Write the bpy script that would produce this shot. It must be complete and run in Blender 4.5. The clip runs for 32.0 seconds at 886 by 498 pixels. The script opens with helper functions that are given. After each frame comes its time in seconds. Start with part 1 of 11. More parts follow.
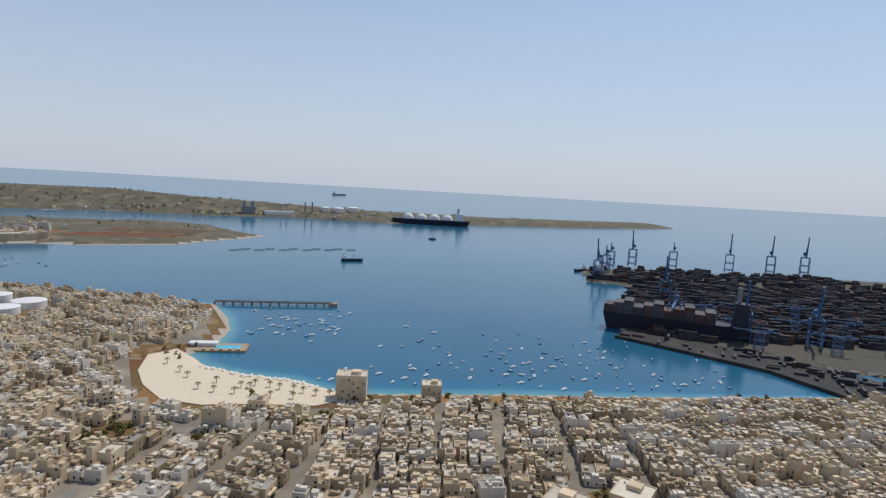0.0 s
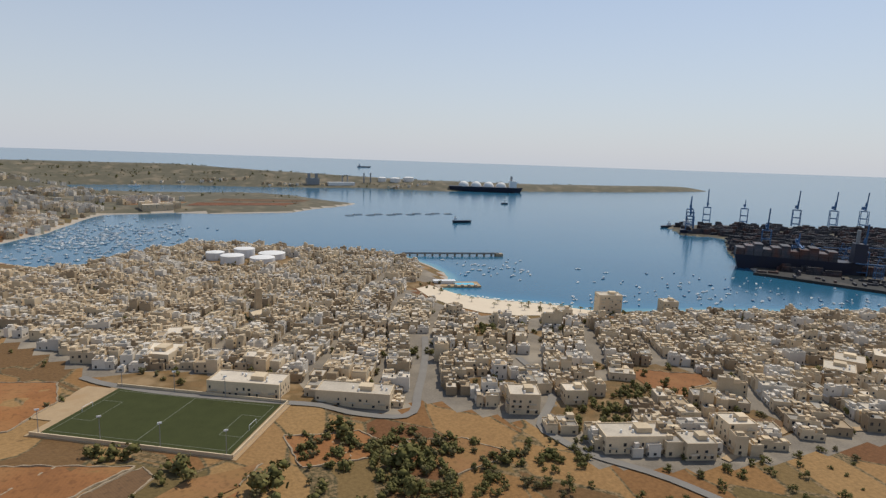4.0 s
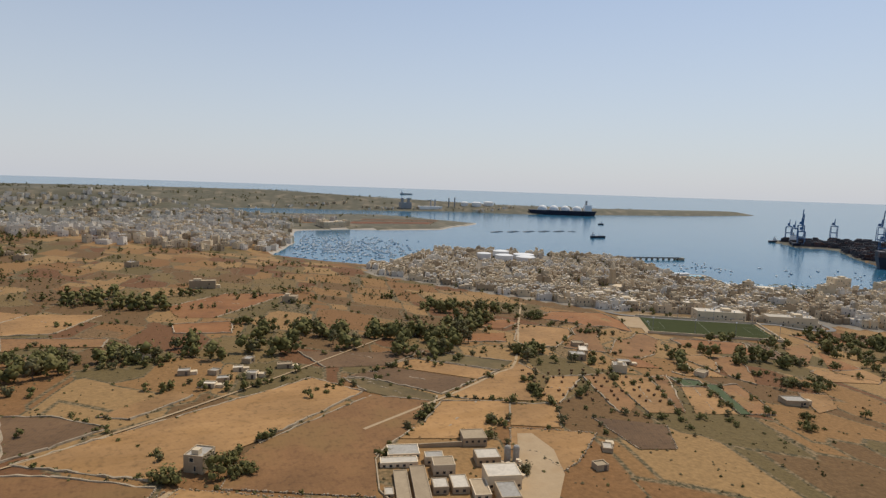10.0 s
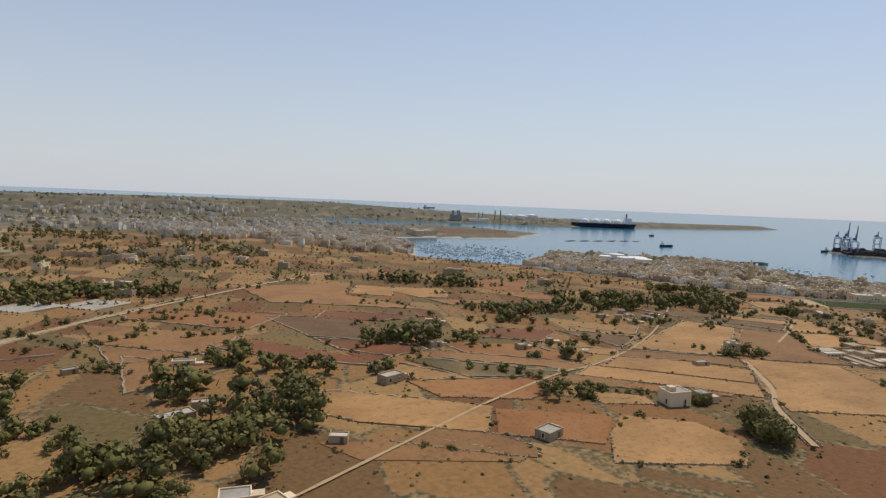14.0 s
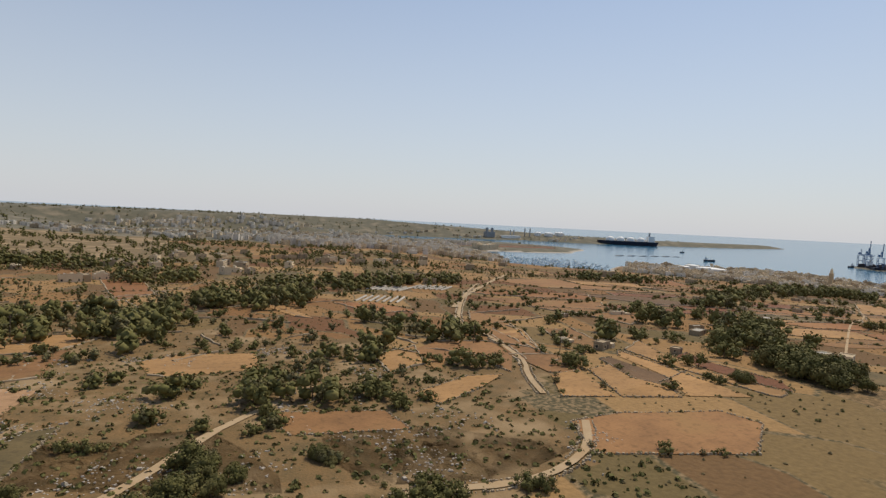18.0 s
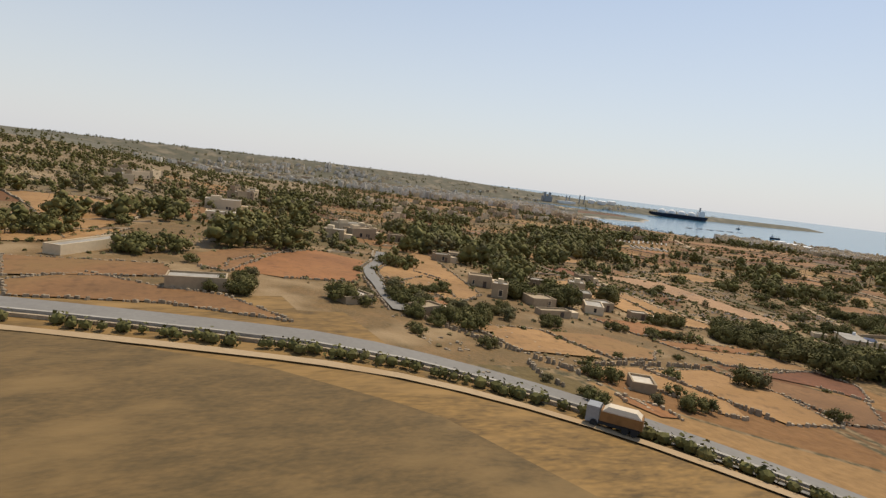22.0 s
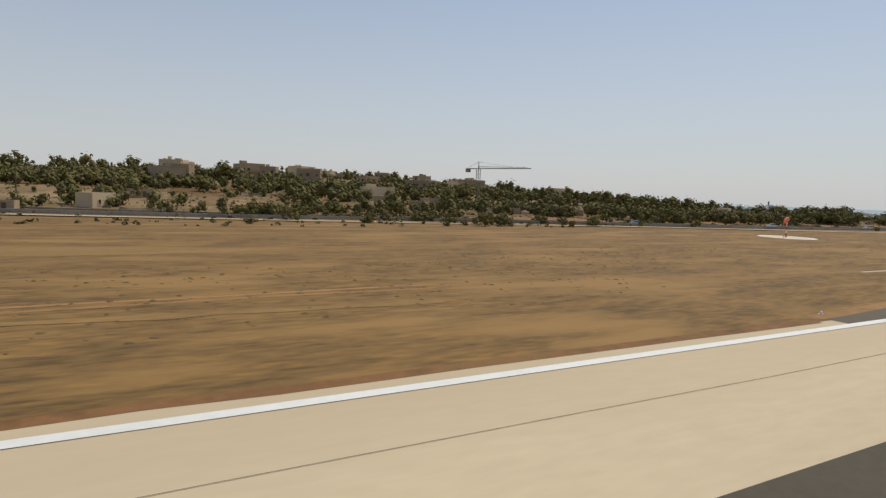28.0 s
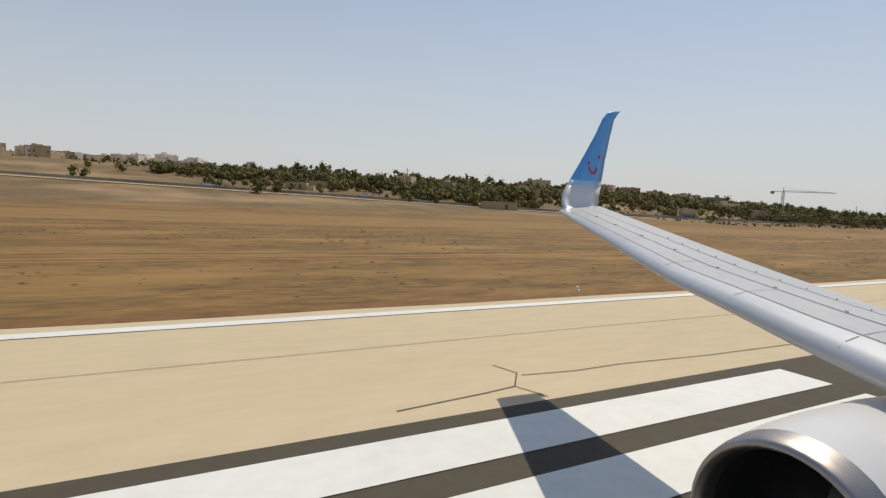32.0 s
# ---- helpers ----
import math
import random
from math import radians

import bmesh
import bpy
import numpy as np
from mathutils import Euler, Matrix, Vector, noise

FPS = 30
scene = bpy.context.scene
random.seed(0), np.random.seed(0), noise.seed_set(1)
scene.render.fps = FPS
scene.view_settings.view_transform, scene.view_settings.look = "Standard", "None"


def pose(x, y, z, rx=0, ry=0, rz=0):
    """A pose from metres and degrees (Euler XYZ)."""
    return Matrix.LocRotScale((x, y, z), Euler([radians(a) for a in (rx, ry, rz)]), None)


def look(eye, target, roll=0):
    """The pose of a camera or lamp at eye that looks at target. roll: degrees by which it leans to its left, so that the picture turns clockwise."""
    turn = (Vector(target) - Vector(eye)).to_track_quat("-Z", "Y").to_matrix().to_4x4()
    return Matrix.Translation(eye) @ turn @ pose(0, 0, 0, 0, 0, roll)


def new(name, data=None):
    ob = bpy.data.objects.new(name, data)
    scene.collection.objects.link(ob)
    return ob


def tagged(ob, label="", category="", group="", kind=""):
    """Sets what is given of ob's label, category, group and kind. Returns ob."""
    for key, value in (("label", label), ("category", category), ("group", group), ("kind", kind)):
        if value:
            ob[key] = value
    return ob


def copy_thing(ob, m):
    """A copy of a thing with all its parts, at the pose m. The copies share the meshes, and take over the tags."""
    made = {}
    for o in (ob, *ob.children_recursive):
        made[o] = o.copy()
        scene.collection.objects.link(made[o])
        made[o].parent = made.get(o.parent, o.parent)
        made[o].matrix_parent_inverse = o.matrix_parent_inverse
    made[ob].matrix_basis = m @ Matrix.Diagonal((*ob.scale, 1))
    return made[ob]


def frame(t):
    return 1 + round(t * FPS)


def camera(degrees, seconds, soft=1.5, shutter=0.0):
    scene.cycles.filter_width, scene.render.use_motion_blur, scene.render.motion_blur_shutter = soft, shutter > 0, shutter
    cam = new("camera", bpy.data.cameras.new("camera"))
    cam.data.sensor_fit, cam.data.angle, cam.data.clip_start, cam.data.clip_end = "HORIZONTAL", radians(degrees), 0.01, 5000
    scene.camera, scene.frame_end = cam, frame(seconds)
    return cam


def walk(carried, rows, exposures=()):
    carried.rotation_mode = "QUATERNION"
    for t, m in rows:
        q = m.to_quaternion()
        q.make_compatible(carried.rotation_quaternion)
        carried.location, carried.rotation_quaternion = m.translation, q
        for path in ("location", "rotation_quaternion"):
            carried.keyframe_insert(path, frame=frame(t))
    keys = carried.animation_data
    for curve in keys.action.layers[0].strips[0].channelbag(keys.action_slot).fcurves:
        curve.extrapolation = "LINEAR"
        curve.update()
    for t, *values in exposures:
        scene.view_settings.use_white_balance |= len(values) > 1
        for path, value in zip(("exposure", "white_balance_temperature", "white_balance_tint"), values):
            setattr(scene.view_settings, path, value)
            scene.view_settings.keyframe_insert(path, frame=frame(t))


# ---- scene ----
def heading(x, y, z, yaw, pitch, roll):
    """A camera that looks along yaw (to the left of +y) and pitch, leaning by roll."""
    return pose(x, y, z, 90 + pitch, 0, yaw) @ pose(0, 0, 0, 0, 0, roll)


cam = camera(74.01, 32.0, soft=1.35)
PATH = [
    (0.0, heading(-0.00, -0.17, 90.43, -29.35, -6.56, 3.24)),
    (0.5, heading(-17.47, -0.12, 89.20, -29.44, -8.54, 4.40)),
    (1.0, heading(-34.93, -0.07, 87.97, -29.56, -9.53, 4.81)),
    (1.5, heading(-52.40, -0.02, 86.78, -29.43, -9.82, 4.36)),
    (2.0, heading(-69.86, 0.04, 85.61, -29.59, -9.73, 3.48)),
    (2.5, heading(-87.31, 0.10, 84.47, -29.65, -9.62, 3.13)),
    (3.0, heading(-104.75, 0.16, 83.36, -29.90, -9.52, 3.00)),
    (3.5, heading(-122.19, 0.21, 82.26, -29.77, -9.41, 2.40)),
    (5.5, heading(-191.44, 0.18, 77.90, -29.49, -9.14, 1.61)),
    (6.0, heading(-209.56, 0.15, 76.92, -29.42, -9.09, 1.52)),
    (6.5, heading(-227.79, 0.12, 75.96, -29.51, -9.06, 1.51)),
    (7.0, heading(-246.06, 0.09, 75.03, -29.53, -8.98, 1.56)),
    (7.5, heading(-264.35, 0.06, 74.11, -29.39, -8.52, 1.56)),
    (8.0, heading(-282.67, 0.03, 73.17, -29.26, -6.82, 1.81)),
    (8.5, heading(-301.00, -0.01, 72.20, -29.55, -6.22, 2.04)),
    (9.0, heading(-319.33, -0.05, 71.18, -29.50, -6.12, 2.43)),
    (9.5, heading(-337.65, -0.08, 70.13, -29.51, -6.19, 2.34)),
    (10.0, heading(-355.96, -0.10, 69.06, -29.51, -6.54, 1.93)),
    (10.5, heading(-374.26, -0.12, 67.99, -29.52, -6.58, 1.42)),
    (11.0, heading(-392.56, -0.12, 66.95, -29.47, -6.52, 1.13)),
    (11.5, heading(-410.80, -0.12, 65.94, -29.42, -6.43, 0.76)),
    (12.0, heading(-428.92, -0.10, 64.95, -29.39, -6.32, 0.36)),
    (12.5, heading(-446.87, -0.09, 63.96, -29.47, -5.99, 0.48)),
    (13.0, heading(-464.83, -0.07, 62.90, -29.39, -5.60, 0.86)),
    (13.5, heading(-482.77, -0.06, 61.80, -29.34, -5.57, 1.75)),
    (15.5, heading(-554.28, -0.13, 56.69, -31.27, -3.01, 3.53)),
    (16.0, heading(-572.11, -0.15, 55.50, -31.26, -3.05, 3.76)),
    (16.5, heading(-589.86, -0.16, 54.36, -31.18, -2.97, 3.74)),
    (17.0, heading(-607.54, -0.17, 53.27, -31.19, -2.84, 3.35)),
    (17.5, heading(-625.20, -0.16, 52.21, -31.13, -2.82, 2.89)),
    (18.0, heading(-642.89, -0.15, 51.20, -31.13, -3.16, 2.87)),
    (18.5, heading(-660.60, -0.13, 50.21, -30.59, -4.59, 4.19)),
    (19.0, heading(-678.31, -0.10, 49.26, -30.12, -5.79, 4.80)),
    (19.5, heading(-695.99, -0.07, 48.32, -30.40, -6.68, 5.22)),
    (20.0, heading(-713.90, -0.01, 47.37, -30.50, -7.67, 5.70)),
    (20.5, heading(-732.01, 0.07, 46.40, -30.41, -7.58, 6.43)),
    (21.0, heading(-750.26, 0.16, 45.40, -30.40, -7.48, 7.39)),
    (21.5, heading(-768.57, 0.26, 44.38, -30.42, -7.32, 7.42)),
    (22.0, heading(-786.97, 0.36, 43.35, -30.45, -7.22, 6.87)),
    (22.5, heading(-805.47, 0.46, 42.32, -29.50, -7.16, 5.05)),
    (23.0, heading(-824.05, 0.57, 41.33, -28.28, -7.08, 3.41)),
    (23.5, heading(-842.76, 0.69, 40.41, -28.11, -6.96, 2.57)),
    (24.0, heading(-861.61, 0.82, 39.55, -28.32, -6.78, 2.35)),
    (24.5, heading(-880.61, 0.95, 38.78, -28.32, -6.71, 2.44)),
    (25.0, heading(-899.67, 1.10, 38.12, -28.31, -6.67, 2.48)),
    (25.5, heading(-918.77, 1.25, 37.56, -28.57, -6.55, 2.30)),
    (26.0, heading(-937.91, 1.39, 37.03, -28.08, -6.45, 1.33)),
    (26.5, heading(-957.01, 1.50, 36.47, -28.11, -6.00, 1.96)),
    (28.5, heading(-1031.91, 0.75, 32.99, -28.93, -5.76, 1.95)),
    (29.0, heading(-1050.45, 0.59, 32.70, -29.34, -5.97, 0.83)),
    (29.5, heading(-1068.92, 0.44, 32.55, -29.40, -5.82, 0.57)),
    (30.0, heading(-1087.27, 0.29, 32.47, -29.65, -5.75, 0.47)),
    (30.5, heading(-1105.53, 0.15, 32.41, -29.91, -5.64, 0.79)),
    (31.0, heading(-1123.74, 0.01, 32.30, -29.97, -5.33, 1.37)),
    (31.5, heading(-1141.91, -0.14, 32.09, -30.17, -5.29, 2.58)),
    (32.0, heading(-1160.05, -0.29, 31.89, -30.37, -5.42, 3.05)),
]
walk(cam, PATH, [(0, -0.05, 6100, 10), (4, 0.0, 6500, 10), (12, 0.0, 6600, 10), (17, 0.02, 6650, 10), (18.5, 0.08, 6850, 10), (20, 0.28, 7000, 10), (22.3, 0.17, 7000, 10), (23.5, -0.08, 7000, 10), (26, 0.04, 6900, 10), (28.5, -0.18, 6900, 10), (30, -0.33, 6900, 10), (31, -0.14, 7000, 10), (32, -0.04, 7000, 10)])

# ---- world and sun ----
SUN = Vector((0.90 * 0.53, 0.43 * 0.53, 0.848)).normalized()
world = bpy.data.worlds.new("sky")
scene.world = world
world.use_nodes = True
wn, wl = world.node_tree.nodes, world.node_tree.links
sky = wn.new("ShaderNodeTexSky")
sky.sky_type = "NISHITA"
sky.sun_disc = False
sky.sun_elevation = math.asin(SUN.z)
sky.sun_rotation = math.atan2(SUN.x, SUN.y)
sky.altitude, sky.air_density, sky.dust_density, sky.ozone_density = 0, 1.0, 0.25, 1.2
wback = wn["Background"]
wback.inputs["Strength"].default_value = 0.115
# summer haze lies over the horizon and thins out upwards
wco = wn.new("ShaderNodeTexCoord")
wsep = wn.new("ShaderNodeSeparateXYZ")
wramp = wn.new("ShaderNodeMapRange")
wramp.inputs["From Min"].default_value, wramp.inputs["From Max"].default_value = -0.04, 0.5
wramp.inputs["To Min"].default_value, wramp.inputs["To Max"].default_value = 0.04, 0.9
wmix = wn.new("ShaderNodeMixRGB")
wmix.inputs["Color1"].default_value = (4.6, 4.92, 5.55, 1)
wl.new(wco.outputs["Generated"], wsep.inputs[0])
wl.new(wsep.outputs["Z"], wramp.inputs["Value"])
wl.new(wramp.outputs[0], wmix.inputs["Fac"])
wl.new(sky.outputs[0], wmix.inputs["Color2"])
wl.new(wmix.outputs[0], wback.inputs["Color"])
sun = new("sun", bpy.data.lights.new("sun", "SUN"))
sun.data.energy, sun.data.angle, sun.data.color = 3.1, radians(0.5), (1.0, 0.93, 0.80)
sun.matrix_world = look(SUN * 100, (0, 0, 0))
scene.view_settings.exposure = 0.0


# ---- materials ----
def mat(name, a, b=None, size=4.0, fine=0.5, rough=0.9, bump=0.0, vary=0.0, metal=0.0, third=None, stretch=None, gloss=0.3):
    """A surface of two (or three) colours mixed by noise at two sizes in metres, with relief and a change from piece to piece."""
    m = bpy.data.materials.new(name)
    m.use_nodes = True
    n, l = m.node_tree.nodes, m.node_tree.links
    bsdf = n["Principled BSDF"]
    geo = n.new("ShaderNodeNewGeometry")
    vec = n.new("ShaderNodeMapping")
    if stretch:
        vec.inputs["Rotation"].default_value[2] = stretch[0]
        vec.inputs["Scale"].default_value = (stretch[1], stretch[2], 1)
    l.new(geo.outputs["Position"], vec.inputs["Vector"])
    big, small = n.new("ShaderNodeTexNoise"), n.new("ShaderNodeTexNoise")
    big.inputs["Scale"].default_value, small.inputs["Scale"].default_value = 1 / size, 1 / fine
    big.inputs["Detail"].default_value, small.inputs["Detail"].default_value = 5, 4
    l.new(vec.outputs[0], big.inputs["Vector"])
    l.new(vec.outputs[0], small.inputs["Vector"])
    ramp = n.new("ShaderNodeMapRange")
    ramp.inputs["From Min"].default_value, ramp.inputs["From Max"].default_value = 0.32, 0.68
    add = n.new("ShaderNodeMath")
    add.operation = "MULTIPLY_ADD"
    add.inputs[1].default_value = 0.5
    half = n.new("ShaderNodeMath")
    half.operation = "MULTIPLY"
    half.inputs[1].default_value = 0.5
    l.new(small.outputs["Fac"], half.inputs[0])
    l.new(big.outputs["Fac"], add.inputs[0])
    l.new(half.outputs[0], add.inputs[2])
    l.new(add.outputs[0], ramp.inputs["Value"])
    mix = n.new("ShaderNodeMixRGB")
    mix.inputs["Color1"].default_value = (*a, 1)
    mix.inputs["Color2"].default_value = (*(b or [c * 0.8 for c in a]), 1)
    l.new(ramp.outputs[0], mix.inputs["Fac"])
    out = mix.outputs[0]
    if third:
        patch = n.new("ShaderNodeTexNoise")
        patch.inputs["Scale"].default_value = 0.35 / size
        patch.inputs["Detail"].default_value = 3
        l.new(vec.outputs[0], patch.inputs["Vector"])
        cut = n.new("ShaderNodeMapRange")
        cut.inputs["From Min"].default_value, cut.inputs["From Max"].default_value = 0.5, 0.68
        l.new(patch.outputs["Fac"], cut.inputs["Value"])
        mix2 = n.new("ShaderNodeMixRGB")
        mix2.inputs["Color2"].default_value = (*third, 1)
        l.new(cut.outputs[0], mix2.inputs["Fac"])
        l.new(out, mix2.inputs["Color1"])
        out = mix2.outputs[0]
    if vary:
        info = n.new("ShaderNodeObjectInfo")
        isl = n.new("ShaderNodeMath")
        isl.operation = "ADD"
        l.new(info.outputs["Random"], isl.inputs[0])
        l.new(geo.outputs["Random Per Island"], isl.inputs[1])
        mr = n.new("ShaderNodeMapRange")
        mr.inputs["From Max"].default_value = 2.0
        mr.inputs["To Min"].default_value, mr.inputs["To Max"].default_value = 1 - vary, 1 + vary
        l.new(isl.outputs[0], mr.inputs["Value"])
        hsv = n.new("ShaderNodeHueSaturation")
        l.new(mr.outputs[0], hsv.inputs["Value"])
        l.new(out, hsv.inputs["Color"])
        out = hsv.outputs[0]
    l.new(out, bsdf.inputs["Base Color"])
    bsdf.inputs["Roughness"].default_value, bsdf.inputs["Metallic"].default_value = rough, metal
    bsdf.inputs["Specular IOR Level"].default_value = gloss
    if bump:
        bp = n.new("ShaderNodeBump")
        bp.inputs["Strength"].default_value, bp.inputs["Distance"].default_value = 0.8, bump
        l.new(add.outputs[0], bp.inputs["Height"])
        l.new(bp.outputs[0], bsdf.inputs["Normal"])
    return m


M = {
    "soil": mat("dry_ground", (0.30, 0.20, 0.105), (0.21, 0.145, 0.075), 9, 0.8, bump=0.15, third=(0.15, 0.125, 0.06)),
    "straw": mat("straw_stubble", (0.385, 0.213, 0.083), (0.295, 0.157, 0.058), 5, 0.4, bump=0.08, vary=0.15, stretch=(0.5, 1, 3), third=(0.31, 0.165, 0.058)),
    "tan": mat("dry_field", (0.295, 0.147, 0.056), (0.206, 0.101, 0.038), 5, 0.4, bump=0.08, vary=0.2, third=(0.205, 0.112, 0.04)),
    "orange": mat("orange_soil", (0.30, 0.128, 0.043), (0.235, 0.10, 0.034), 5, 0.4, bump=0.08, vary=0.12, third=(0.24, 0.115, 0.041)),
    "red": mat("red_ploughed_soil", (0.20, 0.078, 0.032), (0.15, 0.058, 0.025), 5, 0.35, bump=0.12, vary=0.1, stretch=(0.9, 1, 4)),
    "brown": mat("brown_ploughed_soil", (0.165, 0.092, 0.042), (0.125, 0.07, 0.033), 5, 0.45, bump=0.12, vary=0.1, stretch=(0.9, 1, 4)),
    "olive": mat("weedy_field", (0.155, 0.106, 0.042), (0.105, 0.078, 0.031), 4, 0.4, bump=0.1, vary=0.1, third=(0.20, 0.13, 0.053)),
    "green": mat("green_crop", (0.078, 0.098, 0.037), (0.058, 0.078, 0.029), 3, 0.4, bump=0.1),
    "pink": mat("pale_harrowed_soil", (0.39, 0.225, 0.115), (0.31, 0.178, 0.088), 5, 0.5, bump=0.12, stretch=(1.2, 1, 5)),
    "pit": mat("white_limestone_rubble", (0.36, 0.225, 0.11), (0.26, 0.15, 0.066), 1.3, 0.4, bump=0.2, third=(0.60, 0.51, 0.39)),
    "grass": mat("dry_airfield_grass", (0.295, 0.167, 0.051), (0.098, 0.060, 0.022), 1.2, 0.3, bump=0.06, third=(0.30, 0.175, 0.060), stretch=(0.02, 0.3, 1)),
    "mown": mat("mown_dry_grass", (0.265, 0.152, 0.056), (0.095, 0.058, 0.024), 1.6, 0.45, bump=0.06, third=(0.30, 0.195, 0.085), stretch=(0.52, 0.25, 1.4)),
    "rough": mat("rough_brown_grass", (0.185, 0.112, 0.042), (0.085, 0.057, 0.023), 1.4, 0.3, bump=0.08, third=(0.21, 0.13, 0.05), stretch=(0.3, 0.5, 1)),
    "weeds": mat("dry_weeds", (0.13, 0.10, 0.042), (0.20, 0.14, 0.06), 0.5, 0.1, vary=0.3),
    "track": mat("limestone_track", (0.45, 0.318, 0.182), (0.36, 0.248, 0.138), 2, 0.3, bump=0.05, third=(0.38, 0.25, 0.13)),
    "scrub": mat("rocky_scrub", (0.235, 0.132, 0.05), (0.105, 0.072, 0.027), 3.2, 0.35, bump=0.25, third=(0.30, 0.20, 0.10)),
    "rubble": mat("rubble_stone", (0.43, 0.335, 0.225), (0.24, 0.18, 0.112), 1.2, 0.25, bump=0.15, vary=0.25),
    "rock": mat("pale_rock", (0.464, 0.400, 0.331), (0.288, 0.240, 0.178), 2, 0.4, bump=0.2, vary=0.15),
    "garrigue": mat("garrigue", (0.148, 0.126, 0.082), (0.082, 0.078, 0.048), 9, 1.8, bump=0.2, third=(0.215, 0.172, 0.112)),
    "hillside": mat("terraced_hillside", (0.245, 0.158, 0.073), (0.115, 0.085, 0.038), 7, 1.0, bump=0.2, third=(0.33, 0.225, 0.118)),
    "sand": mat("beach_sand", (0.684, 0.570, 0.423), (0.627, 0.513, 0.373), 4, 0.5),
    "asphalt": mat("asphalt", (0.094, 0.080, 0.057), (0.073, 0.062, 0.044), 6, 0.25, rough=0.85, third=(0.082, 0.069, 0.049)),
    "taxi": mat("taxiway_asphalt", (0.140, 0.114, 0.080), (0.104, 0.085, 0.060), 7, 0.3, rough=0.85, third=(0.118, 0.097, 0.068)),
    "port_deck": mat("oily_port_paving", (0.052, 0.050, 0.046), (0.036, 0.035, 0.034), 5, 0.4, third=(0.075, 0.068, 0.06)),
    "bleached": mat("bleached_grass", (0.325, 0.195, 0.068), (0.20, 0.12, 0.042), 2.4, 0.3, stretch=(0.05, 0.4, 1), third=(0.27, 0.16, 0.058)),
    "street": mat("street_asphalt", (0.24, 0.22, 0.19), (0.19, 0.17, 0.148), 5, 0.4),
    "concrete": mat("runway_concrete", (0.62, 0.515, 0.348), (0.54, 0.44, 0.295), 7, 0.35, third=(0.505, 0.408, 0.275), stretch=(0, 0.3, 1)),
    "white_paint": mat("white_paint", (0.80, 0.80, 0.77), (0.70, 0.70, 0.66), 3, 0.3, rough=0.6),
    "yellow_paint": mat("yellow_paint", (0.80, 0.53, 0.06), (0.72, 0.47, 0.06), 2, 0.3, rough=0.6),
    "red_paint": mat("red_paint", (0.46, 0.085, 0.07), (0.38, 0.10, 0.085), 2, 0.3, rough=0.6),
    "wall": mat("limestone_wall", (0.70, 0.555, 0.37), (0.57, 0.445, 0.29), 3, 0.4, bump=0.03, vary=0.32),
    "roof": mat("flat_roof", (0.67, 0.58, 0.455), (0.47, 0.40, 0.31), 4, 0.6, vary=0.46),
    "wall_white": mat("white_rendered_wall", (0.73, 0.655, 0.55), (0.61, 0.54, 0.445), 3, 0.4, bump=0.02, vary=0.22),
    "wall_tan": mat("old_limestone_wall", (0.43, 0.325, 0.205), (0.32, 0.235, 0.145), 2, 0.4, bump=0.04, vary=0.3),
    "roof_grey": mat("grey_membrane_roof", (0.45, 0.405, 0.34), (0.29, 0.255, 0.21), 3, 0.5, vary=0.35),
    "town_ground": mat("dusty_street", (0.25, 0.21, 0.16), (0.155, 0.13, 0.10), 6, 0.6, third=(0.31, 0.26, 0.195)),
    "glass": mat("dark_window", (0.05, 0.05, 0.05), (0.03, 0.035, 0.04), 1, 0.3, rough=0.15, gloss=0.5),
    "timber": mat("painted_timber", (0.16, 0.09, 0.05), (0.10, 0.10, 0.09), 1, 0.2, vary=0.4),
    "steel_white": mat("white_painted_steel", (0.78, 0.78, 0.76), (0.70, 0.70, 0.68), 2, 0.2, rough=0.4),
    "tank_white": mat("white_tank_paint", (0.80, 0.78, 0.74), (0.70, 0.67, 0.62), 3, 0.4, rough=0.6),
    "steel_blue": mat("blue_crane_paint", (0.05, 0.13, 0.27), (0.07, 0.15, 0.27), 3, 0.4, rough=0.5),
    "steel_grey": mat("grey_steel", (0.30, 0.30, 0.30), (0.22, 0.22, 0.22), 2, 0.3, rough=0.5),
    "hull_dark": mat("dark_hull", (0.02, 0.025, 0.05), (0.03, 0.03, 0.04), 6, 0.8, rough=0.5),
    "box": mat("container_paint", (0.075, 0.068, 0.07), (0.04, 0.045, 0.06), 4, 1.0, rough=0.6, vary=0.6, third=(0.11, 0.05, 0.038)),
    "bark": mat("bark", (0.16, 0.11, 0.07), (0.10, 0.07, 0.045), 0.5, 0.1, bump=0.05),
    "leaf": mat("leaves", (0.150, 0.134, 0.042), (0.088, 0.082, 0.027), 1.5, 0.25, rough=0.8, vary=0.3, gloss=0.15, third=(0.165, 0.138, 0.05)),
    "leaf_dry": mat("dusty_leaves", (0.19, 0.155, 0.07), (0.122, 0.107, 0.048), 1.5, 0.25, rough=0.8, vary=0.28, gloss=0.15, third=(0.14, 0.135, 0.055)),
    "leaf_lime": mat("bright_leaves", (0.20, 0.22, 0.03), (0.13, 0.16, 0.025), 1.5, 0.25, rough=0.75, vary=0.2, gloss=0.2),
    "turf": mat("football_turf", (0.062, 0.068, 0.027), (0.048, 0.054, 0.022), 4, 0.4, rough=1.0, gloss=0.05),
    "faded_line": mat("worn_line_paint", (0.24, 0.25, 0.19), (0.13, 0.14, 0.08), 1.0, 0.3, rough=0.9),
    "pool_water": mat("pool_water", (0.05, 0.42, 0.60), (0.07, 0.50, 0.68), 2, 0.4, rough=0.1),
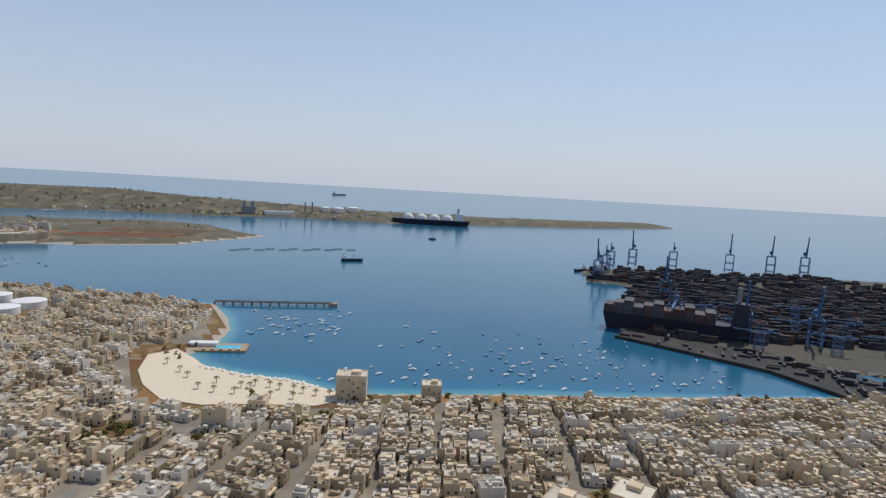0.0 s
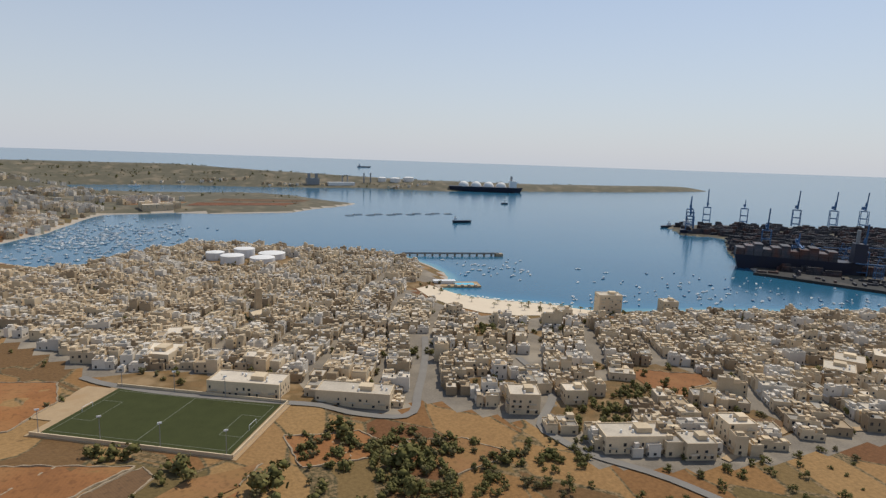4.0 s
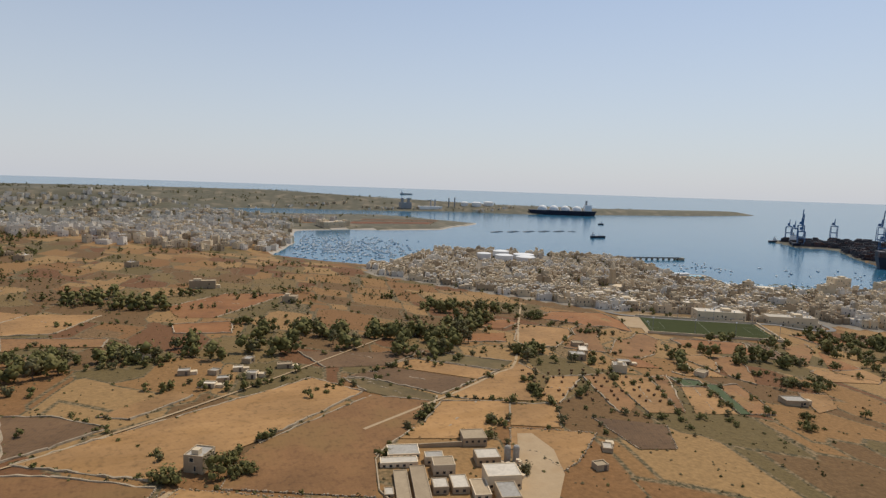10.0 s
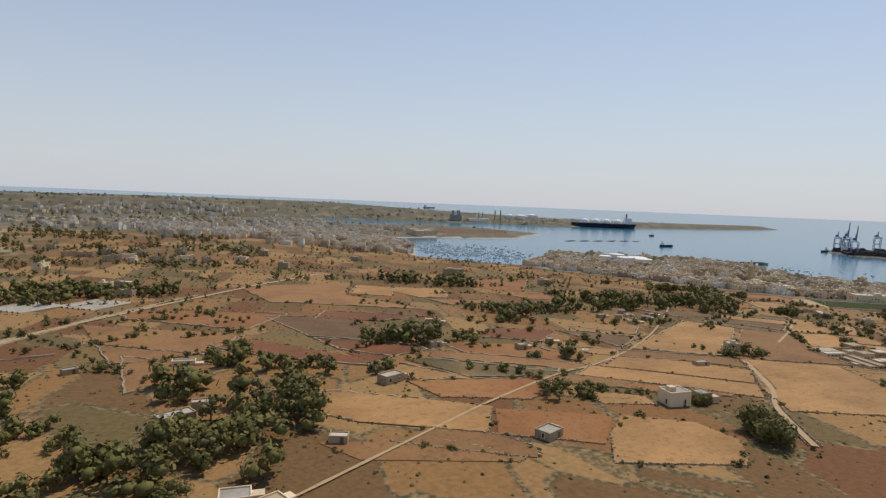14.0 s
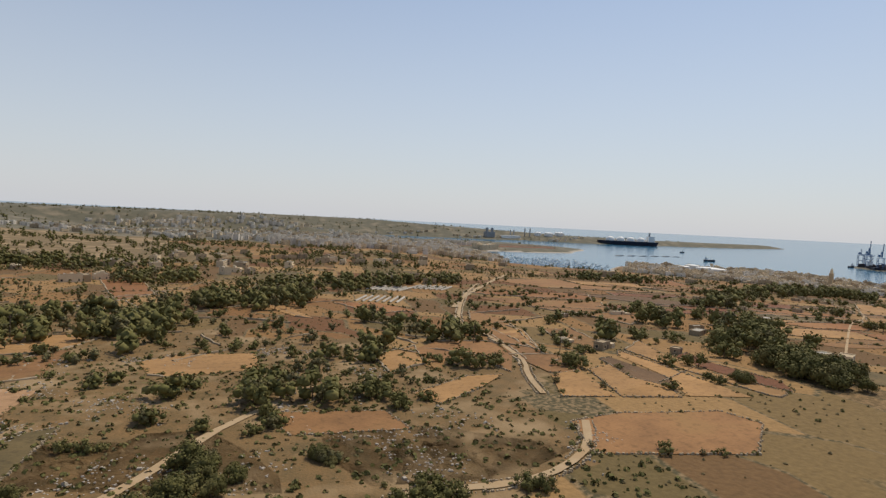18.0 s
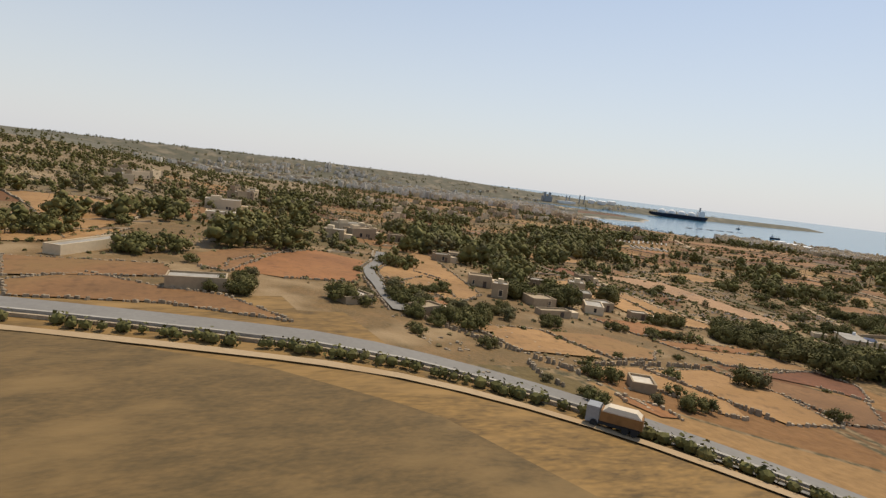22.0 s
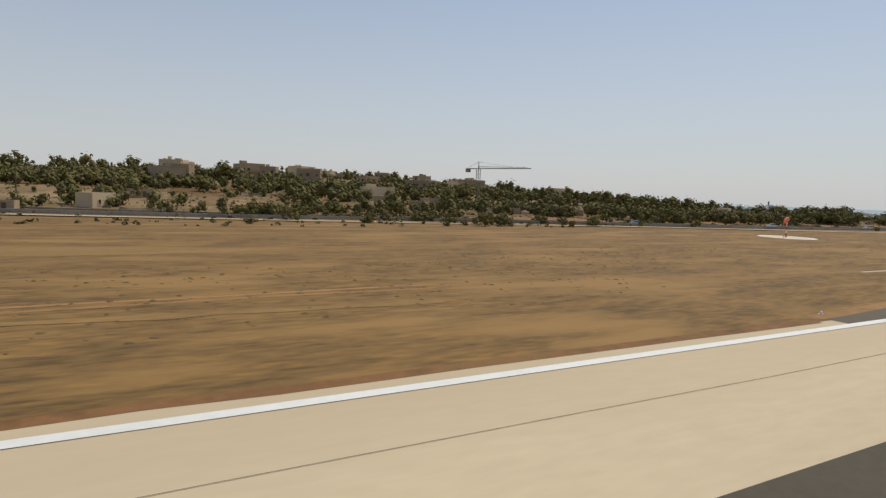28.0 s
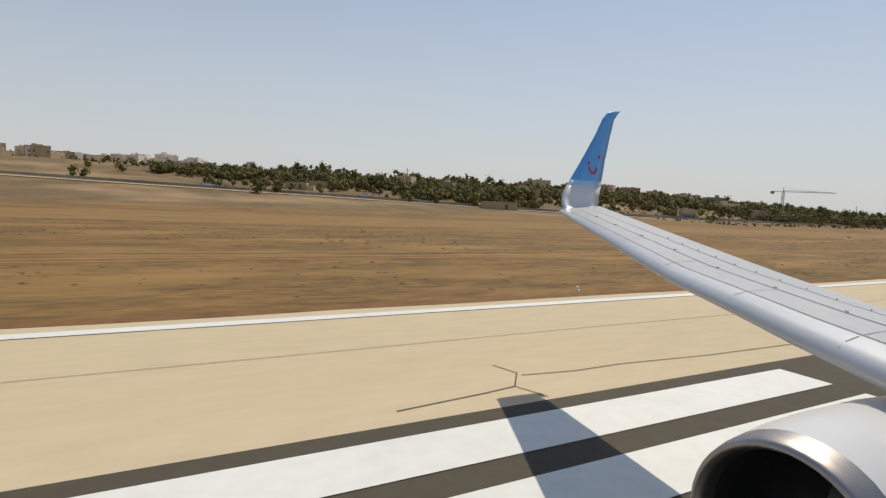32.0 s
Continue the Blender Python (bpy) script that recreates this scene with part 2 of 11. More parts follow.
    "sock": mat("orange_windsock", (0.85, 0.22, 0.08), (0.75, 0.20, 0.10), 0.4, 0.1, rough=0.7),
    "crane_red": mat("weathered_crane_paint", (0.30, 0.26, 0.22), (0.24, 0.20, 0.17), 2, 0.3),
    "solar": mat("solar_panel", (0.02, 0.03, 0.07), (0.03, 0.04, 0.09), 1, 0.2, rough=0.2, gloss=0.6),
    "tyre": mat("rubber", (0.03, 0.03, 0.03), (0.02, 0.02, 0.02), 1, 0.1),
}
CAR = [mat("car_paint_" + c, v, [k * 0.9 for k in v], 1, 0.2, rough=0.25, gloss=0.5) for c, v in
       (("white", (0.75, 0.75, 0.74)), ("silver", (0.45, 0.46, 0.47)), ("red", (0.45, 0.03, 0.03)), ("blue", (0.05, 0.08, 0.20)), ("dark", (0.04, 0.04, 0.045)))]


def water_material():
    """Sea water: deep blue, lighter over the shallow sand of the bay, with small waves."""
    m = bpy.data.materials.new("sea_water")
    m.use_nodes = True
    n, l = m.node_tree.nodes, m.node_tree.links
    bsdf = n["Principled BSDF"]
    geo = n.new("ShaderNodeNewGeometry")
    swell, patch = n.new("ShaderNodeTexNoise"), n.new("ShaderNodeTexNoise")
    swell.inputs["Scale"].default_value, swell.inputs["Detail"].default_value = 0.35, 5
    patch.inputs["Scale"].default_value, patch.inputs["Detail"].default_value = 0.012, 4
    for t in (swell, patch):
        l.new(geo.outputs["Position"], t.inputs["Vector"])
    deep = n.new("ShaderNodeMixRGB")
    deep.inputs["Color1"].default_value, deep.inputs["Color2"].default_value = (0.016, 0.098, 0.175, 1), (0.028, 0.132, 0.215, 1)
    l.new(patch.outputs["Fac"], deep.inputs["Fac"])
    att = n.new("ShaderNodeAttribute")
    att.attribute_name = "depth"
    ramp = n.new("ShaderNodeValToRGB")
    ramp.color_ramp.elements[0].color, ramp.color_ramp.elements[0].position = (0.14, 0.33, 0.34, 1), 0.0
    ramp.color_ramp.elements[1].color, ramp.color_ramp.elements[1].position = (0.02, 0.15, 0.26, 1), 0.4
    l.new(att.outputs["Fac"], ramp.inputs["Fac"])
    cut = n.new("ShaderNodeMapRange")
    cut.inputs["From Min"].default_value, cut.inputs["From Max"].default_value = 0.25, 1.0
    l.new(att.outputs["Fac"], cut.inputs["Value"])
    mix = n.new("ShaderNodeMixRGB")
    l.new(cut.outputs[0], mix.inputs["Fac"])
    l.new(ramp.outputs[0], mix.inputs["Color1"])
    l.new(deep.outputs[0], mix.inputs["Color2"])
    l.new(mix.outputs[0], bsdf.inputs["Base Color"])
    bsdf.inputs["Roughness"].default_value, bsdf.inputs["IOR"].default_value = 0.16, 1.33
    bp = n.new("ShaderNodeBump")
    bp.inputs["Strength"].default_value, bp.inputs["Distance"].default_value = 0.22, 0.25
    l.new(swell.outputs["Fac"], bp.inputs["Height"])
    l.new(bp.outputs[0], bsdf.inputs["Normal"])
    return m


M["sea"] = water_material()


def patchwork_material():
    """Small dry fields of many tones, with weedy banks between them."""
    m = bpy.data.materials.new("field_patchwork")
    m.use_nodes = True
    n, l = m.node_tree.nodes, m.node_tree.links
    bsdf = n["Principled BSDF"]
    geo = n.new("ShaderNodeNewGeometry")
    warp, fine = n.new("ShaderNodeTexNoise"), n.new("ShaderNodeTexNoise")
    warp.inputs["Scale"].default_value, fine.inputs["Scale"].default_value = 0.03, 1.1
    fine.inputs["Detail"].default_value = 6
    shift = n.new("ShaderNodeVectorMath")
    shift.operation = "MULTIPLY_ADD"
    shift.inputs[1].default_value = (3.5, 3.5, 0)
    vec = n.new("ShaderNodeMapping")
    vec.inputs["Rotation"].default_value[2] = 0.55
    vec.inputs["Scale"].default_value = (1.0, 0.55, 0.0)
    l.new(geo.outputs["Position"], warp.inputs["Vector"])
    l.new(geo.outputs["Position"], fine.inputs["Vector"])
    l.new(warp.outputs["Color"], shift.inputs[0])
    l.new(geo.outputs["Position"], shift.inputs[2])
    l.new(shift.outputs[0], vec.inputs["Vector"])
    cells = []
    for feature in ("F1", "F2"):
        v = n.new("ShaderNodeTexVoronoi")
        v.feature, v.distance = feature, "CHEBYCHEV"
        v.inputs["Scale"].default_value, v.inputs["Randomness"].default_value = 0.056, 0.8
        l.new(vec.outputs[0], v.inputs["Vector"])
        cells.append(v)
    sep = n.new("ShaderNodeSeparateColor")
    l.new(cells[0].outputs["Color"], sep.inputs[0])
    ramp = n.new("ShaderNodeValToRGB")
    ramp.color_ramp.interpolation = "CONSTANT"
    tones = ((0.25, 0.135, 0.051), (0.155, 0.087, 0.036), (0.285, 0.163, 0.065), (0.215, 0.108, 0.041), (0.14, 0.098, 0.039), (0.16, 0.074, 0.031), (0.295, 0.175, 0.071), (0.185, 0.12, 0.048))
    while len(ramp.color_ramp.elements) < len(tones):
        ramp.color_ramp.elements.new(0.5)
    for i, c in enumerate(tones):
        ramp.color_ramp.elements[i].position = i / len(tones)
        ramp.color_ramp.elements[i].color = (*c, 1)
    l.new(sep.outputs[0], ramp.inputs[0])
    gap = n.new("ShaderNodeMath")
    gap.operation = "SUBTRACT"
    l.new(cells[1].outputs["Distance"], gap.inputs[0])
    l.new(cells[0].outputs["Distance"], gap.inputs[1])
    rim = n.new("ShaderNodeMapRange")
    rim.inputs["From Min"].default_value, rim.inputs["From Max"].default_value = 0.012, 0.042
    l.new(gap.outputs[0], rim.inputs["Value"])
    bank = n.new("ShaderNodeMixRGB")
    edge = n.new("ShaderNodeMixRGB")
    edge.inputs["Color1"].default_value, edge.inputs["Color2"].default_value = (0.09, 0.074, 0.036, 1), (0.225, 0.152, 0.078, 1)
    step = n.new("ShaderNodeMapRange")
    step.inputs["From Min"].default_value, step.inputs["From Max"].default_value = 0.44, 0.6
    l.new(fine.outputs["Fac"], step.inputs["Value"])
    l.new(step.outputs[0], edge.inputs["Fac"])
    l.new(edge.outputs[0], bank.inputs["Color1"])
    l.new(rim.outputs[0], bank.inputs["Fac"])
    l.new(ramp.outputs[0], bank.inputs["Color2"])
    tone = n.new("ShaderNodeMapRange")
    tone.inputs["From Min"].default_value, tone.inputs["From Max"].default_value = 0.25, 0.75
    tone.inputs["To Min"].default_value, tone.inputs["To Max"].default_value = 0.78, 1.2
    l.new(fine.outputs["Fac"], tone.inputs["Value"])
    hsv = n.new("ShaderNodeHueSaturation")
    l.new(bank.outputs[0], hsv.inputs["Color"])
    l.new(tone.outputs[0], hsv.inputs["Value"])
    l.new(hsv.outputs[0], bsdf.inputs["Base Color"])
    bsdf.inputs["Roughness"].default_value = 0.95
    bsdf.inputs["Specular IOR Level"].default_value = 0.2
    bp = n.new("ShaderNodeBump")
    bp.inputs["Strength"].default_value, bp.inputs["Distance"].default_value = 0.8, 0.2
    l.new(fine.outputs["Fac"], bp.inputs["Height"])
    l.new(bp.outputs[0], bsdf.inputs["Normal"])
    return m


M["soil"] = patchwork_material()


def add_furrows(m, wide, depth, blotch):
    """Rows left by the plough, turned another way in each field, and broad uneven patches."""
    n, l = m.node_tree.nodes, m.node_tree.links
    bsdf = n["Principled BSDF"]
    colour = bsdf.inputs["Base Color"].links[0].from_socket
    geo, info = n.new("ShaderNodeNewGeometry"), n.new("ShaderNodeObjectInfo")
    angle = n.new("ShaderNodeMath")
    angle.operation = "MULTIPLY"
    angle.inputs[1].default_value = math.pi
    l.new(info.outputs["Random"], angle.inputs[0])
    turn = n.new("ShaderNodeVectorRotate")
    turn.rotation_type = "Z_AXIS"
    l.new(geo.outputs["Position"], turn.inputs["Vector"])
    l.new(angle.outputs[0], turn.inputs["Angle"])
    rows = n.new("ShaderNodeTexWave")
    rows.inputs["Scale"].default_value, rows.inputs["Distortion"].default_value = 1 / wide, 5.0
    rows.inputs["Detail"].default_value, rows.inputs["Detail Scale"].default_value = 3.0, 0.35
    l.new(turn.outputs[0], rows.inputs["Vector"])
    soft, spots = n.new("ShaderNodeTexNoise"), n.new("ShaderNodeTexNoise")
    soft.inputs["Scale"].default_value, soft.inputs["Detail"].default_value = 0.07, 5
    spots.inputs["Scale"].default_value, spots.inputs["Detail"].default_value = 0.9, 5
    l.new(geo.outputs["Position"], soft.inputs["Vector"])
    l.new(geo.outputs["Position"], spots.inputs["Vector"])
    parts = []
    for out, lo, hi, to_lo, to_hi in ((rows.outputs["Fac"], 0, 1, 1 - depth, 1 + depth * 0.6), (soft.outputs["Fac"], 0.3, 0.7, 1 - blotch, 1 + blotch * 0.6), (spots.outputs["Fac"], 0.52, 0.72, 1.06, 0.72)):
        r = n.new("ShaderNodeMapRange")
        r.inputs["From Min"].default_value, r.inputs["From Max"].default_value = lo, hi
        r.inputs["To Min"].default_value, r.inputs["To Max"].default_value = to_lo, to_hi
        l.new(out, r.inputs["Value"])
        parts.append(r)
    both, all_three = n.new("ShaderNodeMath"), n.new("ShaderNodeMath")
    both.operation = all_three.operation = "MULTIPLY"
    l.new(parts[0].outputs[0], both.inputs[0])
    l.new(parts[1].outputs[0], both.inputs[1])
    l.new(both.outputs[0], all_three.inputs[0])
    l.new(parts[2].outputs[0], all_three.inputs[1])
    hsv = n.new("ShaderNodeHueSaturation")
    l.new(colour, hsv.inputs["Color"])
    l.new(all_three.outputs[0], hsv.inputs["Value"])
    l.new(hsv.outputs[0], bsdf.inputs["Base Color"])


for kind, wide, depth, blotch in (("straw", 2.6, 0.02, 0.24), ("tan", 2.6, 0.025, 0.28), ("orange", 2.6, 0.035, 0.26), ("red", 1.9, 0.07, 0.25), ("brown", 1.9, 0.07, 0.28), ("olive", 2.6, 0.03, 0.3), ("pink", 2.2, 0.07, 0.25)):
    add_furrows(M[kind], wide, depth, blotch)


# ---- mesh helpers ----
class Shape:
    """Vertices and faces gathered for one mesh; slot is the material of the faces added next."""

    def __init__(self):
        self.v, self.f, self.m, self.slot = [], [], [], 0

    def face(self, pts):
        k = len(self.v)
        self.v.extend(pts)
        self.f.append(tuple(range(k, k + len(pts))))
        self.m.append(self.slot)

    def box(self, x, y, z, sx, sy, sz, a=0.0, top=1.0):
        """A box on z, sx by sy by sz, turned by a; top: how far it narrows upwards."""
        c, s, k = math.cos(a), math.sin(a), len(self.v)
        for dz, q in ((0, 1.0), (sz, top)):
            for dx, dy in ((-1, -1), (1, -1), (1, 1), (-1, 1)):
                px, py = dx * sx * 0.5 * q, dy * sy * 0.5 * q
                self.v.append((x + c * px - s * py, y + s * px + c * py, z + dz))
        for q in ((3, 2, 1, 0), (4, 5, 6, 7), (0, 1, 5, 4), (1, 2, 6, 5), (2, 3, 7, 6), (3, 0, 4, 7)):
            self.f.append(tuple(k + i for i in q))
            self.m.append(self.slot)

    def tube(self, p, q, r, r2=None, n=8, cap=True):
        """A round bar from p to q."""
        p, q = Vector(p), Vector(q)
        r2 = r if r2 is None else r2
        d = (q - p).normalized()
        u = d.orthogonal().normalized()
        w = d.cross(u)
        k = len(self.v)
        for c, rad in ((p, r), (q, r2)):
            for i in range(n):
                t = 2 * math.pi * i / n
                self.v.append(tuple(c + (u * math.cos(t) + w * math.sin(t)) * rad))
        for i in range(n):
            j = (i + 1) % n
            self.f.append((k + i, k + j, k + n + j, k + n + i))
            self.m.append(self.slot)
        if cap:
            self.f.append(tuple(k + i for i in reversed(range(n))))
            self.f.append(tuple(k + n + i for i in range(n)))
            self.m.extend((self.slot, self.slot))

    def lathe(self, x, y, profile, n=20):
        """A round body from (radius, z) pairs."""
        k = len(self.v)
        for r, z in profile:
            for i in range(n):
                t = 2 * math.pi * i / n
                self.v.append((x + r * math.cos(t), y + r * math.sin(t), z))
        for a in range(len(profile) - 1):
            for i in range(n):
                j = (i + 1) % n
                self.f.append((k + a * n + i, k + a * n + j, k + a * n + n + j, k + a * n + n + i))
                self.m.append(self.slot)
        self.f.append(tuple(k + (len(profile) - 1) * n + i for i in range(n)))
        self.m.append(self.slot)

    def bent(self, pts, halves, lift=0.0):
        """A flat strip along pts, 2 * half wide, laid on the ground."""
        k = len(self.v)
        for i, (p, h) in enumerate(zip(pts, halves)):
            a, b = pts[max(0, i - 1)], pts[min(len(pts) - 1, i + 1)]
            d = Vector((b[0] - a[0], b[1] - a[1])).normalized()
            for s in (-1, 1):
                x, y = p[0] - d.y * h * s, p[1] + d.x * h * s
                self.v.append((x, y, ground_z(x, y) + lift))
        for i in range(len(pts) - 1):
            self.f.append((k + 2 * i + 1, k + 2 * i, k + 2 * i + 2, k + 2 * i + 3))
            self.m.append(self.slot)

    def mesh(self, name, mats, smooth=False):
        me = bpy.data.meshes.new(name)
        me.from_pydata(self.v, [], self.f)
        for q in mats if isinstance(mats, (list, tuple)) else [mats]:
            me.materials.append(q)
        me.polygons.foreach_set("material_index", self.m)
        if smooth:
            me.polygons.foreach_set("use_smooth", [True] * len(self.f))
        me.update()
        return me


def part(name, shape, material, parent=None, label="", smooth=False):
    """Links a Shape (or a mesh) as one mesh object under its thing."""
    me = shape if isinstance(shape, bpy.types.Mesh) else shape.mesh(name, material, smooth)
    ob = new(name, me)
    ob.parent = parent
    if label:
        ob["label"] = label
    return ob


def thing(name, x, y, z, label, category, group="", kind="", a=0.0):
    ob = new(name)
    ob.empty_display_size = 0.2
    ob.matrix_basis = pose(x, y, z, 0, 0, math.degrees(a))
    return tagged(ob, label, category, group, kind)


# ---- the lie of the land ----
XS = [-2500, -768, -740, -680, -620, -560, -440, -385, -300, -220, -150, -110, -60, 0, 60, 130, 900]
ZS = [28.4, 28.4, 25.5, 21, 19.8, 20, 21.5, 20.3, 17.5, 14.5, 10.5, 7.5, 7, 7, 5.5, 4.5, 4.5]


def ease(a, b, x):
    t = np.clip((x - a) / (b - a), 0, 1)
    return t * t * (3 - 2 * t)


def hill(x, y):
    z = np.interp(x, XS, ZS)
    z = z * (1 - (0.35 * ease(90, 400, y) + 0.2 * ease(400, 900, y)) * ease(-900, -600, x))
    return z + 8 * ease(85, 230, y) * (1 - ease(-950, -760, x)) * (1 - 0.6 * ease(300, 700, y))


MAINLAND = [(-6000, -3000), (1200, -3000), (1200, 0), (420, 60), (295, 140), (225, 166), (188, 181), (148, 199), (112, 212), (81, 226),
            (68, 247), (49, 262), (35, 279), (29, 300), (44, 312), (54, 336), (60, 368), (58, 410), (0, 453), (-44, 488), (-83, 508),
            (-125, 480), (-168, 432), (-200, 464), (-235, 520), (-218, 552), (-190, 612), (-158, 732), (-146, 752), (-78, 758),
            (-40, 742), (11, 738), (60, 738), (100, 776), (150, 806), (183, 838), (160, 890), (130, 1000), (60, 1040), (-60, 1056), (-150, 1090),
            (-200, 1180), (-211, 1280), (-38, 1285), (153, 1210), (331, 1195), (485, 1090), (669, 1072), (1022, 1040), (1300, 1060),
            (1300, 1180), (800, 1220), (500, 1330), (250, 1500), (50, 1700), (-6000, 1900)]
PORT = [(280, 259), (300, 225), (330, 180), (420, 60), (800, -100), (900, 300), (640, 420), (560, 470), (470, 505), (455, 490),
        (408, 432), (432, 396), (345, 330), (300, 285)]

PITCH_PAD = [(-166, 170), (-115, 130), (-91, 158), (-142, 199)]

TOWN = [(-196, 300), (-172, 250), (-146, 204), (-132, 188), (-108, 170), (-92, 159), (-71, 145), (-60, 152), (-48, 134), (-39, 124), (-38, 110), (-37, 97), (-15, 85), (0, 80), (60, 72), (120, 62), (345, 30), (400, 50), (292, 126), (188, 166), (112, 198),
        (66, 203), (47, 208), (22, 212), (7, 226), (2, 250), (1, 272), (8, 300), (36, 318), (44, 345), (50, 372), (46, 402), (0, 440), (-44, 474), (-84, 494), (-120, 466), (-166, 418), (-196, 400), (-214, 340)]

GAPS = [((-18, 119), 14), ((2, 126), 11), ((22, 94), 9), ((-83, 268), 7), ((26, 128), 17), ((12, 122), 9), ((94, 105), 11), ((112, 102), 10), ((86, 112), 10), ((124, 100), 10), ((-118, 166), 30), ((-138, 178), 26), ((-60, 404), 30), ((-2, 204), 9), ((-35, 150), 8), ((20, 190), 6), ((-92, 262), 7), ((10, 150), 6), ((-83, 293), 7), ((84, 214), 9), ((66, 196), 6), ((-150, 330), 8), ((120, 110), 6), ((-52, 112), 9), ((22, 300), 16)]


def inside_by(poly, x, y):
    """Signed distance from a polygon's edge, positive inside."""
    best, inn = np.full(np.shape(x), 1e9), np.zeros(np.shape(x), bool)
    for (ax, ay), (bx, by) in zip(poly, poly[1:] + poly[:1]):
        dx, dy = bx - ax, by - ay
        t = np.clip(((x - ax) * dx + (y - ay) * dy) / (dx * dx + dy * dy), 0, 1)
        best = np.minimum(best, np.hypot(x - ax - t * dx, y - ay - t * dy))
        cross = (ay > y) != (by > y)
        inn ^= cross & (x < ax + (y - ay) / (dy if dy else 1e-9) * dx)
    return np.where(inn, best, -best)


def land(x, y):
    """Height of the ground: the hill, cut down to the shore, the low headland, the long ridge and the port's quay."""
    x, y = np.asarray(x, float), np.asarray(y, float)
    d = inside_by(MAINLAND, x, y)
    z = hill(x, y)
    head = ease(-230, -120, x) * ease(690, 740, y) * (1 - ease(1040, 1130, y))
    z = z * (1 - head) + 4.5 * head
    ridge = ease(1060, 1160, y + 0.12 * x)
    top = np.interp(x, [-900, -300, 0, 250, 500, 800, 1300], [34, 36, 34, 24, 15, 11, 8])
    z = z * (1 - ridge) + top * ridge
    z = np.minimum(z, np.where(d > 0, 0.7 + d * np.where(y > 1000, 0.20, 0.10), d * 0.25))
    z = np.where(d < 0, np.maximum(d * 0.25, -3), z)
    pad = ease(-12, -1, inside_by(PITCH_PAD, x, y))
    z = z * (1 - pad) + 8.4 * pad
    q = inside_by(PORT, x, y)
    return np.where(q > -1, np.maximum(z, np.clip(q * 2, -3, 1.6)), z)


GX = np.concatenate([np.arange(-6000, -2400, 300.0), np.arange(-2400, -1400, 40.0), np.arange(-1400, 420, 5.0), np.arange(420, 1400, 14.0)])
GY = np.concatenate([np.arange(-3000, -300, 225.0), np.arange(-300, -40, 20.0), np.arange(-40, 330, 3.0), np.arange(330, 560, 6.0), np.arange(560, 1960, 14.0)])
GRID = land(*np.meshgrid(GX, GY))


def ground_z(x, y):
    """Height of the ground sheet at a place."""
    i = min(max(int(np.searchsorted(GX, x)) - 1, 0), len(GX) - 2)
    j = min(max(int(np.searchsorted(GY, y)) - 1, 0), len(GY) - 2)
    u, v = (x - GX[i]) / (GX[i + 1] - GX[i]), (y - GY[j]) / (GY[j + 1] - GY[j])
    a, b, c, d = GRID[j, i], GRID[j, i + 1], GRID[j + 1, i], GRID[j + 1, i + 1]
    return float((a * (1 - u) + b * u) * (1 - v) + (c * (1 - u) + d * u) * v)


# ---- ground, sea, fields, lanes ----
def build_ground():
    nx, ny = len(GX), len(GY)
    xx, yy = np.meshgrid(GX, GY)
    verts = np.stack([xx, yy, GRID], -1).reshape(-1, 3)
    idx = np.arange(nx * ny).reshape(ny, nx)
    quads = np.stack([idx[:-1, :-1], idx[:-1, 1:], idx[1:, 1:], idx[1:, :-1]], -1).reshape(-1, 4)
    me = bpy.data.meshes.new("ground")
    me.from_pydata(verts.tolist(), [], quads.tolist())
    for k in ("soil", "grass", "garrigue", "sand", "rock", "town_ground", "asphalt", "scrub", "mown", "hillside"):
        me.materials.append(M[k])
    cx, cy = verts[quads].mean(1)[:, 0], verts[quads].mean(1)[:, 1]
    slot = np.zeros(len(quads), int)
    slot[(cx < -765) & (cy < 66) & (cx + 0.9 * cy < -716)] = 1
    slot[(cx < -870) & (cy < 88)] = 1
    slot[(cy < 67) & (cx < -1.5 + np.interp(cy, [-40, -10, 12, 28, 38, 47, 57.5, 64, 67], [-730, -738, -744, -752, -760, -772, -791, -806, -821]))] = 1
    jx, jy = cx + 20 * np.sin(cy * 0.05) + 9 * np.sin(cy * 0.17 + 1), cy + 18 * np.sin(cx * 0.04) + 8 * np.sin(cx * 0.13)
    slot[(jy > 700) | (cx > 330)] = 2
    slot[(cx > 275) & (cy < 520) & (inside_by(PORT, cx, cy) > 0)] = 6
    slot[(jx > -690) & (jx < -585) & (cy > 40) & (jy < 175)] = 7
    slot[(jx < -700) & (jx > -1000) & (cy > 40) & (jy < 130) & (slot == 0)] = 7
    slot[(jx < -560) & (jy > 420) & (jy < 800)] = 9
    slot[(jx < -760) & (jy > 150) & (jy < 800)] = 9
    slot[(jx < -1000) & (slot == 0) & (cy > 0)] = 9
    cz = verts[quads].mean(1)[:, 2]
    slot[(cz < 1.0) & (cy < 1060) & (cx < 300)] = 4
    slot[(slot == 0) & (cz > 1.0) & (inside_by(TOWN, cx, cy) > -2)] = 5
    for (gx, gy), r in GAPS:
        slot[(slot == 5) & (np.hypot(cx - gx, cy - gy) < r)] = 7
    bx, by = cx - 48, cy - 236
    along, across = bx * 0.86 - by * 0.51, bx * 0.51 + by * 0.86
    slot[(cz < 2.3) & (np.abs(along) < 46) & (np.abs(across + 0.012 * along * along - 6) < 22) & (cx < 92) & (cy < 312)] = 3
    me.polygons.foreach_set("material_index", slot)
    me.polygons.foreach_set("use_smooth", [True] * len(quads))
    ob = new("ground", me)
    tagged(ob, "dry ochre soil and scrub sloping down to the bay", "ground", kind="structure")


build_ground()


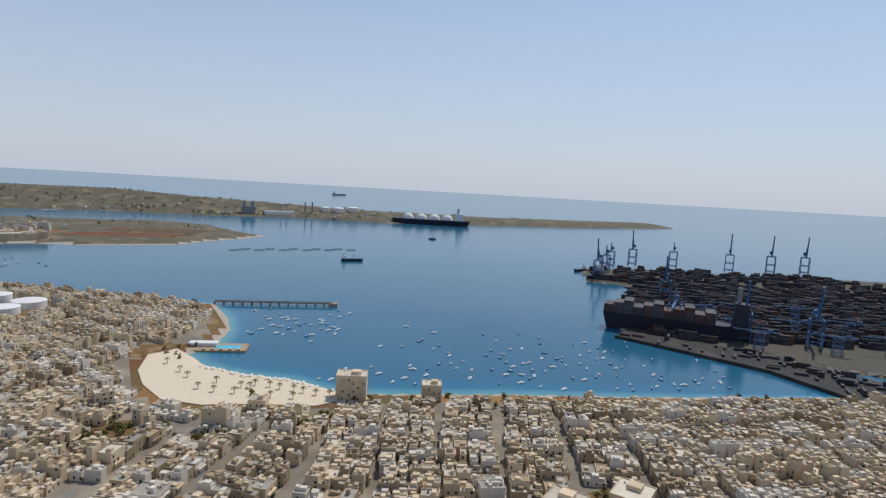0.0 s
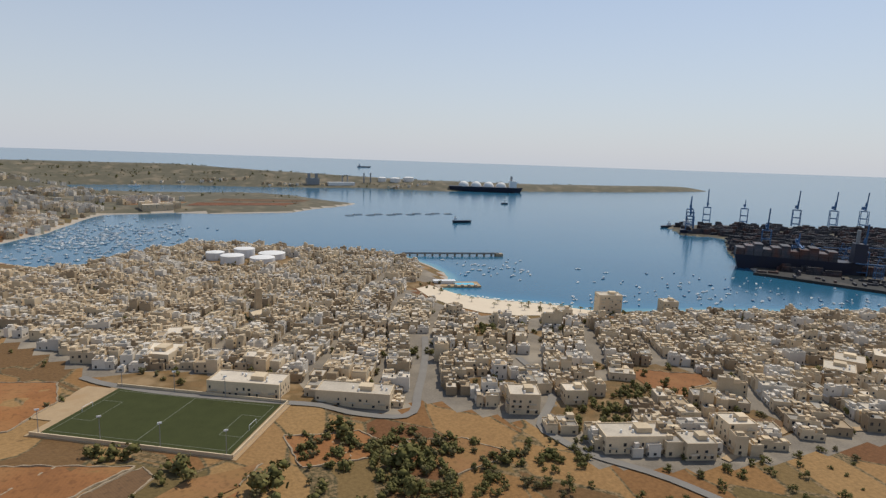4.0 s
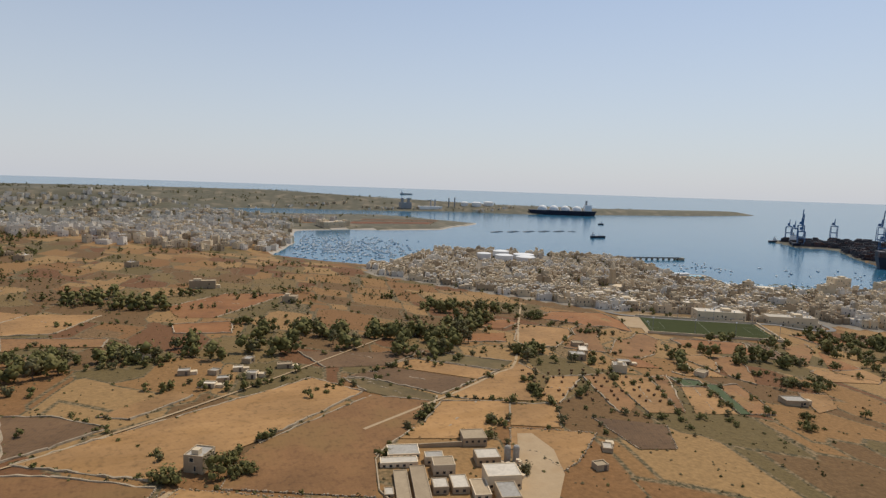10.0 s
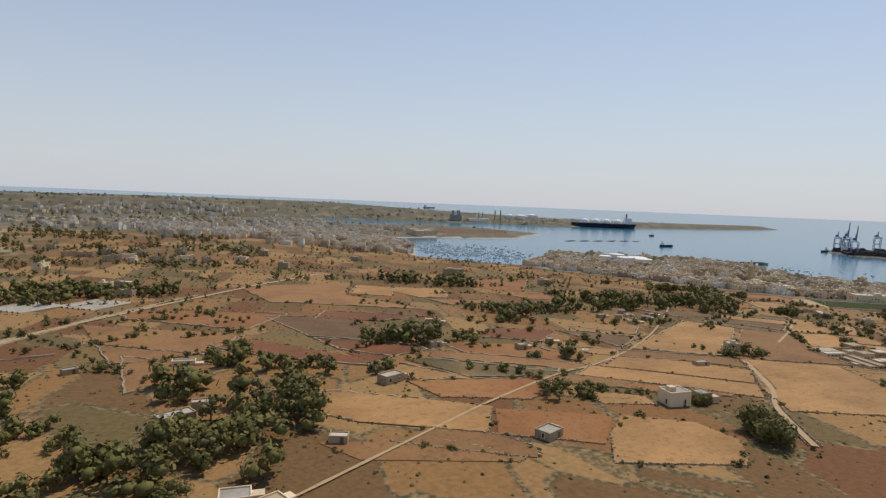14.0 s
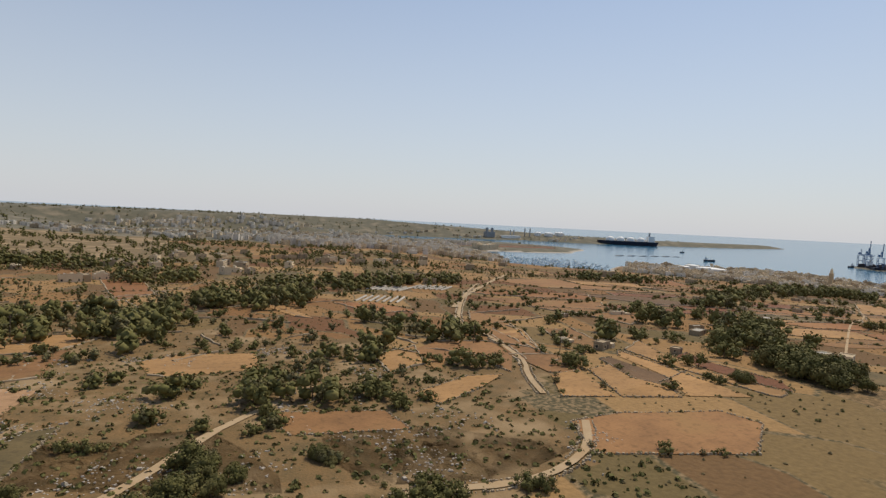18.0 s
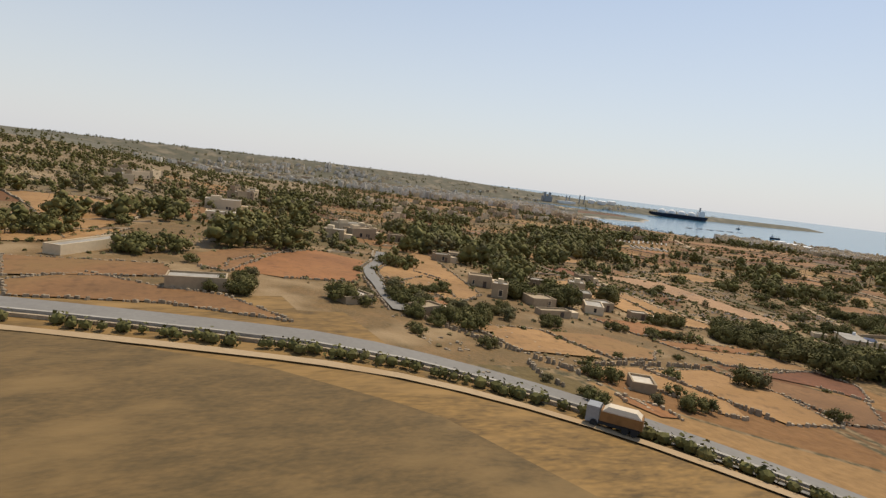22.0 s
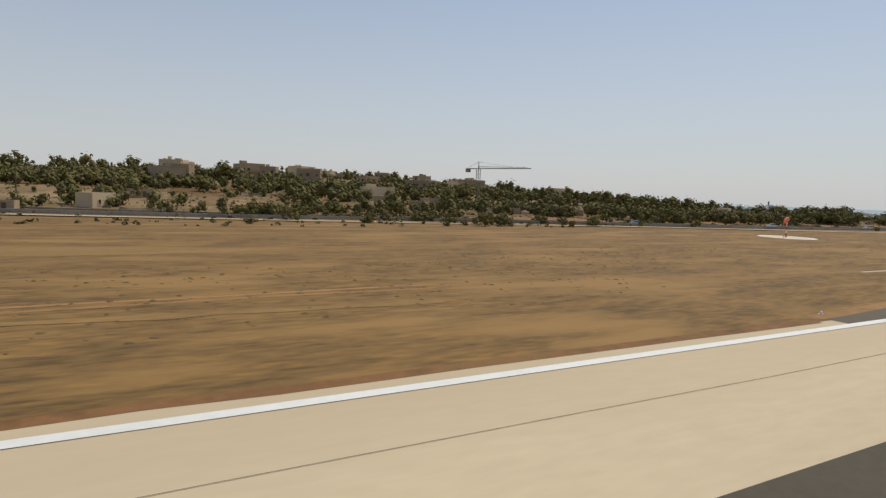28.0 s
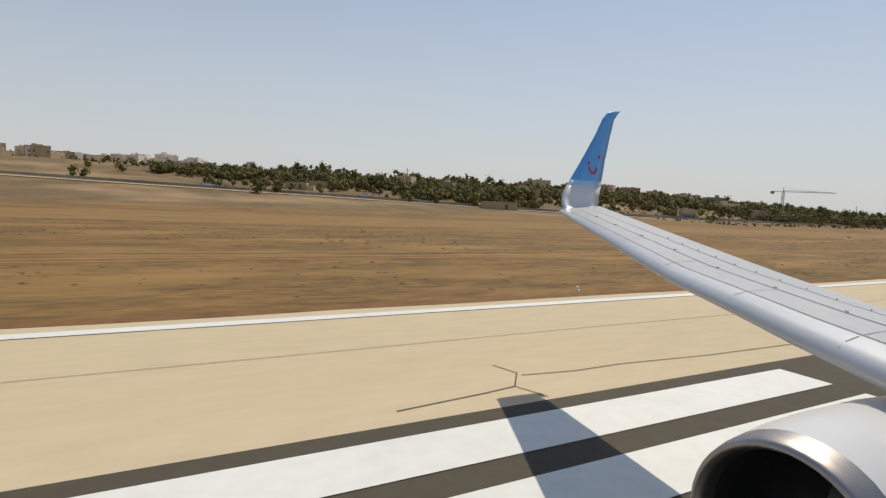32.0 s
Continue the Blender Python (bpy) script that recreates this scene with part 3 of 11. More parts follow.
def build_sea():
    xs = np.concatenate([[-6000, -3000, -1200], np.arange(-400, 420, 8.0), [700, 1500, 3000, 6000]])
    ys = np.concatenate([[-800, -200], np.arange(100, 620, 8.0), np.arange(620, 1320, 14.0), [1500, 3000, 6000]])
    xx, yy = np.meshgrid(xs, ys)
    verts = np.stack([xx, yy, 0 * xx], -1).reshape(-1, 3)
    idx = np.arange(xx.size).reshape(xx.shape)
    quads = np.stack([idx[:-1, :-1], idx[:-1, 1:], idx[1:, 1:], idx[1:, :-1]], -1).reshape(-1, 4)
    me = bpy.data.meshes.new("water")
    me.from_pydata(verts.tolist(), [], quads.tolist())
    me.materials.append(M["sea"])
    away = -inside_by(MAINLAND, verts[:, 0], verts[:, 1])
    sandy = 1 - ease(60, 330, np.hypot(verts[:, 0] - 90, verts[:, 1] - 225))
    depth = me.attributes.new("depth", "FLOAT", "POINT")
    depth.data.foreach_set("value", np.clip(away / (3 + 20 * sandy), 0, 1).astype(np.float32))
    tagged(new("water", me), "calm deep blue sea, turquoise over the sandy shallows", "sea", kind="structure")


build_sea()


def drape(poly, lift, step=10.0):
    """A patch of ground with the given corners, following the lie of the land."""
    bm = bmesh.new()
    bm.faces.new([bm.verts.new((x, y, 0)) for x, y in poly])
    bmesh.ops.triangulate(bm, faces=bm.faces[:])
    for _ in range(4):
        long = [e for e in bm.edges if e.calc_length() > step]
        if not long:
            break
        bmesh.ops.subdivide_edges(bm, edges=long, cuts=1)
        bmesh.ops.triangulate(bm, faces=bm.faces[:])
    for v in bm.verts:
        v.co.z = ground_z(v.co.x, v.co.y) + lift
    bm.normal_update()
    for f in bm.faces:
        if f.normal.z < 0:
            f.normal_flip()
    return bm


FIELD_LABEL = {"straw": "pale straw stubble field between rubble walls", "tan": "dry tan fallow field with rubble edges", "orange": "orange-brown bare soil field",
               "red": "dark red freshly ploughed field", "brown": "dark brown ploughed field", "olive": "dull olive weedy field", "green": "strip of dark green crop",
               "pink": "pale pinkish harrowed field with plough lines",
               "pit": "bleached rocky clearing with white limestone rubble", "scrub": "rough brown scrub slope strewn with pale stones"}
FIELDS = []


def field(kind, poly):
    k = len(FIELDS)
    if kind != "scrub":
        FIELDS.append(poly)
    bm = drape(poly, 0.10 + 0.012 * (k % 9))
    me = bpy.data.meshes.new("field")
    bm.to_mesh(me)
    bm.free()
    me.materials.append(M[kind])
    ob = tagged(new("field", me), FIELD_LABEL[kind], "field", "fields", "structure")
    rnd = random.Random(k)
    s = Shape()
    for (ax, ay), (bx, by) in zip(poly, poly[1:] + poly[:1]):
        if rnd.random() < (1.0 if kind in ("pit", "pink", "scrub") else 0.38):
            continue
        rubble(s, (ax, ay), (bx, by), rnd)
    if k % 3 == 0 and kind not in ("pit", "pink", "scrub"):
        n = len(poly)
        a, b, c, d = poly[0], poly[1], poly[n // 2], poly[-1 if n > 3 else 2]
        p, q = ((a[0] + b[0]) / 2, (a[1] + b[1]) / 2), ((c[0] + d[0]) / 2, (c[1] + d[1]) / 2)
        for j in range(10):
            if rnd.random() < 0.55:
                u0, u1 = j / 10, (j + 0.8) / 10
                rubble(s, (p[0] + (q[0] - p[0]) * u0, p[1] + (q[1] - p[1]) * u0), (p[0] + (q[0] - p[0]) * u1, p[1] + (q[1] - p[1]) * u1), rnd, 0.2)
    if s.v:
        w = part("rubble_wall", s, M["rubble"])
        tagged(w, "low dry-stone rubble wall along a field edge", "wall", "field walls")
    return ob


def rubble(s, p, q, rnd, high=0.36):
    """A loose wall of single stones from p to q; a plain bank of rubble where it lies far off."""
    long, a = math.dist(p, q), math.atan2(q[1] - p[1], q[0] - p[0])
    if min(p[1], q[1]) < 96:
        t = 0.0
        while t < long:
            w = rnd.uniform(0.22, 0.62)
            if rnd.random() < 0.88:
                x, y = p[0] + (q[0] - p[0]) * (t + w / 2) / long + rnd.gauss(0, 0.09), p[1] + (q[1] - p[1]) * (t + w / 2) / long + rnd.gauss(0, 0.09)
                s.box(x, y, ground_z(x, y) - 0.1, w * rnd.uniform(0.8, 1.15), rnd.uniform(0.2, 0.42), high * rnd.uniform(0.4, 1.0) + 0.1, a + rnd.gauss(0, 0.35), rnd.uniform(0.45, 0.8))
            t += w
        return
    n = max(2, int(long / 1.6))
    d = Vector((q[0] - p[0], q[1] - p[1])).normalized()
    k = len(s.v)
    for i in range(n + 1):
        t = i / n
        x, y = p[0] + (q[0] - p[0]) * t + rnd.uniform(-0.25, 0.25), p[1] + (q[1] - p[1]) * t + rnd.uniform(-0.25, 0.25)
        z, h, w = ground_z(x, y), high * rnd.uniform(0.4, 1.3), rnd.uniform(0.14, 0.28)
        for sx, sz in ((-w * 1.3, -0.1), (-w * 0.8, h), (w * 0.8, h * rnd.uniform(0.8, 1.1)), (w * 1.3, -0.1)):
            s.v.append((x - d.y * sx, y + d.x * sx, z + sz))
    for i in range(n):
        for j in range(3):
            b = k + 4 * i + j
            s.f.append((b, b + 4, b + 5, b + 1))
            s.m.append(s.slot)


def smooth_line(pts, step=4.0):
    """A soft curve through pts, as points about step apart."""
    out = []
    P = [pts[0]] + list(pts) + [pts[-1]]
    for i in range(1, len(P) - 2):
        p0, p1, p2, p3 = (Vector(q) for q in P[i - 1:i + 3])
        n = max(1, int((p2 - p1).length / step))
        for j in range(n):
            t = j / n
            out.append(tuple(0.5 * ((2 * p1) + (p2 - p0) * t + (2 * p0 - 5 * p1 + 4 * p2 - p3) * t * t + (3 * p1 - p0 - 3 * p2 + p3) * t ** 3)))
    out.append(tuple(pts[-1]))
    return out


def lane(pts, half, kind, label, name="lane", lift=0.22, walls=False, wobble=0.15):
    rnd = random.Random(len(pts) + int(pts[0][0]))
    line = smooth_line([Vector(p).to_2d() for p in pts])
    s = Shape()
    s.bent(line, [half * (1 + rnd.uniform(-wobble, wobble)) for _ in line], lift)
    tagged(part(name, s, M[kind]), label, name, kind="structure")
    if walls:
        w = Shape()
        for side in (-1, 1):
            edge = []
            for i, p in enumerate(line):
                a, b = line[max(0, i - 1)], line[min(len(line) - 1, i + 1)]
                d = Vector((b[0] - a[0], b[1] - a[1])).normalized()
                edge.append((p[0] - d.y * (half + 0.5) * side, p[1] + d.x * (half + 0.5) * side))
            for p, q in zip(edge, edge[1:]):
                if rnd.random() < 0.85:
                    rubble(w, p, q, rnd)
        tagged(part("rubble_wall", w, M["rubble"]), "loose rubble wall beside a country lane", "wall", "lane walls")


BEACH = [(26, 307), (31, 298), (37, 280), (50, 263), (69, 248), (84, 230), (77, 213), (66, 209), (49, 214), (27, 218), (14, 229), (9, 250), (8, 272), (13, 298)]
bm = drape(BEACH, 0.25, 5.0)
me = bpy.data.meshes.new("beach")
bm.to_mesh(me)
bm.free()
me.materials.append(M["sand"])
tagged(new("beach", me), "broad pale sandy beach round the bay", "beach", kind="structure")


field("scrub", [(-655.5, 89.4), (-634.4, 104.4), (-619.6, 82.7), (-598.5, 73.7), (-582.8, 56.8), (-611.8, 45.9), (-627.4, 37.5), (-645.8, 43.8), (-643.2, 57.3), (-653.3, 57.2), (-658.0, 58.6), (-661.3, 67.6)])
field("scrub", [(-655.0, 124.9), (-642.3, 130.0), (-613.5, 116.1), (-590.9, 112.3), (-594.5, 81.8), (-577.5, 77.9), (-583.0, 58.5), (-599.1, 54.4), (-612.1, 58.9), (-624.3, 62.1), (-640.3, 68.9), (-650.4, 73.9)])
field("orange", [(-748, 34.4), (-745.8, 31.6), (-746.2, 29.2), (-748, 29.5), (-748.8, 32.5)])
field("straw", [(-744.6, 41.9), (-736.5, 41.9), (-734.9, 32.4), (-737.6, 28.6), (-739.1, 29.5), (-741.5, 36.4), (-743.8, 39)])
field("straw", [(-735.8, 41.3), (-725.2, 41.4), (-723.5, 33.7), (-727, 26.1), (-733.9, 27.3), (-734.4, 34)])
field("straw", [(-720, 50), (-708.3, 48.2), (-703.1, 47.1), (-702.2, 43.3), (-702.7, 41.3), (-707.2, 41.2), (-719.2, 43.3)])
field("tan", [(-724.6, 41.4), (-717.5, 37.4), (-710.8, 31.2), (-720.5, 24.9), (-725.5, 26.5), (-723, 31.7)])
field("orange", [(-720.4, 53.5), (-704, 51.5), (-703.3, 48.2), (-708.7, 48.6), (-720, 50.2)])
field("straw", [(-750.8, 55.5), (-741.5, 55.8), (-739.4, 55.3), (-738.7, 44.8), (-749.5, 45.9), (-749.8, 49.4)])
field("tan", [(-738.8, 55.3), (-729.6, 54.4), (-726.5, 48.1), (-730.9, 44.7), (-737.3, 44.8)])
field("orange", [(-721.7, 64.7), (-710.2, 64), (-707.5, 56.7), (-711.9, 54.9), (-717, 55), (-720.7, 56.1)])
field("straw", [(-668.2, 41.3), (-664.2, 40.2), (-660.2, 35.9), (-668.5, 30.1), (-670.5, 32.6)])
field("red", [(-718.1, 40.5), (-702.2, 41.2), (-702, 36.2), (-709.5, 31.1), (-712, 35.8)])
field("tan", [(-795.1, 68.2), (-788.1, 72.4), (-781.3, 65.4), (-775.9, 62.1), (-771.6, 51.9), (-781.7, 59.1), (-794, 62.1)])
field("orange", [(-751.3, 66.2), (-745.8, 70.5), (-747.9, 60.4), (-751.6, 57)])
field("red", [(-657.7, 53.4), (-648.5, 53.4), (-658.5, 45), (-664.3, 40.8), (-668.6, 43.4)])
field("pit", [(-685.8, 70.5), (-677.1, 72.3), (-677.8, 65.7), (-681.5, 60), (-689.2, 59.6)])
field("tan", [(-796.7, 81.2), (-780.3, 78.1), (-779.3, 71.1), (-795.4, 70.6)])
field("straw", [(-850.8, 78.9), (-832.6, 78.8), (-834.6, 73.5), (-851.9, 71.1)])
field("tan", [(-874.8, 84.2), (-863.4, 84.5), (-862.4, 73.6), (-873, 72.3)])
field("tan", [(-472.2, 86.8), (-462.1, 82.4), (-445.3, 67.9), (-447.2, 67.3), (-468.4, 78.3)])
field("straw", [(-749.2, 78.2), (-738.6, 88.4), (-736.9, 85.6), (-741.9, 71.9), (-750.3, 72.4)])
field("tan", [(-577.3, 66.7), (-567.1, 66.4), (-549.6, 59.6), (-548.8, 52.6), (-561.9, 45.6), (-583.5, 55.7)])
field("tan", [(-461.4, 82.1), (-453.6, 84.7), (-444.4, 77), (-441.7, 70.1), (-444, 67.2), (-455.3, 76.3)])
field("straw", [(-687.9, 101.1), (-680.5, 98.5), (-690.1, 66.5), (-695.9, 62.3), (-701.4, 63.4), (-692.8, 82.5)])
field("straw", [(-559.2, 72.6), (-551.2, 89.2), (-543.3, 90.7), (-547.4, 81.1), (-545.6, 74.6), (-548.8, 67.8)])
field("pink", [(-669.8, 122), (-649.5, 110.7), (-657.7, 83.8), (-661.3, 69.1), (-666.4, 63.8), (-671.2, 61.7), (-671.7, 66.2), (-669.1, 70.2), (-668.2, 79.1), (-666.4, 100.6)])
field("straw", [(-569.7, 77.3), (-561.6, 89.3), (-553.4, 90.1), (-560.3, 73.1)])
field("straw", [(-703.4, 98.1), (-688.4, 105.1), (-692.2, 85.3), (-701.4, 66.9), (-706.9, 68), (-704.5, 76.9)])
field("straw", [(-415.6, 82), (-414.2, 90.2), (-403, 82.7), (-405.4, 77.7)])
field("straw", [(-547.4, 67.9), (-539.7, 77.8), (-535.2, 95.7), (-530.5, 100.1), (-534.5, 73.4), (-536.2, 62)])
field("orange", [(-772.2, 81.4), (-753.2, 103.7), (-745.9, 97.6), (-756.4, 74.5), (-767.1, 72), (-773.6, 76.1)])
field("brown", [(-541.5, 95.4), (-538.2, 95.4), (-539.4, 79.7), (-541.4, 76.5), (-546.7, 70), (-548, 77.5), (-545.9, 84.7)])
field("orange", [(-438, 87.1), (-418.8, 76.5), (-430.2, 66.7), (-435.8, 71), (-444.4, 77)])
field("straw", [(-426.1, 69.7), (-417, 75.8), (-406.4, 67.7), (-406.2, 59), (-414.4, 52), (-434.2, 60.9)])
field("orange", [(-876.1, 93.1), (-861.5, 95.9), (-861.8, 85.3), (-874.9, 85.2)])
field("orange", [(-404.4, 89.4), (-398.9, 89.9), (-382.1, 76.3), (-384.6, 75.4), (-399.2, 83.7)])
field("straw", [(-528.7, 99.4), (-516.5, 105.8), (-525.1, 88.6), (-527.9, 72.6), (-526.5, 60.7), (-530.7, 59.5), (-531.8, 61.5), (-531.3, 76.2), (-530.5, 88)])
field("tan", [(-953.7, 100), (-932.7, 100), (-913.3, 88.2), (-933.5, 85.4), (-952, 88.9)])
field("red", [(-522.1, 90.4), (-516.1, 91.1), (-519.5, 80.8), (-519.5, 65.9), (-524.7, 60.8), (-526.2, 67.8), (-525.6, 78.3)])
field("olive", [(-503.5, 68.9), (-493, 67), (-487.6, 55), (-498, 47.8), (-501.9, 55.1)])
field("tan", [(-417.5, 100.2), (-407.9, 100.2), (-397, 90), (-401.7, 86.9), (-413.4, 94.8)])
field("straw", [(-407.1, 99.8), (-397.1, 104.4), (-369.3, 79.3), (-377.7, 72.2), (-389.7, 84.2)])
field("straw", [(-593.7, 88.9), (-578.8, 94.7), (-571, 93.2), (-580.1, 87.4), (-592.1, 82)])
field("orange", [(-445.9, 108.5), (-417.5, 100.2), (-415.9, 94), (-428.1, 89.1), (-444.3, 96.8)])
field("tan", [(-560.7, 91), (-558.9, 106.8), (-549.2, 102.9), (-548.2, 95.4), (-554.4, 88.4)])
field("straw", [(-473.3, 114.5), (-460.5, 107.9), (-447.9, 97.2), (-437.9, 88.3), (-445.5, 78.6), (-463.3, 91.8), (-470.8, 102.5)])
field("straw", [(-747.9, 89.4), (-716.2, 131.8), (-734.7, 75.7), (-743.6, 68.1), (-748.7, 82.9)])
field("tan", [(-905.4, 95.5), (-871.4, 98.6), (-876.2, 87.9), (-903.3, 81.3)])
field("straw", [(-875.9, 104.7), (-858.7, 119.3), (-860.7, 97.1), (-872.5, 92.6)])
field("straw", [(-371.3, 76.6), (-347.8, 96.6), (-326, 83.3), (-337.9, 64.7), (-354.8, 52.1), (-381, 64.7)])
field("tan", [(-583.2, 114.8), (-568, 125.5), (-554.5, 120.5), (-559.1, 105.4), (-568.1, 94.1), (-568.5, 103.6), (-575.1, 108.8), (-581.7, 99.6)])
field("straw", [(-395.3, 103.5), (-383.2, 108.9), (-369.7, 101), (-357.9, 87.6), (-368.7, 80.2), (-386.4, 96.2)])
field("olive", [(-439.2, 123.8), (-430.6, 122.5), (-406.9, 104.9), (-410.4, 101.5), (-423.7, 103.3), (-431.5, 106.1)])
field("straw", [(-157.4, 103), (-152, 104.3), (-143.6, 88.4), (-147.6, 87.8), (-163, 93.9)])
field("tan", [(-333, 108.9), (-302.9, 126.4), (-291.2, 118.2), (-302, 105.1), (-314.2, 96.4), (-320.1, 82.2), (-342, 94.2), (-337.9, 103.6)])
field("straw", [(-218.8, 104.8), (-212, 102.4), (-223.3, 84.6), (-233.4, 88.8)])
field("straw", [(-445.5, 117.1), (-441.4, 120.9), (-430.7, 104.6), (-443.1, 107.9)])
field("tan", [(-239.9, 121.7), (-231.6, 121.5), (-243, 98.7), (-249.1, 95.2), (-251.5, 96.2)])
field("straw", [(-231.1, 119.8), (-220.4, 115.7), (-232.6, 96.5), (-237.6, 90.5), (-244.6, 93.4), (-239.1, 105.8)])
field("straw", [(-282.4, 97.7), (-266.1, 88.7), (-278.7, 80), (-284.7, 77.7), (-284.4, 85.9), (-288.8, 88.9)])
field("straw", [(-208.5, 116.2), (-201, 115.1), (-194.7, 122), (-192.8, 115.8), (-195.9, 107.2), (-207.9, 112.1)])
field("tan", [(-433.3, 123.8), (-427.8, 129.1), (-399, 108.3), (-398, 104.8), (-408.5, 101.8), (-427.2, 117.8)])
field("green", [(-209.3, 104.8), (-206.6, 102.4), (-220.2, 83.3), (-222.6, 84.3)])
field("tan", [(-219.9, 114.1), (-214.2, 113.7), (-228.9, 97.2), (-235.9, 89.8), (-234.3, 95.2)])
field("tan", [(-206.1, 102.3), (-199.1, 101.3), (-207, 88.9), (-213.6, 80.8), (-219.8, 83.2)])
field("straw", [(-147.4, 101.4), (-130.3, 100.3), (-136.8, 90), (-143, 89.2)])
field("straw", [(-798.8, 99.5), (-783.1, 107.8), (-789.5, 93.4), (-802.3, 90.2)])
field("straw", [(-265.2, 109.8), (-249.3, 124), (-239.9, 121.7), (-247.2, 116.4), (-261.4, 106.2)])
field("red", [(-680.8, 127.8), (-670.7, 128.9), (-677.1, 109.2), (-684.6, 97.8), (-681.8, 111.2)])
field("tan", [(-378.4, 114.1), (-365.5, 108.3), (-351.1, 98.1), (-355.1, 89.5), (-367.7, 100.1), (-383.2, 108.9)])
field("straw", [(-634.5, 126.8), (-625.1, 132.2), (-611.6, 127.3), (-614.3, 114.3), (-628.9, 113), (-633.4, 116.1)])
field("straw", [(-371.7, 115.4), (-312, 144.2), (-303.7, 129.5), (-332.8, 110.1), (-351.3, 100.8)])
field("straw", [(-285.7, 120.3), (-249.7, 138.1), (-250.5, 130.3), (-264.4, 114.8), (-266.2, 109.2), (-281.3, 116.4)])
field("tan", [(-530.6, 129.7), (-521.5, 126.4), (-529.3, 103.1), (-534.5, 103.4), (-535.6, 113.2)])
field("straw", [(-808.1, 108.7), (-789, 128.3), (-799.5, 105), (-813.2, 96)])
field("straw", [(-398.2, 123.6), (-375, 115.9), (-383.6, 110.8), (-398.3, 119.1)])
field("straw", [(-288.7, 117.3), (-272.4, 111.5), (-281.1, 100.4), (-294.1, 96.3), (-307.4, 101.4), (-298.5, 106.9)])
field("orange", [(-421.5, 137.2), (-400.5, 128.8), (-388.6, 113.2), (-399.4, 107), (-421.3, 125.8)])
field("straw", [(-189.3, 130.9), (-177.4, 127.8), (-181.9, 120.5), (-192.6, 111.7), (-191, 124)])
field("straw", [(-187.4, 90.5), (-179.4, 86.4), (-190, 78.4), (-200, 77.9)])
field("orange", [(-217.7, 132.1), (-207, 131.4), (-209.2, 120.3), (-215.8, 122.9)])
field("straw", [(-543.7, 134.6), (-537.1, 137.6), (-536.7, 129.4), (-547.6, 110.4), (-550, 107.9)])
field("green", [(-215, 112.4), (-208.1, 107.2), (-210.4, 103.7), (-217.5, 104.8)])
field("red", [(-449.5, 136.1), (-440.3, 127.4), (-446.2, 122.5), (-447.8, 123.5)])
field("brown", [(-376.5, 140.2), (-367.3, 136.6), (-357.8, 126.9), (-366.9, 120.1), (-373.4, 117.1)])
field("olive", [(-304.5, 141.7), (-296.6, 136.5), (-287.7, 121.1), (-291.9, 115.1), (-302.8, 129.4)])
field("brown", [(-260.5, 96.2), (-247, 86.3), (-255.7, 76.2), (-263.5, 79.2)])
field("straw", [(-273.5, 110), (-262.6, 106.1), (-271.5, 93.7), (-281.5, 99)])
field("orange", [(-146.9, 102.4), (-118.6, 121.4), (-128.6, 103.5), (-130.9, 100.5)])
field("straw", [(-806.1, 157.5), (-790, 158.9), (-781.4, 141.3), (-784.6, 114.2), (-791.3, 95.1), (-799.1, 133.4)])
field("tan", [(-693.7, 139.1), (-681.4, 153.5), (-682.2, 137.2), (-692.5, 108.5), (-696.7, 124.9)])
field("brown", [(-302.9, 142.4), (-289.3, 147.5), (-271.5, 128.6), (-286.1, 121.5), (-296.7, 137.3)])
field("straw", [(-359.8, 133.7), (-344.8, 145.9), (-340.8, 140.4), (-354.1, 129.9)])
field("red", [(-451.9, 153.9), (-429.6, 137.3), (-428.7, 131.3), (-440.3, 127.4), (-450, 139.6)])
field("brown", [(-155.1, 123.7), (-136.2, 139.5), (-134.1, 133.2), (-143.7, 119.8), (-151.9, 114.1), (-157.3, 121.6)])
field("straw", [(-289.4, 148.4), (-278.4, 152.4), (-261.3, 133.6), (-270.5, 128.7)])
field("red", [(-479, 157.7), (-468.3, 160.6), (-445.1, 125.1), (-449.1, 122.9), (-467.6, 139.1)])
field("orange", [(-712.7, 143.6), (-691.3, 156.7), (-696.1, 137.9), (-709.7, 137.9)])
field("tan", [(-149.8, 108.2), (-118.2, 123), (-112, 130.4), (-127.7, 129.5), (-145.6, 116.1)])
field("red", [(-406.4, 140.7), (-395.4, 151), (-377.1, 141.1), (-393.1, 129.5)])
field("orange", [(-168.3, 150), (-137.6, 139.9), (-156.3, 124.1), (-170.5, 129.4), (-171.7, 142.3)])
field("olive", [(-277.8, 152.9), (-266.1, 154.4), (-251, 140.3), (-260.1, 134)])
field("tan", [(-212.4, 138.4), (-193.8, 153.7), (-185.4, 154.2), (-170, 164.8), (-174.8, 150.5), (-196.2, 133.5), (-208, 130.6)])
field("straw", [(-672.5, 154.6), (-666.4, 162), (-637.9, 157.8), (-648.6, 140.2), (-669.7, 138.9)])
field("tan", [(-177.5, 125.3), (-165.9, 123.9), (-182, 107.9), (-192.9, 99.2), (-192.9, 108.2)])
field("straw", [(-866.5, 144.5), (-861.2, 161.3), (-852.4, 163.4), (-864.4, 142)])
field("straw", [(-964.5, 171.2), (-951.7, 162.9), (-941.1, 142.3), (-959.8, 139.8)])
field("tan", [(-503.3, 168), (-482.2, 149.2), (-495, 147), (-500.6, 147.9)])
field("tan", [(-530.6, 166.4), (-530.1, 147.1), (-551.2, 103.6), (-558.7, 106.7), (-541.4, 149.6)])
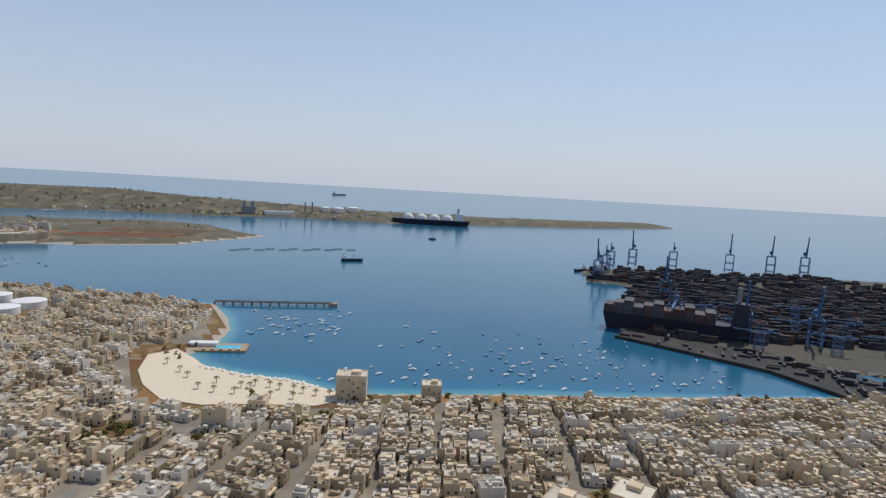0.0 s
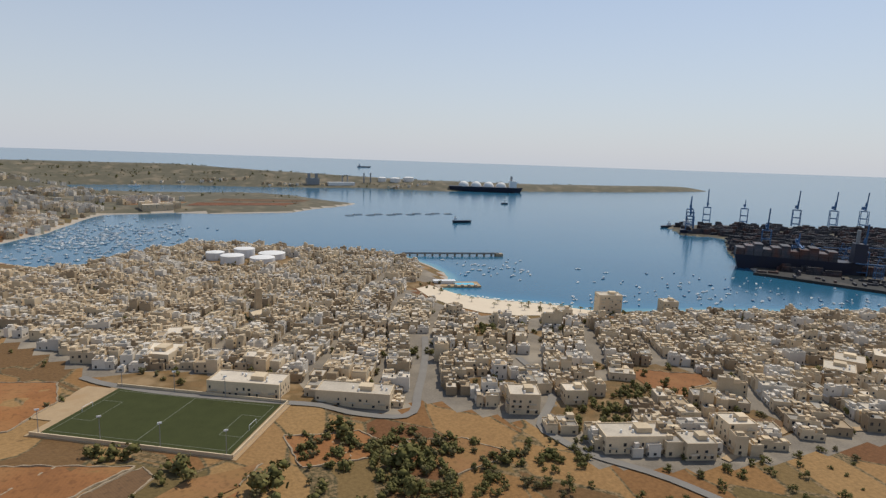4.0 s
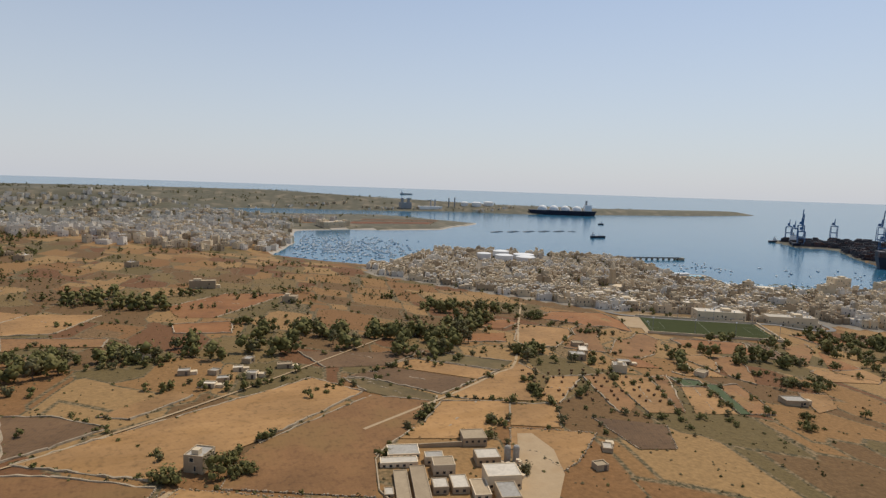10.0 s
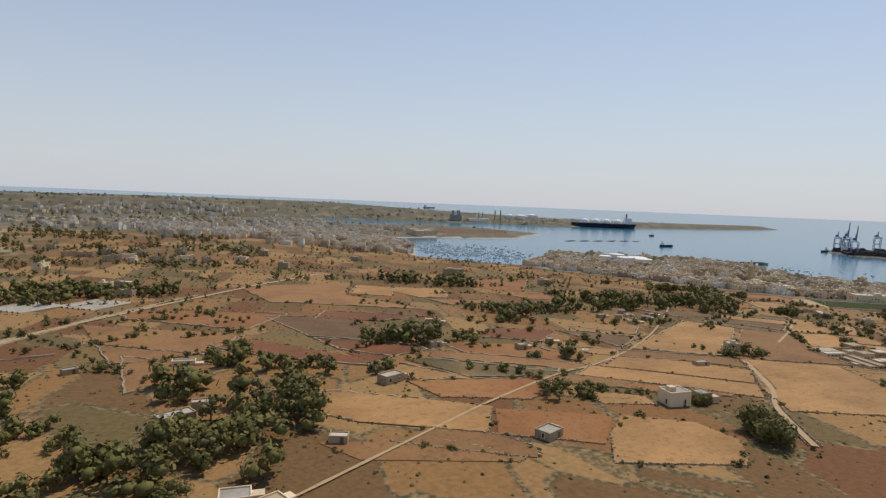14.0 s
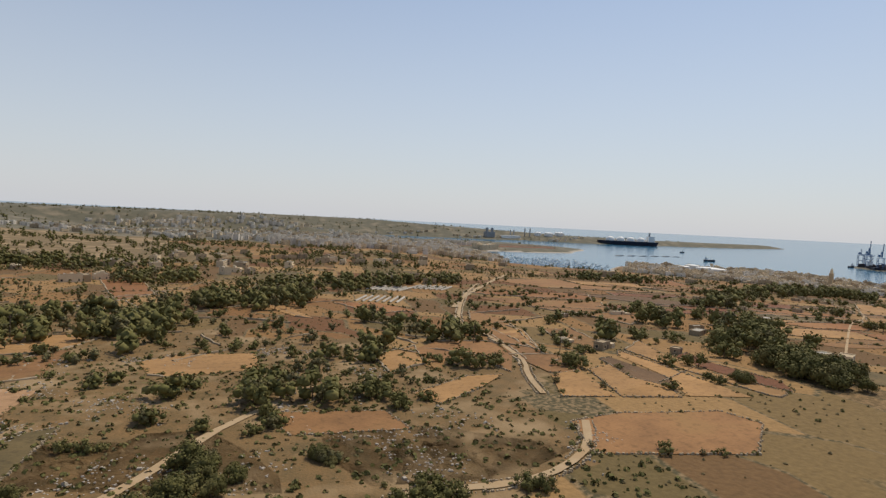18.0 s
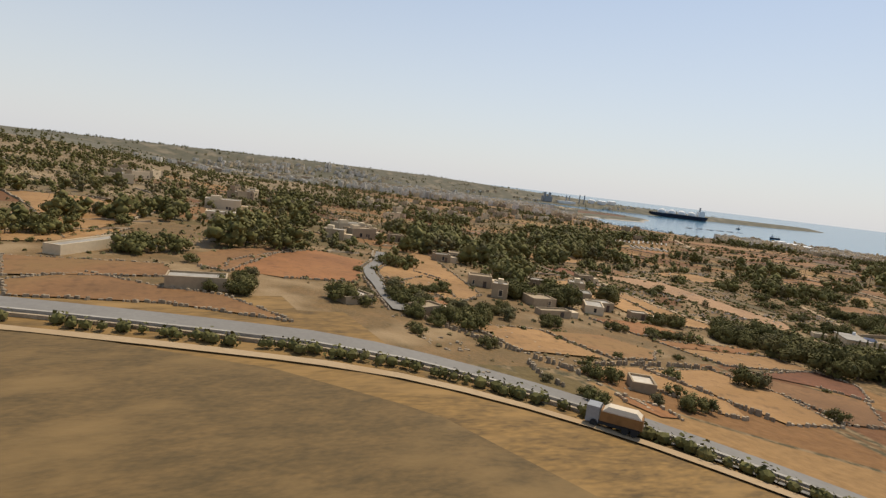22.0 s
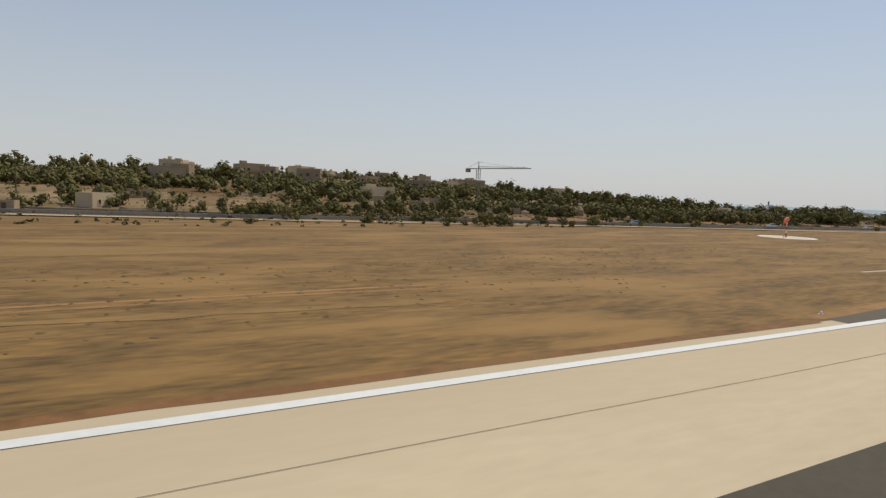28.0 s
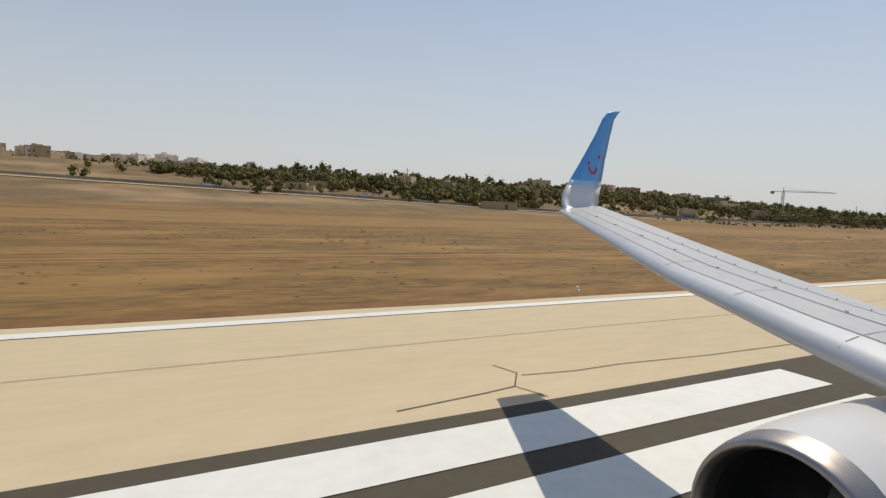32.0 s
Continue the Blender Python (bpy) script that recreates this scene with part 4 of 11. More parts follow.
field("brown", [(-308.5, 171.1), (-284.6, 162), (-271.4, 159.1), (-289.4, 148.4), (-305.8, 151.9)])
field("tan", [(-223, 149.1), (-204.5, 163.9), (-197.9, 173.4), (-185.1, 181.3), (-188.5, 166.8), (-198, 158.7), (-212.4, 139.7)])
field("straw", [(-234, 162.5), (-214.1, 186.4), (-198.5, 174.4), (-204.5, 165.4), (-224.9, 150.5), (-234.3, 154.5)])
field("straw", [(-829.4, 153.6), (-811.1, 176.6), (-811.1, 154.9)])
field("brown", [(-456.8, 190.7), (-431.8, 178.7), (-430.6, 139.7), (-452.2, 156.2)])
field("tan", [(-507.4, 198.9), (-467.8, 166.7), (-481.2, 148.6), (-503.7, 170.9)])
field("orange", [(-254, 177.9), (-229.8, 173.9), (-237.7, 162.1), (-254.3, 168)])
field("red", [(-442.9, 181.6), (-435.9, 193.6), (-414.4, 180.3), (-405, 175.5), (-424.4, 170.4)])
field("tan", [(-967.9, 193.5), (-960.8, 195.9), (-949.5, 163.2), (-964.9, 173.9)])
field("orange", [(-566.1, 201.5), (-551.8, 197.5), (-547.6, 172.4), (-563.1, 173.3)])
field("orange", [(-232.7, 193.5), (-214.8, 196.1), (-212.9, 188.3), (-226, 180.2), (-231.7, 182.5)])
field("tan", [(-498.2, 154.3), (-477.7, 135.3), (-498.3, 124)])
field("orange", [(-198.9, 196), (-179.7, 207.2), (-156.1, 200), (-155.3, 187.6), (-165.1, 172.3), (-184.4, 176.4), (-193.6, 191.6)])
field("orange", [(-499.2, 218.5), (-481.7, 215.9), (-448.9, 192.8), (-466.1, 172.6), (-495.4, 204.4)])
field("tan", [(-386.1, 213.1), (-358.2, 203.6), (-359.5, 193.3), (-376.8, 199.3), (-383.7, 195.3)])
field("straw", [(-390.2, 244.5), (-381.9, 251.9), (-360.1, 245.2), (-372.9, 216.3), (-386.6, 217)])
field("tan", [(-450.2, 267), (-420.6, 271.8), (-395, 275.4), (-413.3, 232.5), (-399.9, 189), (-448.3, 220)])
field("straw", [(-411.3, 235.2), (-396.5, 264), (-383.3, 252.3), (-396.2, 223.5)])
field("orange", [(-337.8, 256.2), (-310.5, 284.9), (-282.1, 278), (-323.4, 228.6), (-335.9, 232.4)])
field("orange", [(-638.9, 319), (-621.2, 321.6), (-621.2, 244.9), (-635, 223.1)])
field("orange", [(-339, 206), (-322, 201), (-319, 220), (-339, 221)])
field("straw", [(-589, 174), (-585, 169), (-585, 204), (-593, 206)])
field("straw", [(-784, 116), (-775, 143), (-782, 175)])
field("orange", [(16, 137), (24, 141), (32, 134), (43, 128), (37, 121), (26, 121), (22, 115), (10, 117)])
field("orange", [(-104, 141), (-85, 138), (-78, 122), (-104, 126)])
field("tan", [(-76, 128), (-62, 123), (-54, 110), (-74, 108)])
field("brown", [(19, 99), (32, 91), (29, 88), (12, 88)])
field("red", [(-60, 800), (60, 785), (90, 815), (-40, 840)])
field("tan", [(-130, 820), (-70, 805), (-50, 850), (-120, 880)])
field("brown", [(-20, 860), (100, 830), (120, 860), (0, 900)])
field("orange", [(-836.5, 114.1), (-832.9, 122.4), (-826.8, 121.9), (-827.8, 101.4), (-834.8, 101.3)])
field("tan", [(-775.4, 86.7), (-756.2, 103.9), (-773.2, 74.5), (-776.4, 77.6)])
field("straw", [(-588.7, 117.4), (-575.6, 122.4), (-581.5, 106.6), (-591.5, 102.8)])
field("tan", [(-657.8, 130.5), (-645.5, 144), (-649.9, 118.9), (-657.8, 117)])
field("tan", [(-619.9, 88.9), (-602.3, 82.6), (-602.1, 73.8), (-618.6, 78.3)])
field("olive", [(-650.9, 90.7), (-646, 91.5), (-650.8, 75.8), (-654.1, 75.4)])


lane([(-312, 108), (-285, 120), (-262, 132), (-250, 140), (-210, 192), (-180, 230)], 0.4, "track", "pale limestone farm lane between fields")
lane([(-396, 52), (-382, 67), (-369, 76), (-349, 96)], 0.6, "track", "pale rutted farm lane between fields", walls=True)
lane([(-480, 72), (-417, 99), (-395, 105), (-366, 118), (-325, 144), (-262, 190)], 0.32, "track", "thin pale lane across the fields")
lane([(-571.9, 79.7), (-568.5, 86.9), (-564.4, 93.8), (-559.4, 101.2), (-553.3, 118.7), (-548.1, 136.1), (-544.3, 151.6), (-505, 208), (-470, 250)], 0.55, "track", "pale dirt lane curving over the fields", walls=True)
lane([(-531, 175), (-501, 211), (-399, 316)], 1.2, "track", "pale dirt road running towards the bay")
lane([(-660, 52), (-641, 68), (-627, 84), (-616, 93)], 0.7, "track", "winding pale rocky track")
lane([(-625, 52), (-612, 56), (-597, 53), (-584, 57), (-575, 66)], 0.7, "track", "pale rocky track beside scrub", walls=True)
lane([(-689, 65), (-687, 79), (-672, 120)], 0.7, "track", "double-rutted pale dirt lane", walls=True)
lane([(-757, 59), (-753, 75), (-749, 88), (-743, 98), (-735, 115)], 1.0, "street", "narrow grey asphalt lane between walls", walls=True)
lane([(-150, 203), (-132, 185), (-108, 167), (-90, 155), (-70, 141), (-58, 156), (-42, 182), (-30, 205)], 1.3, "street", "grey street along the edge of the town", "road", 0.3, wobble=0.0)
lane([(-10, 168), (-16, 145), (-23, 133), (-38, 120), (-39, 112), (-37, 101), (-28, 84), (-22, 60)], 1.3, "street", "grey street winding down past the flats", "road", 0.3, wobble=0.0)
lane([(-8, 84), (11, 86), (31, 88), (45, 80), (70, 72)], 1.2, "track", "pale dusty lane at the town edge", lift=0.3)


# ---- airfield ----
Z0 = 28.4


def sheet(pts, lift):
    s = Shape()
    s.face([(x, y, Z0 + lift * 0.6 - 0.03) for x, y in pts])
    return s


def band(s, pts, half, lift):
    """A painted line along pts."""
    k = len(s.v)
    for i, p in enumerate(pts):
        a, b = pts[max(0, i - 1)], pts[min(len(pts) - 1, i + 1)]
        d = Vector((b[0] - a[0], b[1] - a[1])).normalized()
        for q in (-1, 1):
            s.v.append((p[0] - d.y * half * q, p[1] + d.x * half * q, Z0 + lift * 0.6 - 0.03))
    for i in range(len(pts) - 1):
        s.f.append((k + 2 * i + 1, k + 2 * i, k + 2 * i + 2, k + 2 * i + 3))
        s.m.append(s.slot)


def paint(name, s, kind, label):
    return tagged(part(name, s, M[kind]), label, "marking", kind="structure")


# runway: concrete sides, dark middle, white edge lines, worn stripes
tagged(part("runway", sheet([(-1460, -16.5), (-800, -16.5), (-800, 15.6), (-1460, 15.6)], 0.06), M["concrete"]), "pale worn concrete runway with a dark asphalt middle", "runway", kind="structure")
s = sheet([(-1460, -7.3), (-800, -7.3), (-800, 7.3), (-1460, 7.3)], 0.075)
tagged(part("runway_middle", s, M["asphalt"]), "dark rubber-stained asphalt middle of the runway", "runway", kind="structure")
s = Shape()
band(s, [(-1460, 14.6), (-985, 14.6), (-892.5, 14.6)], 0.22, 0.09)
band(s, [(-1460, -15.4), (-985, -15.4), (-800, -15.4)], 0.22, 0.09)
paint("edge_line", s, "white_paint", "white runway edge lines")


def stripe(x0, x1, y0, y1):
    q = Shape()
    q.face([(x0, y0, Z0 + 0.027), (x1, y0, Z0 + 0.027), (x1, y1, Z0 + 0.027), (x0, y1, Z0 + 0.027)])
    paint("touchdown_stripe", q, "white_paint", "broad white touchdown stripe on the runway")


for x0, x1, rows in ((-1030, -1015.5, (6.9, 5.3, 3.8)), (-1081.2, -1064, (6.65, 4.9, 3.2)), (-1164, -1147.1, (6.3, 4.6, 2.9)), (-1240, -1222, (6.6, 4.9))):
    for y in rows:
        stripe(x0, x1, y - 0.55, y + 0.55)
        stripe(x0, x1, -y - 0.55, -y + 0.55)
s = Shape()
for y in (11.4,):
    band(s, [(x, y + 0.05 * math.sin(x * 0.31)) for x in np.arange(-1460, -960, 8)], 0.009, 0.085)
paint("expansion_joint", s, "asphalt", "thin dark joint along the runway concrete")
rnd = random.Random(5)
s = Shape()
for i, (x, y, w, g) in enumerate(((-1040.7, 9.6, 7.5, 0.007), (-1040.2, 9.1, 6.5, 0.005), (-1040.4, 8.7, 8, 0.008), (-1040.5, 8.45, 7.2, 0.005), (-1040.7, 8.1, 8.4, 0.010), (-1040.8, 7.8, 7.4, 0.009))):
    band(s, [(x + w * k / 6, y - 0.1 * w * k / 6 + rnd.uniform(-0.03, 0.03)) for k in range(7)], g, 0.084)
band(s, [(-1040.7, 9.6), (-1040.9, 9.2), (-1040.7, 8.6), (-1040.9, 8.1), (-1040.8, 7.5)], 0.016, 0.086)
for line in ([(-1153.06, 9.36), (-1152.9, 8.75), (-1153.44, 8.1), (-1153.21, 7.42)], [(-1153.44, 8.1), (-1154.16, 7.99), (-1156, 7.8)], [(-1152.9, 8.6), (-1151.63, 8.44), (-1150.32, 8.47), (-1147.57, 8.24), (-1144.13, 8.16)]):
    band(s, line, 0.014, 0.083)
paint("crack", s, "asphalt", "thin sealed cracks in the runway concrete")

# taxiway asphalt, pale concrete apron and grass island
TAXI = [(-985, 14.8), (-985, 15.8), (-955, 18.4), (-944, 20), (-933, 21.9), (-925, 24.2), (-916, 27.2), (-905, 33.8), (-895, 40), (-879, 48.5), (-865, 57.1),
        (-857, 61.4), (-835, 60.4), (-811, 59.8), (-804, 40), (-802.1, 34.8), (-804.2, 23.6), (-802, 14.8)]
tagged(part("taxiway", sheet(TAXI, 0.07), M["taxi"]), "dark asphalt taxiway with yellow edge bars", "taxiway", kind="structure")
APRON = [(-842.4, 50.1), (-837.3, 54.7), (-826, 54.6), (-814.4, 52.7), (-806.4, 35.6), (-829.8, 37.3), (-838.7, 41.3)]
tagged(part("apron", sheet(APRON, 0.085), M["concrete"]), "pale concrete turning pad with faint joints", "apron", kind="structure")
tagged(part("taxiway_mouth", sheet([(-893, 10.5), (-806, 10.5), (-806, 15.4), (-893, 15.4)], 0.08), M["taxi"]), "dark asphalt where the taxiway meets the runway", "taxiway", kind="structure")
APRON2 = [(-824, 33.5), (-820, 23.9), (-834, 15.0), (-806, 15.0), (-809.3, 20.8), (-806, 33.3)]
tagged(part("apron", sheet(APRON2, 0.085), M["concrete"]), "pale concrete strip leading to the runway", "apron", kind="structure")
ISLAND = [(-871.4, 20.3), (-872, 18.2), (-871.9, 16.9), (-866, 15.8), (-855.8, 16.6), (-844.6, 21.4), (-835.9, 26.3), (-831, 30.1), (-833.1, 33.9), (-840.8, 34.7), (-849.4, 31.8), (-857.6, 27.6), (-862.6, 25.3), (-867.2, 22.7)]
tagged(part("grass_island", sheet(ISLAND, 0.10), M["mown"]), "dry brown grass island inside the taxiways", "grass", kind="structure")

s = Shape()
rnd = random.Random(27)
band(s, [(x + rnd.uniform(-0.1, 0.1), y + rnd.uniform(-0.1, 0.1)) for x, y in smooth_line(ISLAND[4:9], 1.2)], 0.13, 0.112)
tagged(part("verge", s, M["straw"]), "bleached worn rim of the grass island", "verge", kind="structure")

s = Shape()
EDGE_L = smooth_line([(-975, 15.7), (-953, 15.9), (-944, 16.1), (-930, 17.0), (-917.4, 18.3), (-911, 20.3), (-903, 24.8), (-896.5, 29), (-881, 38.1), (-856, 52.4), (-851, 54.4)], 3)
for off in (-0.11, 0.11):
    band(s, [(x + off * 0.4, y + off) for x, y in EDGE_L], 0.06, 0.10)
EDGE_R = smooth_line([(-893.5, 15.6), (-892.3, 16.6), (-887, 20.2), (-877, 26.3), (-867.6, 31.7), (-853.7, 38.6), (-843.5, 41.2), (-833, 40.6), (-829.7, 38.0), (-825, 33.5)], 3)
for off in (-0.11, 0.11):
    band(s, [(x + off * 0.4, y + off) for x, y in EDGE_R], 0.06, 0.10)
band(s, smooth_line([(-902, 17.5), (-899.8, 19.8), (-874.9, 34.6), (-853, 47.4), (-842, 51), (-826, 50)], 3), 0.07, 0.10)
band(s, smooth_line([(-815, 31.3), (-814.8, 28.1), (-815.2, 25.7), (-816.5, 22.6), (-817.1, 21.6), (-836, 15.2)], 0.6), 0.08, 0.105)
LOOP = smooth_line([(-842.5, 41.4), (-836, 40.3), (-833, 37.8), (-829.6, 34.4), (-828.2, 32.2), (-827.2, 28.9), (-827.8, 25.9), (-830.5, 22.7), (-834.8, 18.6), (-840.5, 14.6)], 2)
for off in (-0.11, 0.11):
    band(s, [(x + off * 1.3, y - off * 0.5) for x, y in LOOP], 0.06, 0.108 + off * 0.08)
RIM = smooth_line([(-813.5, 54), (-806.5, 36), (-804.6, 33.6), (-806.5, 27), (-810, 21.5), (-811, 16)], 2)
for off in (-0.11, 0.11):
    band(s, [(x + off, y) for x, y in RIM], 0.06, 0.105)
paint("taxi_line", s, "yellow_paint", "yellow taxiway edge and centre lines")


def bar(p, q, w=0.17):
    b = Shape()
    band(b, [p, q], w, 0.11)
    paint("shoulder_bar", b, "yellow_paint", "yellow bar painted across the taxiway shoulder")


# left side of the taxiways
for ax, ay, bx, by in ((-896.5, 29, -902.3, 34.3), (-891.3, 32, -896.8, 37.3), (-886.1, 35.1, -891.7, 40.3), (-881.2, 38.1, -886.4, 43.2), (-876.7, 40.5, -881.4, 46.3), (-872, 43.4, -876.3, 49.3), (-866.4, 46.4, -871.3, 51.8), (-861.8, 49.1, -866.7, 54.7), (-856.3, 52.4, -861.5, 57.7), (-911.4, 20.3, -917, 25.9), (-906, 23.3, -911.6, 28.8), (-900.9, 26.3, -906.3, 31.9), (-931.1, 16.9, -933.5, 20.9), (-923.9, 17.6, -926.6, 22.5), (-917.1, 18.5, -920.5, 24.4), (-953.5, 15.9, -954.7, 17.5), (-945.1, 15.9, -946.6, 18.5), (-937.3, 16.4, -939, 19.7)):
    bar((ax, ay), (bx, by))
# right side of the taxiways
for ax, ay, bx, by in ((-877.4, 26, -871.8, 20.8), (-872.2, 29.1, -866.8, 24), (-867.1, 32.1, -861.9, 27.1), (-862, 35.3, -856.8, 30.1), (-857.1, 38.3, -851.8, 33.1), (-887.1, 20, -883.9, 16.8), (-882.1, 23.1, -877.7, 18.8), (-847.6, 41.8, -844, 35.7)):
    bar((ax, ay), (bx, by))
# loop side of the taxiways
for ax, ay, bx, by in ((-829.6, 22.4, -834.6, 26.2), (-826.8, 29, -829.8, 29.7), (-828.4, 33, -830.7, 32.9), (-833.2, 37.8, -835.1, 35.8), (-834.6, 18.6, -840.8, 23), (-841.8, 14.8, -847, 19.8), (-889.9, 15.0, -887.2, 15.9), (-883.7, 15.95, -882.7, 13.6), (-839.9, 41.1, -839.4, 35.8)):
    bar((ax, ay), (bx, by))
# top side of the taxiways
for ax, ay, bx, by in ((-842.6, 53.7, -845.2, 58.9), (-835.5, 53.5, -837.9, 58.9), (-827.9, 53.5, -830.6, 58.6), (-820.8, 53.3, -823.5, 58.5), (-813.8, 52.8, -812.1, 57.8), (-849.9, 53.4, -852.3, 58.7)):
    bar((ax, ay), (bx, by))
# rim side of the taxiways
for ax, ay, bx, by in ((-811.2, 46.5, -807.3, 46.5), (-808.1, 40.7, -804.8, 40.3), (-805.9, 34.5, -802.8, 34), (-806.6, 28.7, -803.9, 27.8), (-807.7, 23.5, -805.4, 22.4), (-808, 18.1, -804.6, 17.8)):
    bar((ax, ay), (bx, by))
s = Shape()
HOLD = lambda x, off: (x, 34.95 - 0.015 * (x + 829.5) - off)
for off in (0.0, 0.32):
    band(s, [HOLD(-829.7, off), HOLD(-805.5, off)], 0.065, 0.108)
for off in (0.6, 0.92):
    for i in range(23):
        band(s, [HOLD(-829.4 + 1.04 * i, off), HOLD(-828.78 + 1.04 * i, off)], 0.07, 0.108)
for i in range(14):
    t = i / 14
    band(s, [(-877 + 9.4 * t, 38.9 - 7.6 * t), (-876.6 + 9.4 * t, 38.6 - 7.6 * t)], 0.17, 0.108)
band(s, [(-877.4, 38.5), (-868, 30.8)], 0.08, 0.108)
paint("holding_line", s, "yellow_paint", "broken yellow holding position lines")


s = Shape()
for line in ([(-818.8, 33.0), (-818.4, 32.1), (-818.2, 30.9)], [(-815.8, 40.7), (-814.8, 38.9), (-814.3, 38.2), (-813.8, 37.0)], [(-820.2, 39.6), (-819.6, 38.4), (-819.1, 37.4)], [(-819.0, 30.0), (-818.6, 29.1)], [(-814.8, 36.0), (-812.3, 38.8)], [(-820.2, 31.7), (-817.6, 31.5), (-815.2, 31.0)]):
    band(s, smooth_line(line, 1.0), 0.014, 0.1)
paint("crack", s, "asphalt", "thin dark cracks in the concrete turning pad")


def ground_sign(x, y, a, w=3.0, h=1.5, text="31"):
    """A red painted sign with white figures on the taxiway."""
    c, q = math.cos(a), math.sin(a)
    box = Shape()
    box.face([(x + c * u - q * v, y + q * u + c * v, Z0 + 0.037) for u, v in ((-w / 2, -h / 2), (w / 2, -h / 2), (w / 2, h / 2), (-w / 2, h / 2))])
    ob = tagged(part("ground_sign", box, M["red_paint"]), "red painted runway sign with white writing", "sign", "painted signs", "structure")
    rim = Shape()
    for u0, v0, u1, v1 in ((-w / 2, -h / 2, w / 2, -h / 2), (w / 2, -h / 2, w / 2, h / 2), (w / 2, h / 2, -w / 2, h / 2), (-w / 2, h / 2, -w / 2, -h / 2)):
        band(rim, [(x + c * u0 - q * v0, y + q * u0 + c * v0), (x + c * u1 - q * v1, y + q * u1 + c * v1)], 0.06, 0.118)
    part("white_border", rim, M["white_paint"], ob)
    cu = bpy.data.curves.new("figures", "FONT")
    cu.body, cu.align_x, cu.align_y, cu.extrude = text, "CENTER", "CENTER", 0.002
    tmp = bpy.data.objects.new("figures", cu)
    me = bpy.data.meshes.new_from_object(tmp)
    bpy.data.objects.remove(tmp)
    across, high = max(v.co.x for v in me.vertices) - min(v.co.x for v in me.vertices), max(v.co.y for v in me.vertices) - min(v.co.y for v in me.vertices)
    for v in me.vertices:
        v.co.x, v.co.y = v.co.x * 0.8 * w / across, v.co.y * 0.72 * h / high
    me.materials.clear()
    me.materials.append(M["white_paint"])
    f = part("figures", me, None, ob)
    f.matrix_basis = pose(x, y, Z0 + 0.045, 0, 0, math.degrees(a))


ground_sign(-818.1, 36.05, math.pi + 0.2, 1.45, 2.05)
ground_sign(-815.5, 36.05, math.pi + 0.2, 1.45, 2.05)
ground_sign(-873.7, 37.8, 2.45, 2.0, 1.5)
ground_sign(-870.9, 35.5, 2.45, 2.0, 1.5)
ground_sign(-815, 32.4, math.pi, 3.4, 0.8, "RWY AHEAD")
ground_sign(-874.6, 35.2, 2.45, 3.4, 0.8, "RWY AHEAD")


def light_pad(x, y, a=0.0, size=0.56):
    """A white painted square round a small lamp base in the grass."""
    s = Shape()
    c, q = math.cos(a), math.sin(a)
    ring = [[(x + h * (c * u - q * v), y + h * (q * u + c * v), Z0 + 0.048) for u, v in ((-1, -1), (1, -1), (1, 1), (-1, 1))] for h in (size / 2 + 0.03, size / 2 - 0.06)]
    for i in range(4):
        j = (i + 1) % 4
        s.face([ring[0][i], ring[0][j], ring[1][j], ring[1][i]])
    ob = tagged(part("light_pad", s, M["roof"]), "pale worn square pad with a small lamp in dry grass", "lamp", "taxiway light pads")
    b = Shape()
    b.tube((x, y, Z0), (x, y, Z0 + 0.12), 0.05, 0.04, 8)
    part("lamp", b, M["track"], ob)


for x, y in ((-856.7, 27.8), (-845.7, 33.7), (-849, 21.5), (-843.9, 24.1), (-839.3, 26.4), (-834.3, 28.7), (-853, 19.5), (-834, 34), (-833, 30.6), (-861.8, 25.7),
             (-938.3, 23.5), (-933.7, 24.2), (-927.9, 26), (-920.9, 28), (-916, 30), (-959.1, 20.3), (-952.2, 21.1), (-943.8, 22.3), (-905, 38), (-896, 43.5), (-801, 29.2), (-800.3, 24), (-798, 35.5)):
    light_pad(x, y, 0.4)


def sign_box(x, y, a, w=1.0):
    e = thing("sign_board", x, y, Z0 + 0.05, "dark taxiway sign box on a pale concrete base", "sign", "taxiway signs", a=a)
    s = Shape()
    s.box(0, 0, 0, w + 0.5, 0.6, 0.07)
    part("base", s, M["track"], e)
    s = Shape()
    s.box(0, 0, 0.18, w, 0.2, 0.45)
    part("panel", s, M["timber"], e, "dark back of the sign panel")
    for k in (-0.35, 0.35):
        s = Shape()
        s.tube((k * w, 0, 0.08), (k * w, 0, 0.25), 0.05)
        part("leg", s, M["steel_white"], e)


for x, y, a in ((-836.3, 35.6, 0.5), (-860.8, 24.6, 0.5), (-885.2, 47.6, 0.5), (-799.3, 35.2, 0.2)):
    sign_box(x, y, a)


def guidance_light(x, y, size):
    e = thing("approach_lamp", x, y, Z0, "small lamp unit on a white concrete pad in dry grass", "lamp", "slope indicator lamps")
    s = Shape()
    s.box(0, 0, 0.0, size, size * 0.8, 0.05)
    part("pad", s, M["concrete"], e)
    s = Shape()
    s.box(0, 0, 0.24, 0.34, 0.4, 0.14)
    part("lamp_head", s, M["steel_grey"], e)
    for k in (-0.18, 0.18):
        s = Shape()
        s.tube((k * 0.6, 0, 0.05), (k * 0.6, 0, 0.25), 0.025)
        part("leg", s, M["steel_grey"], e)


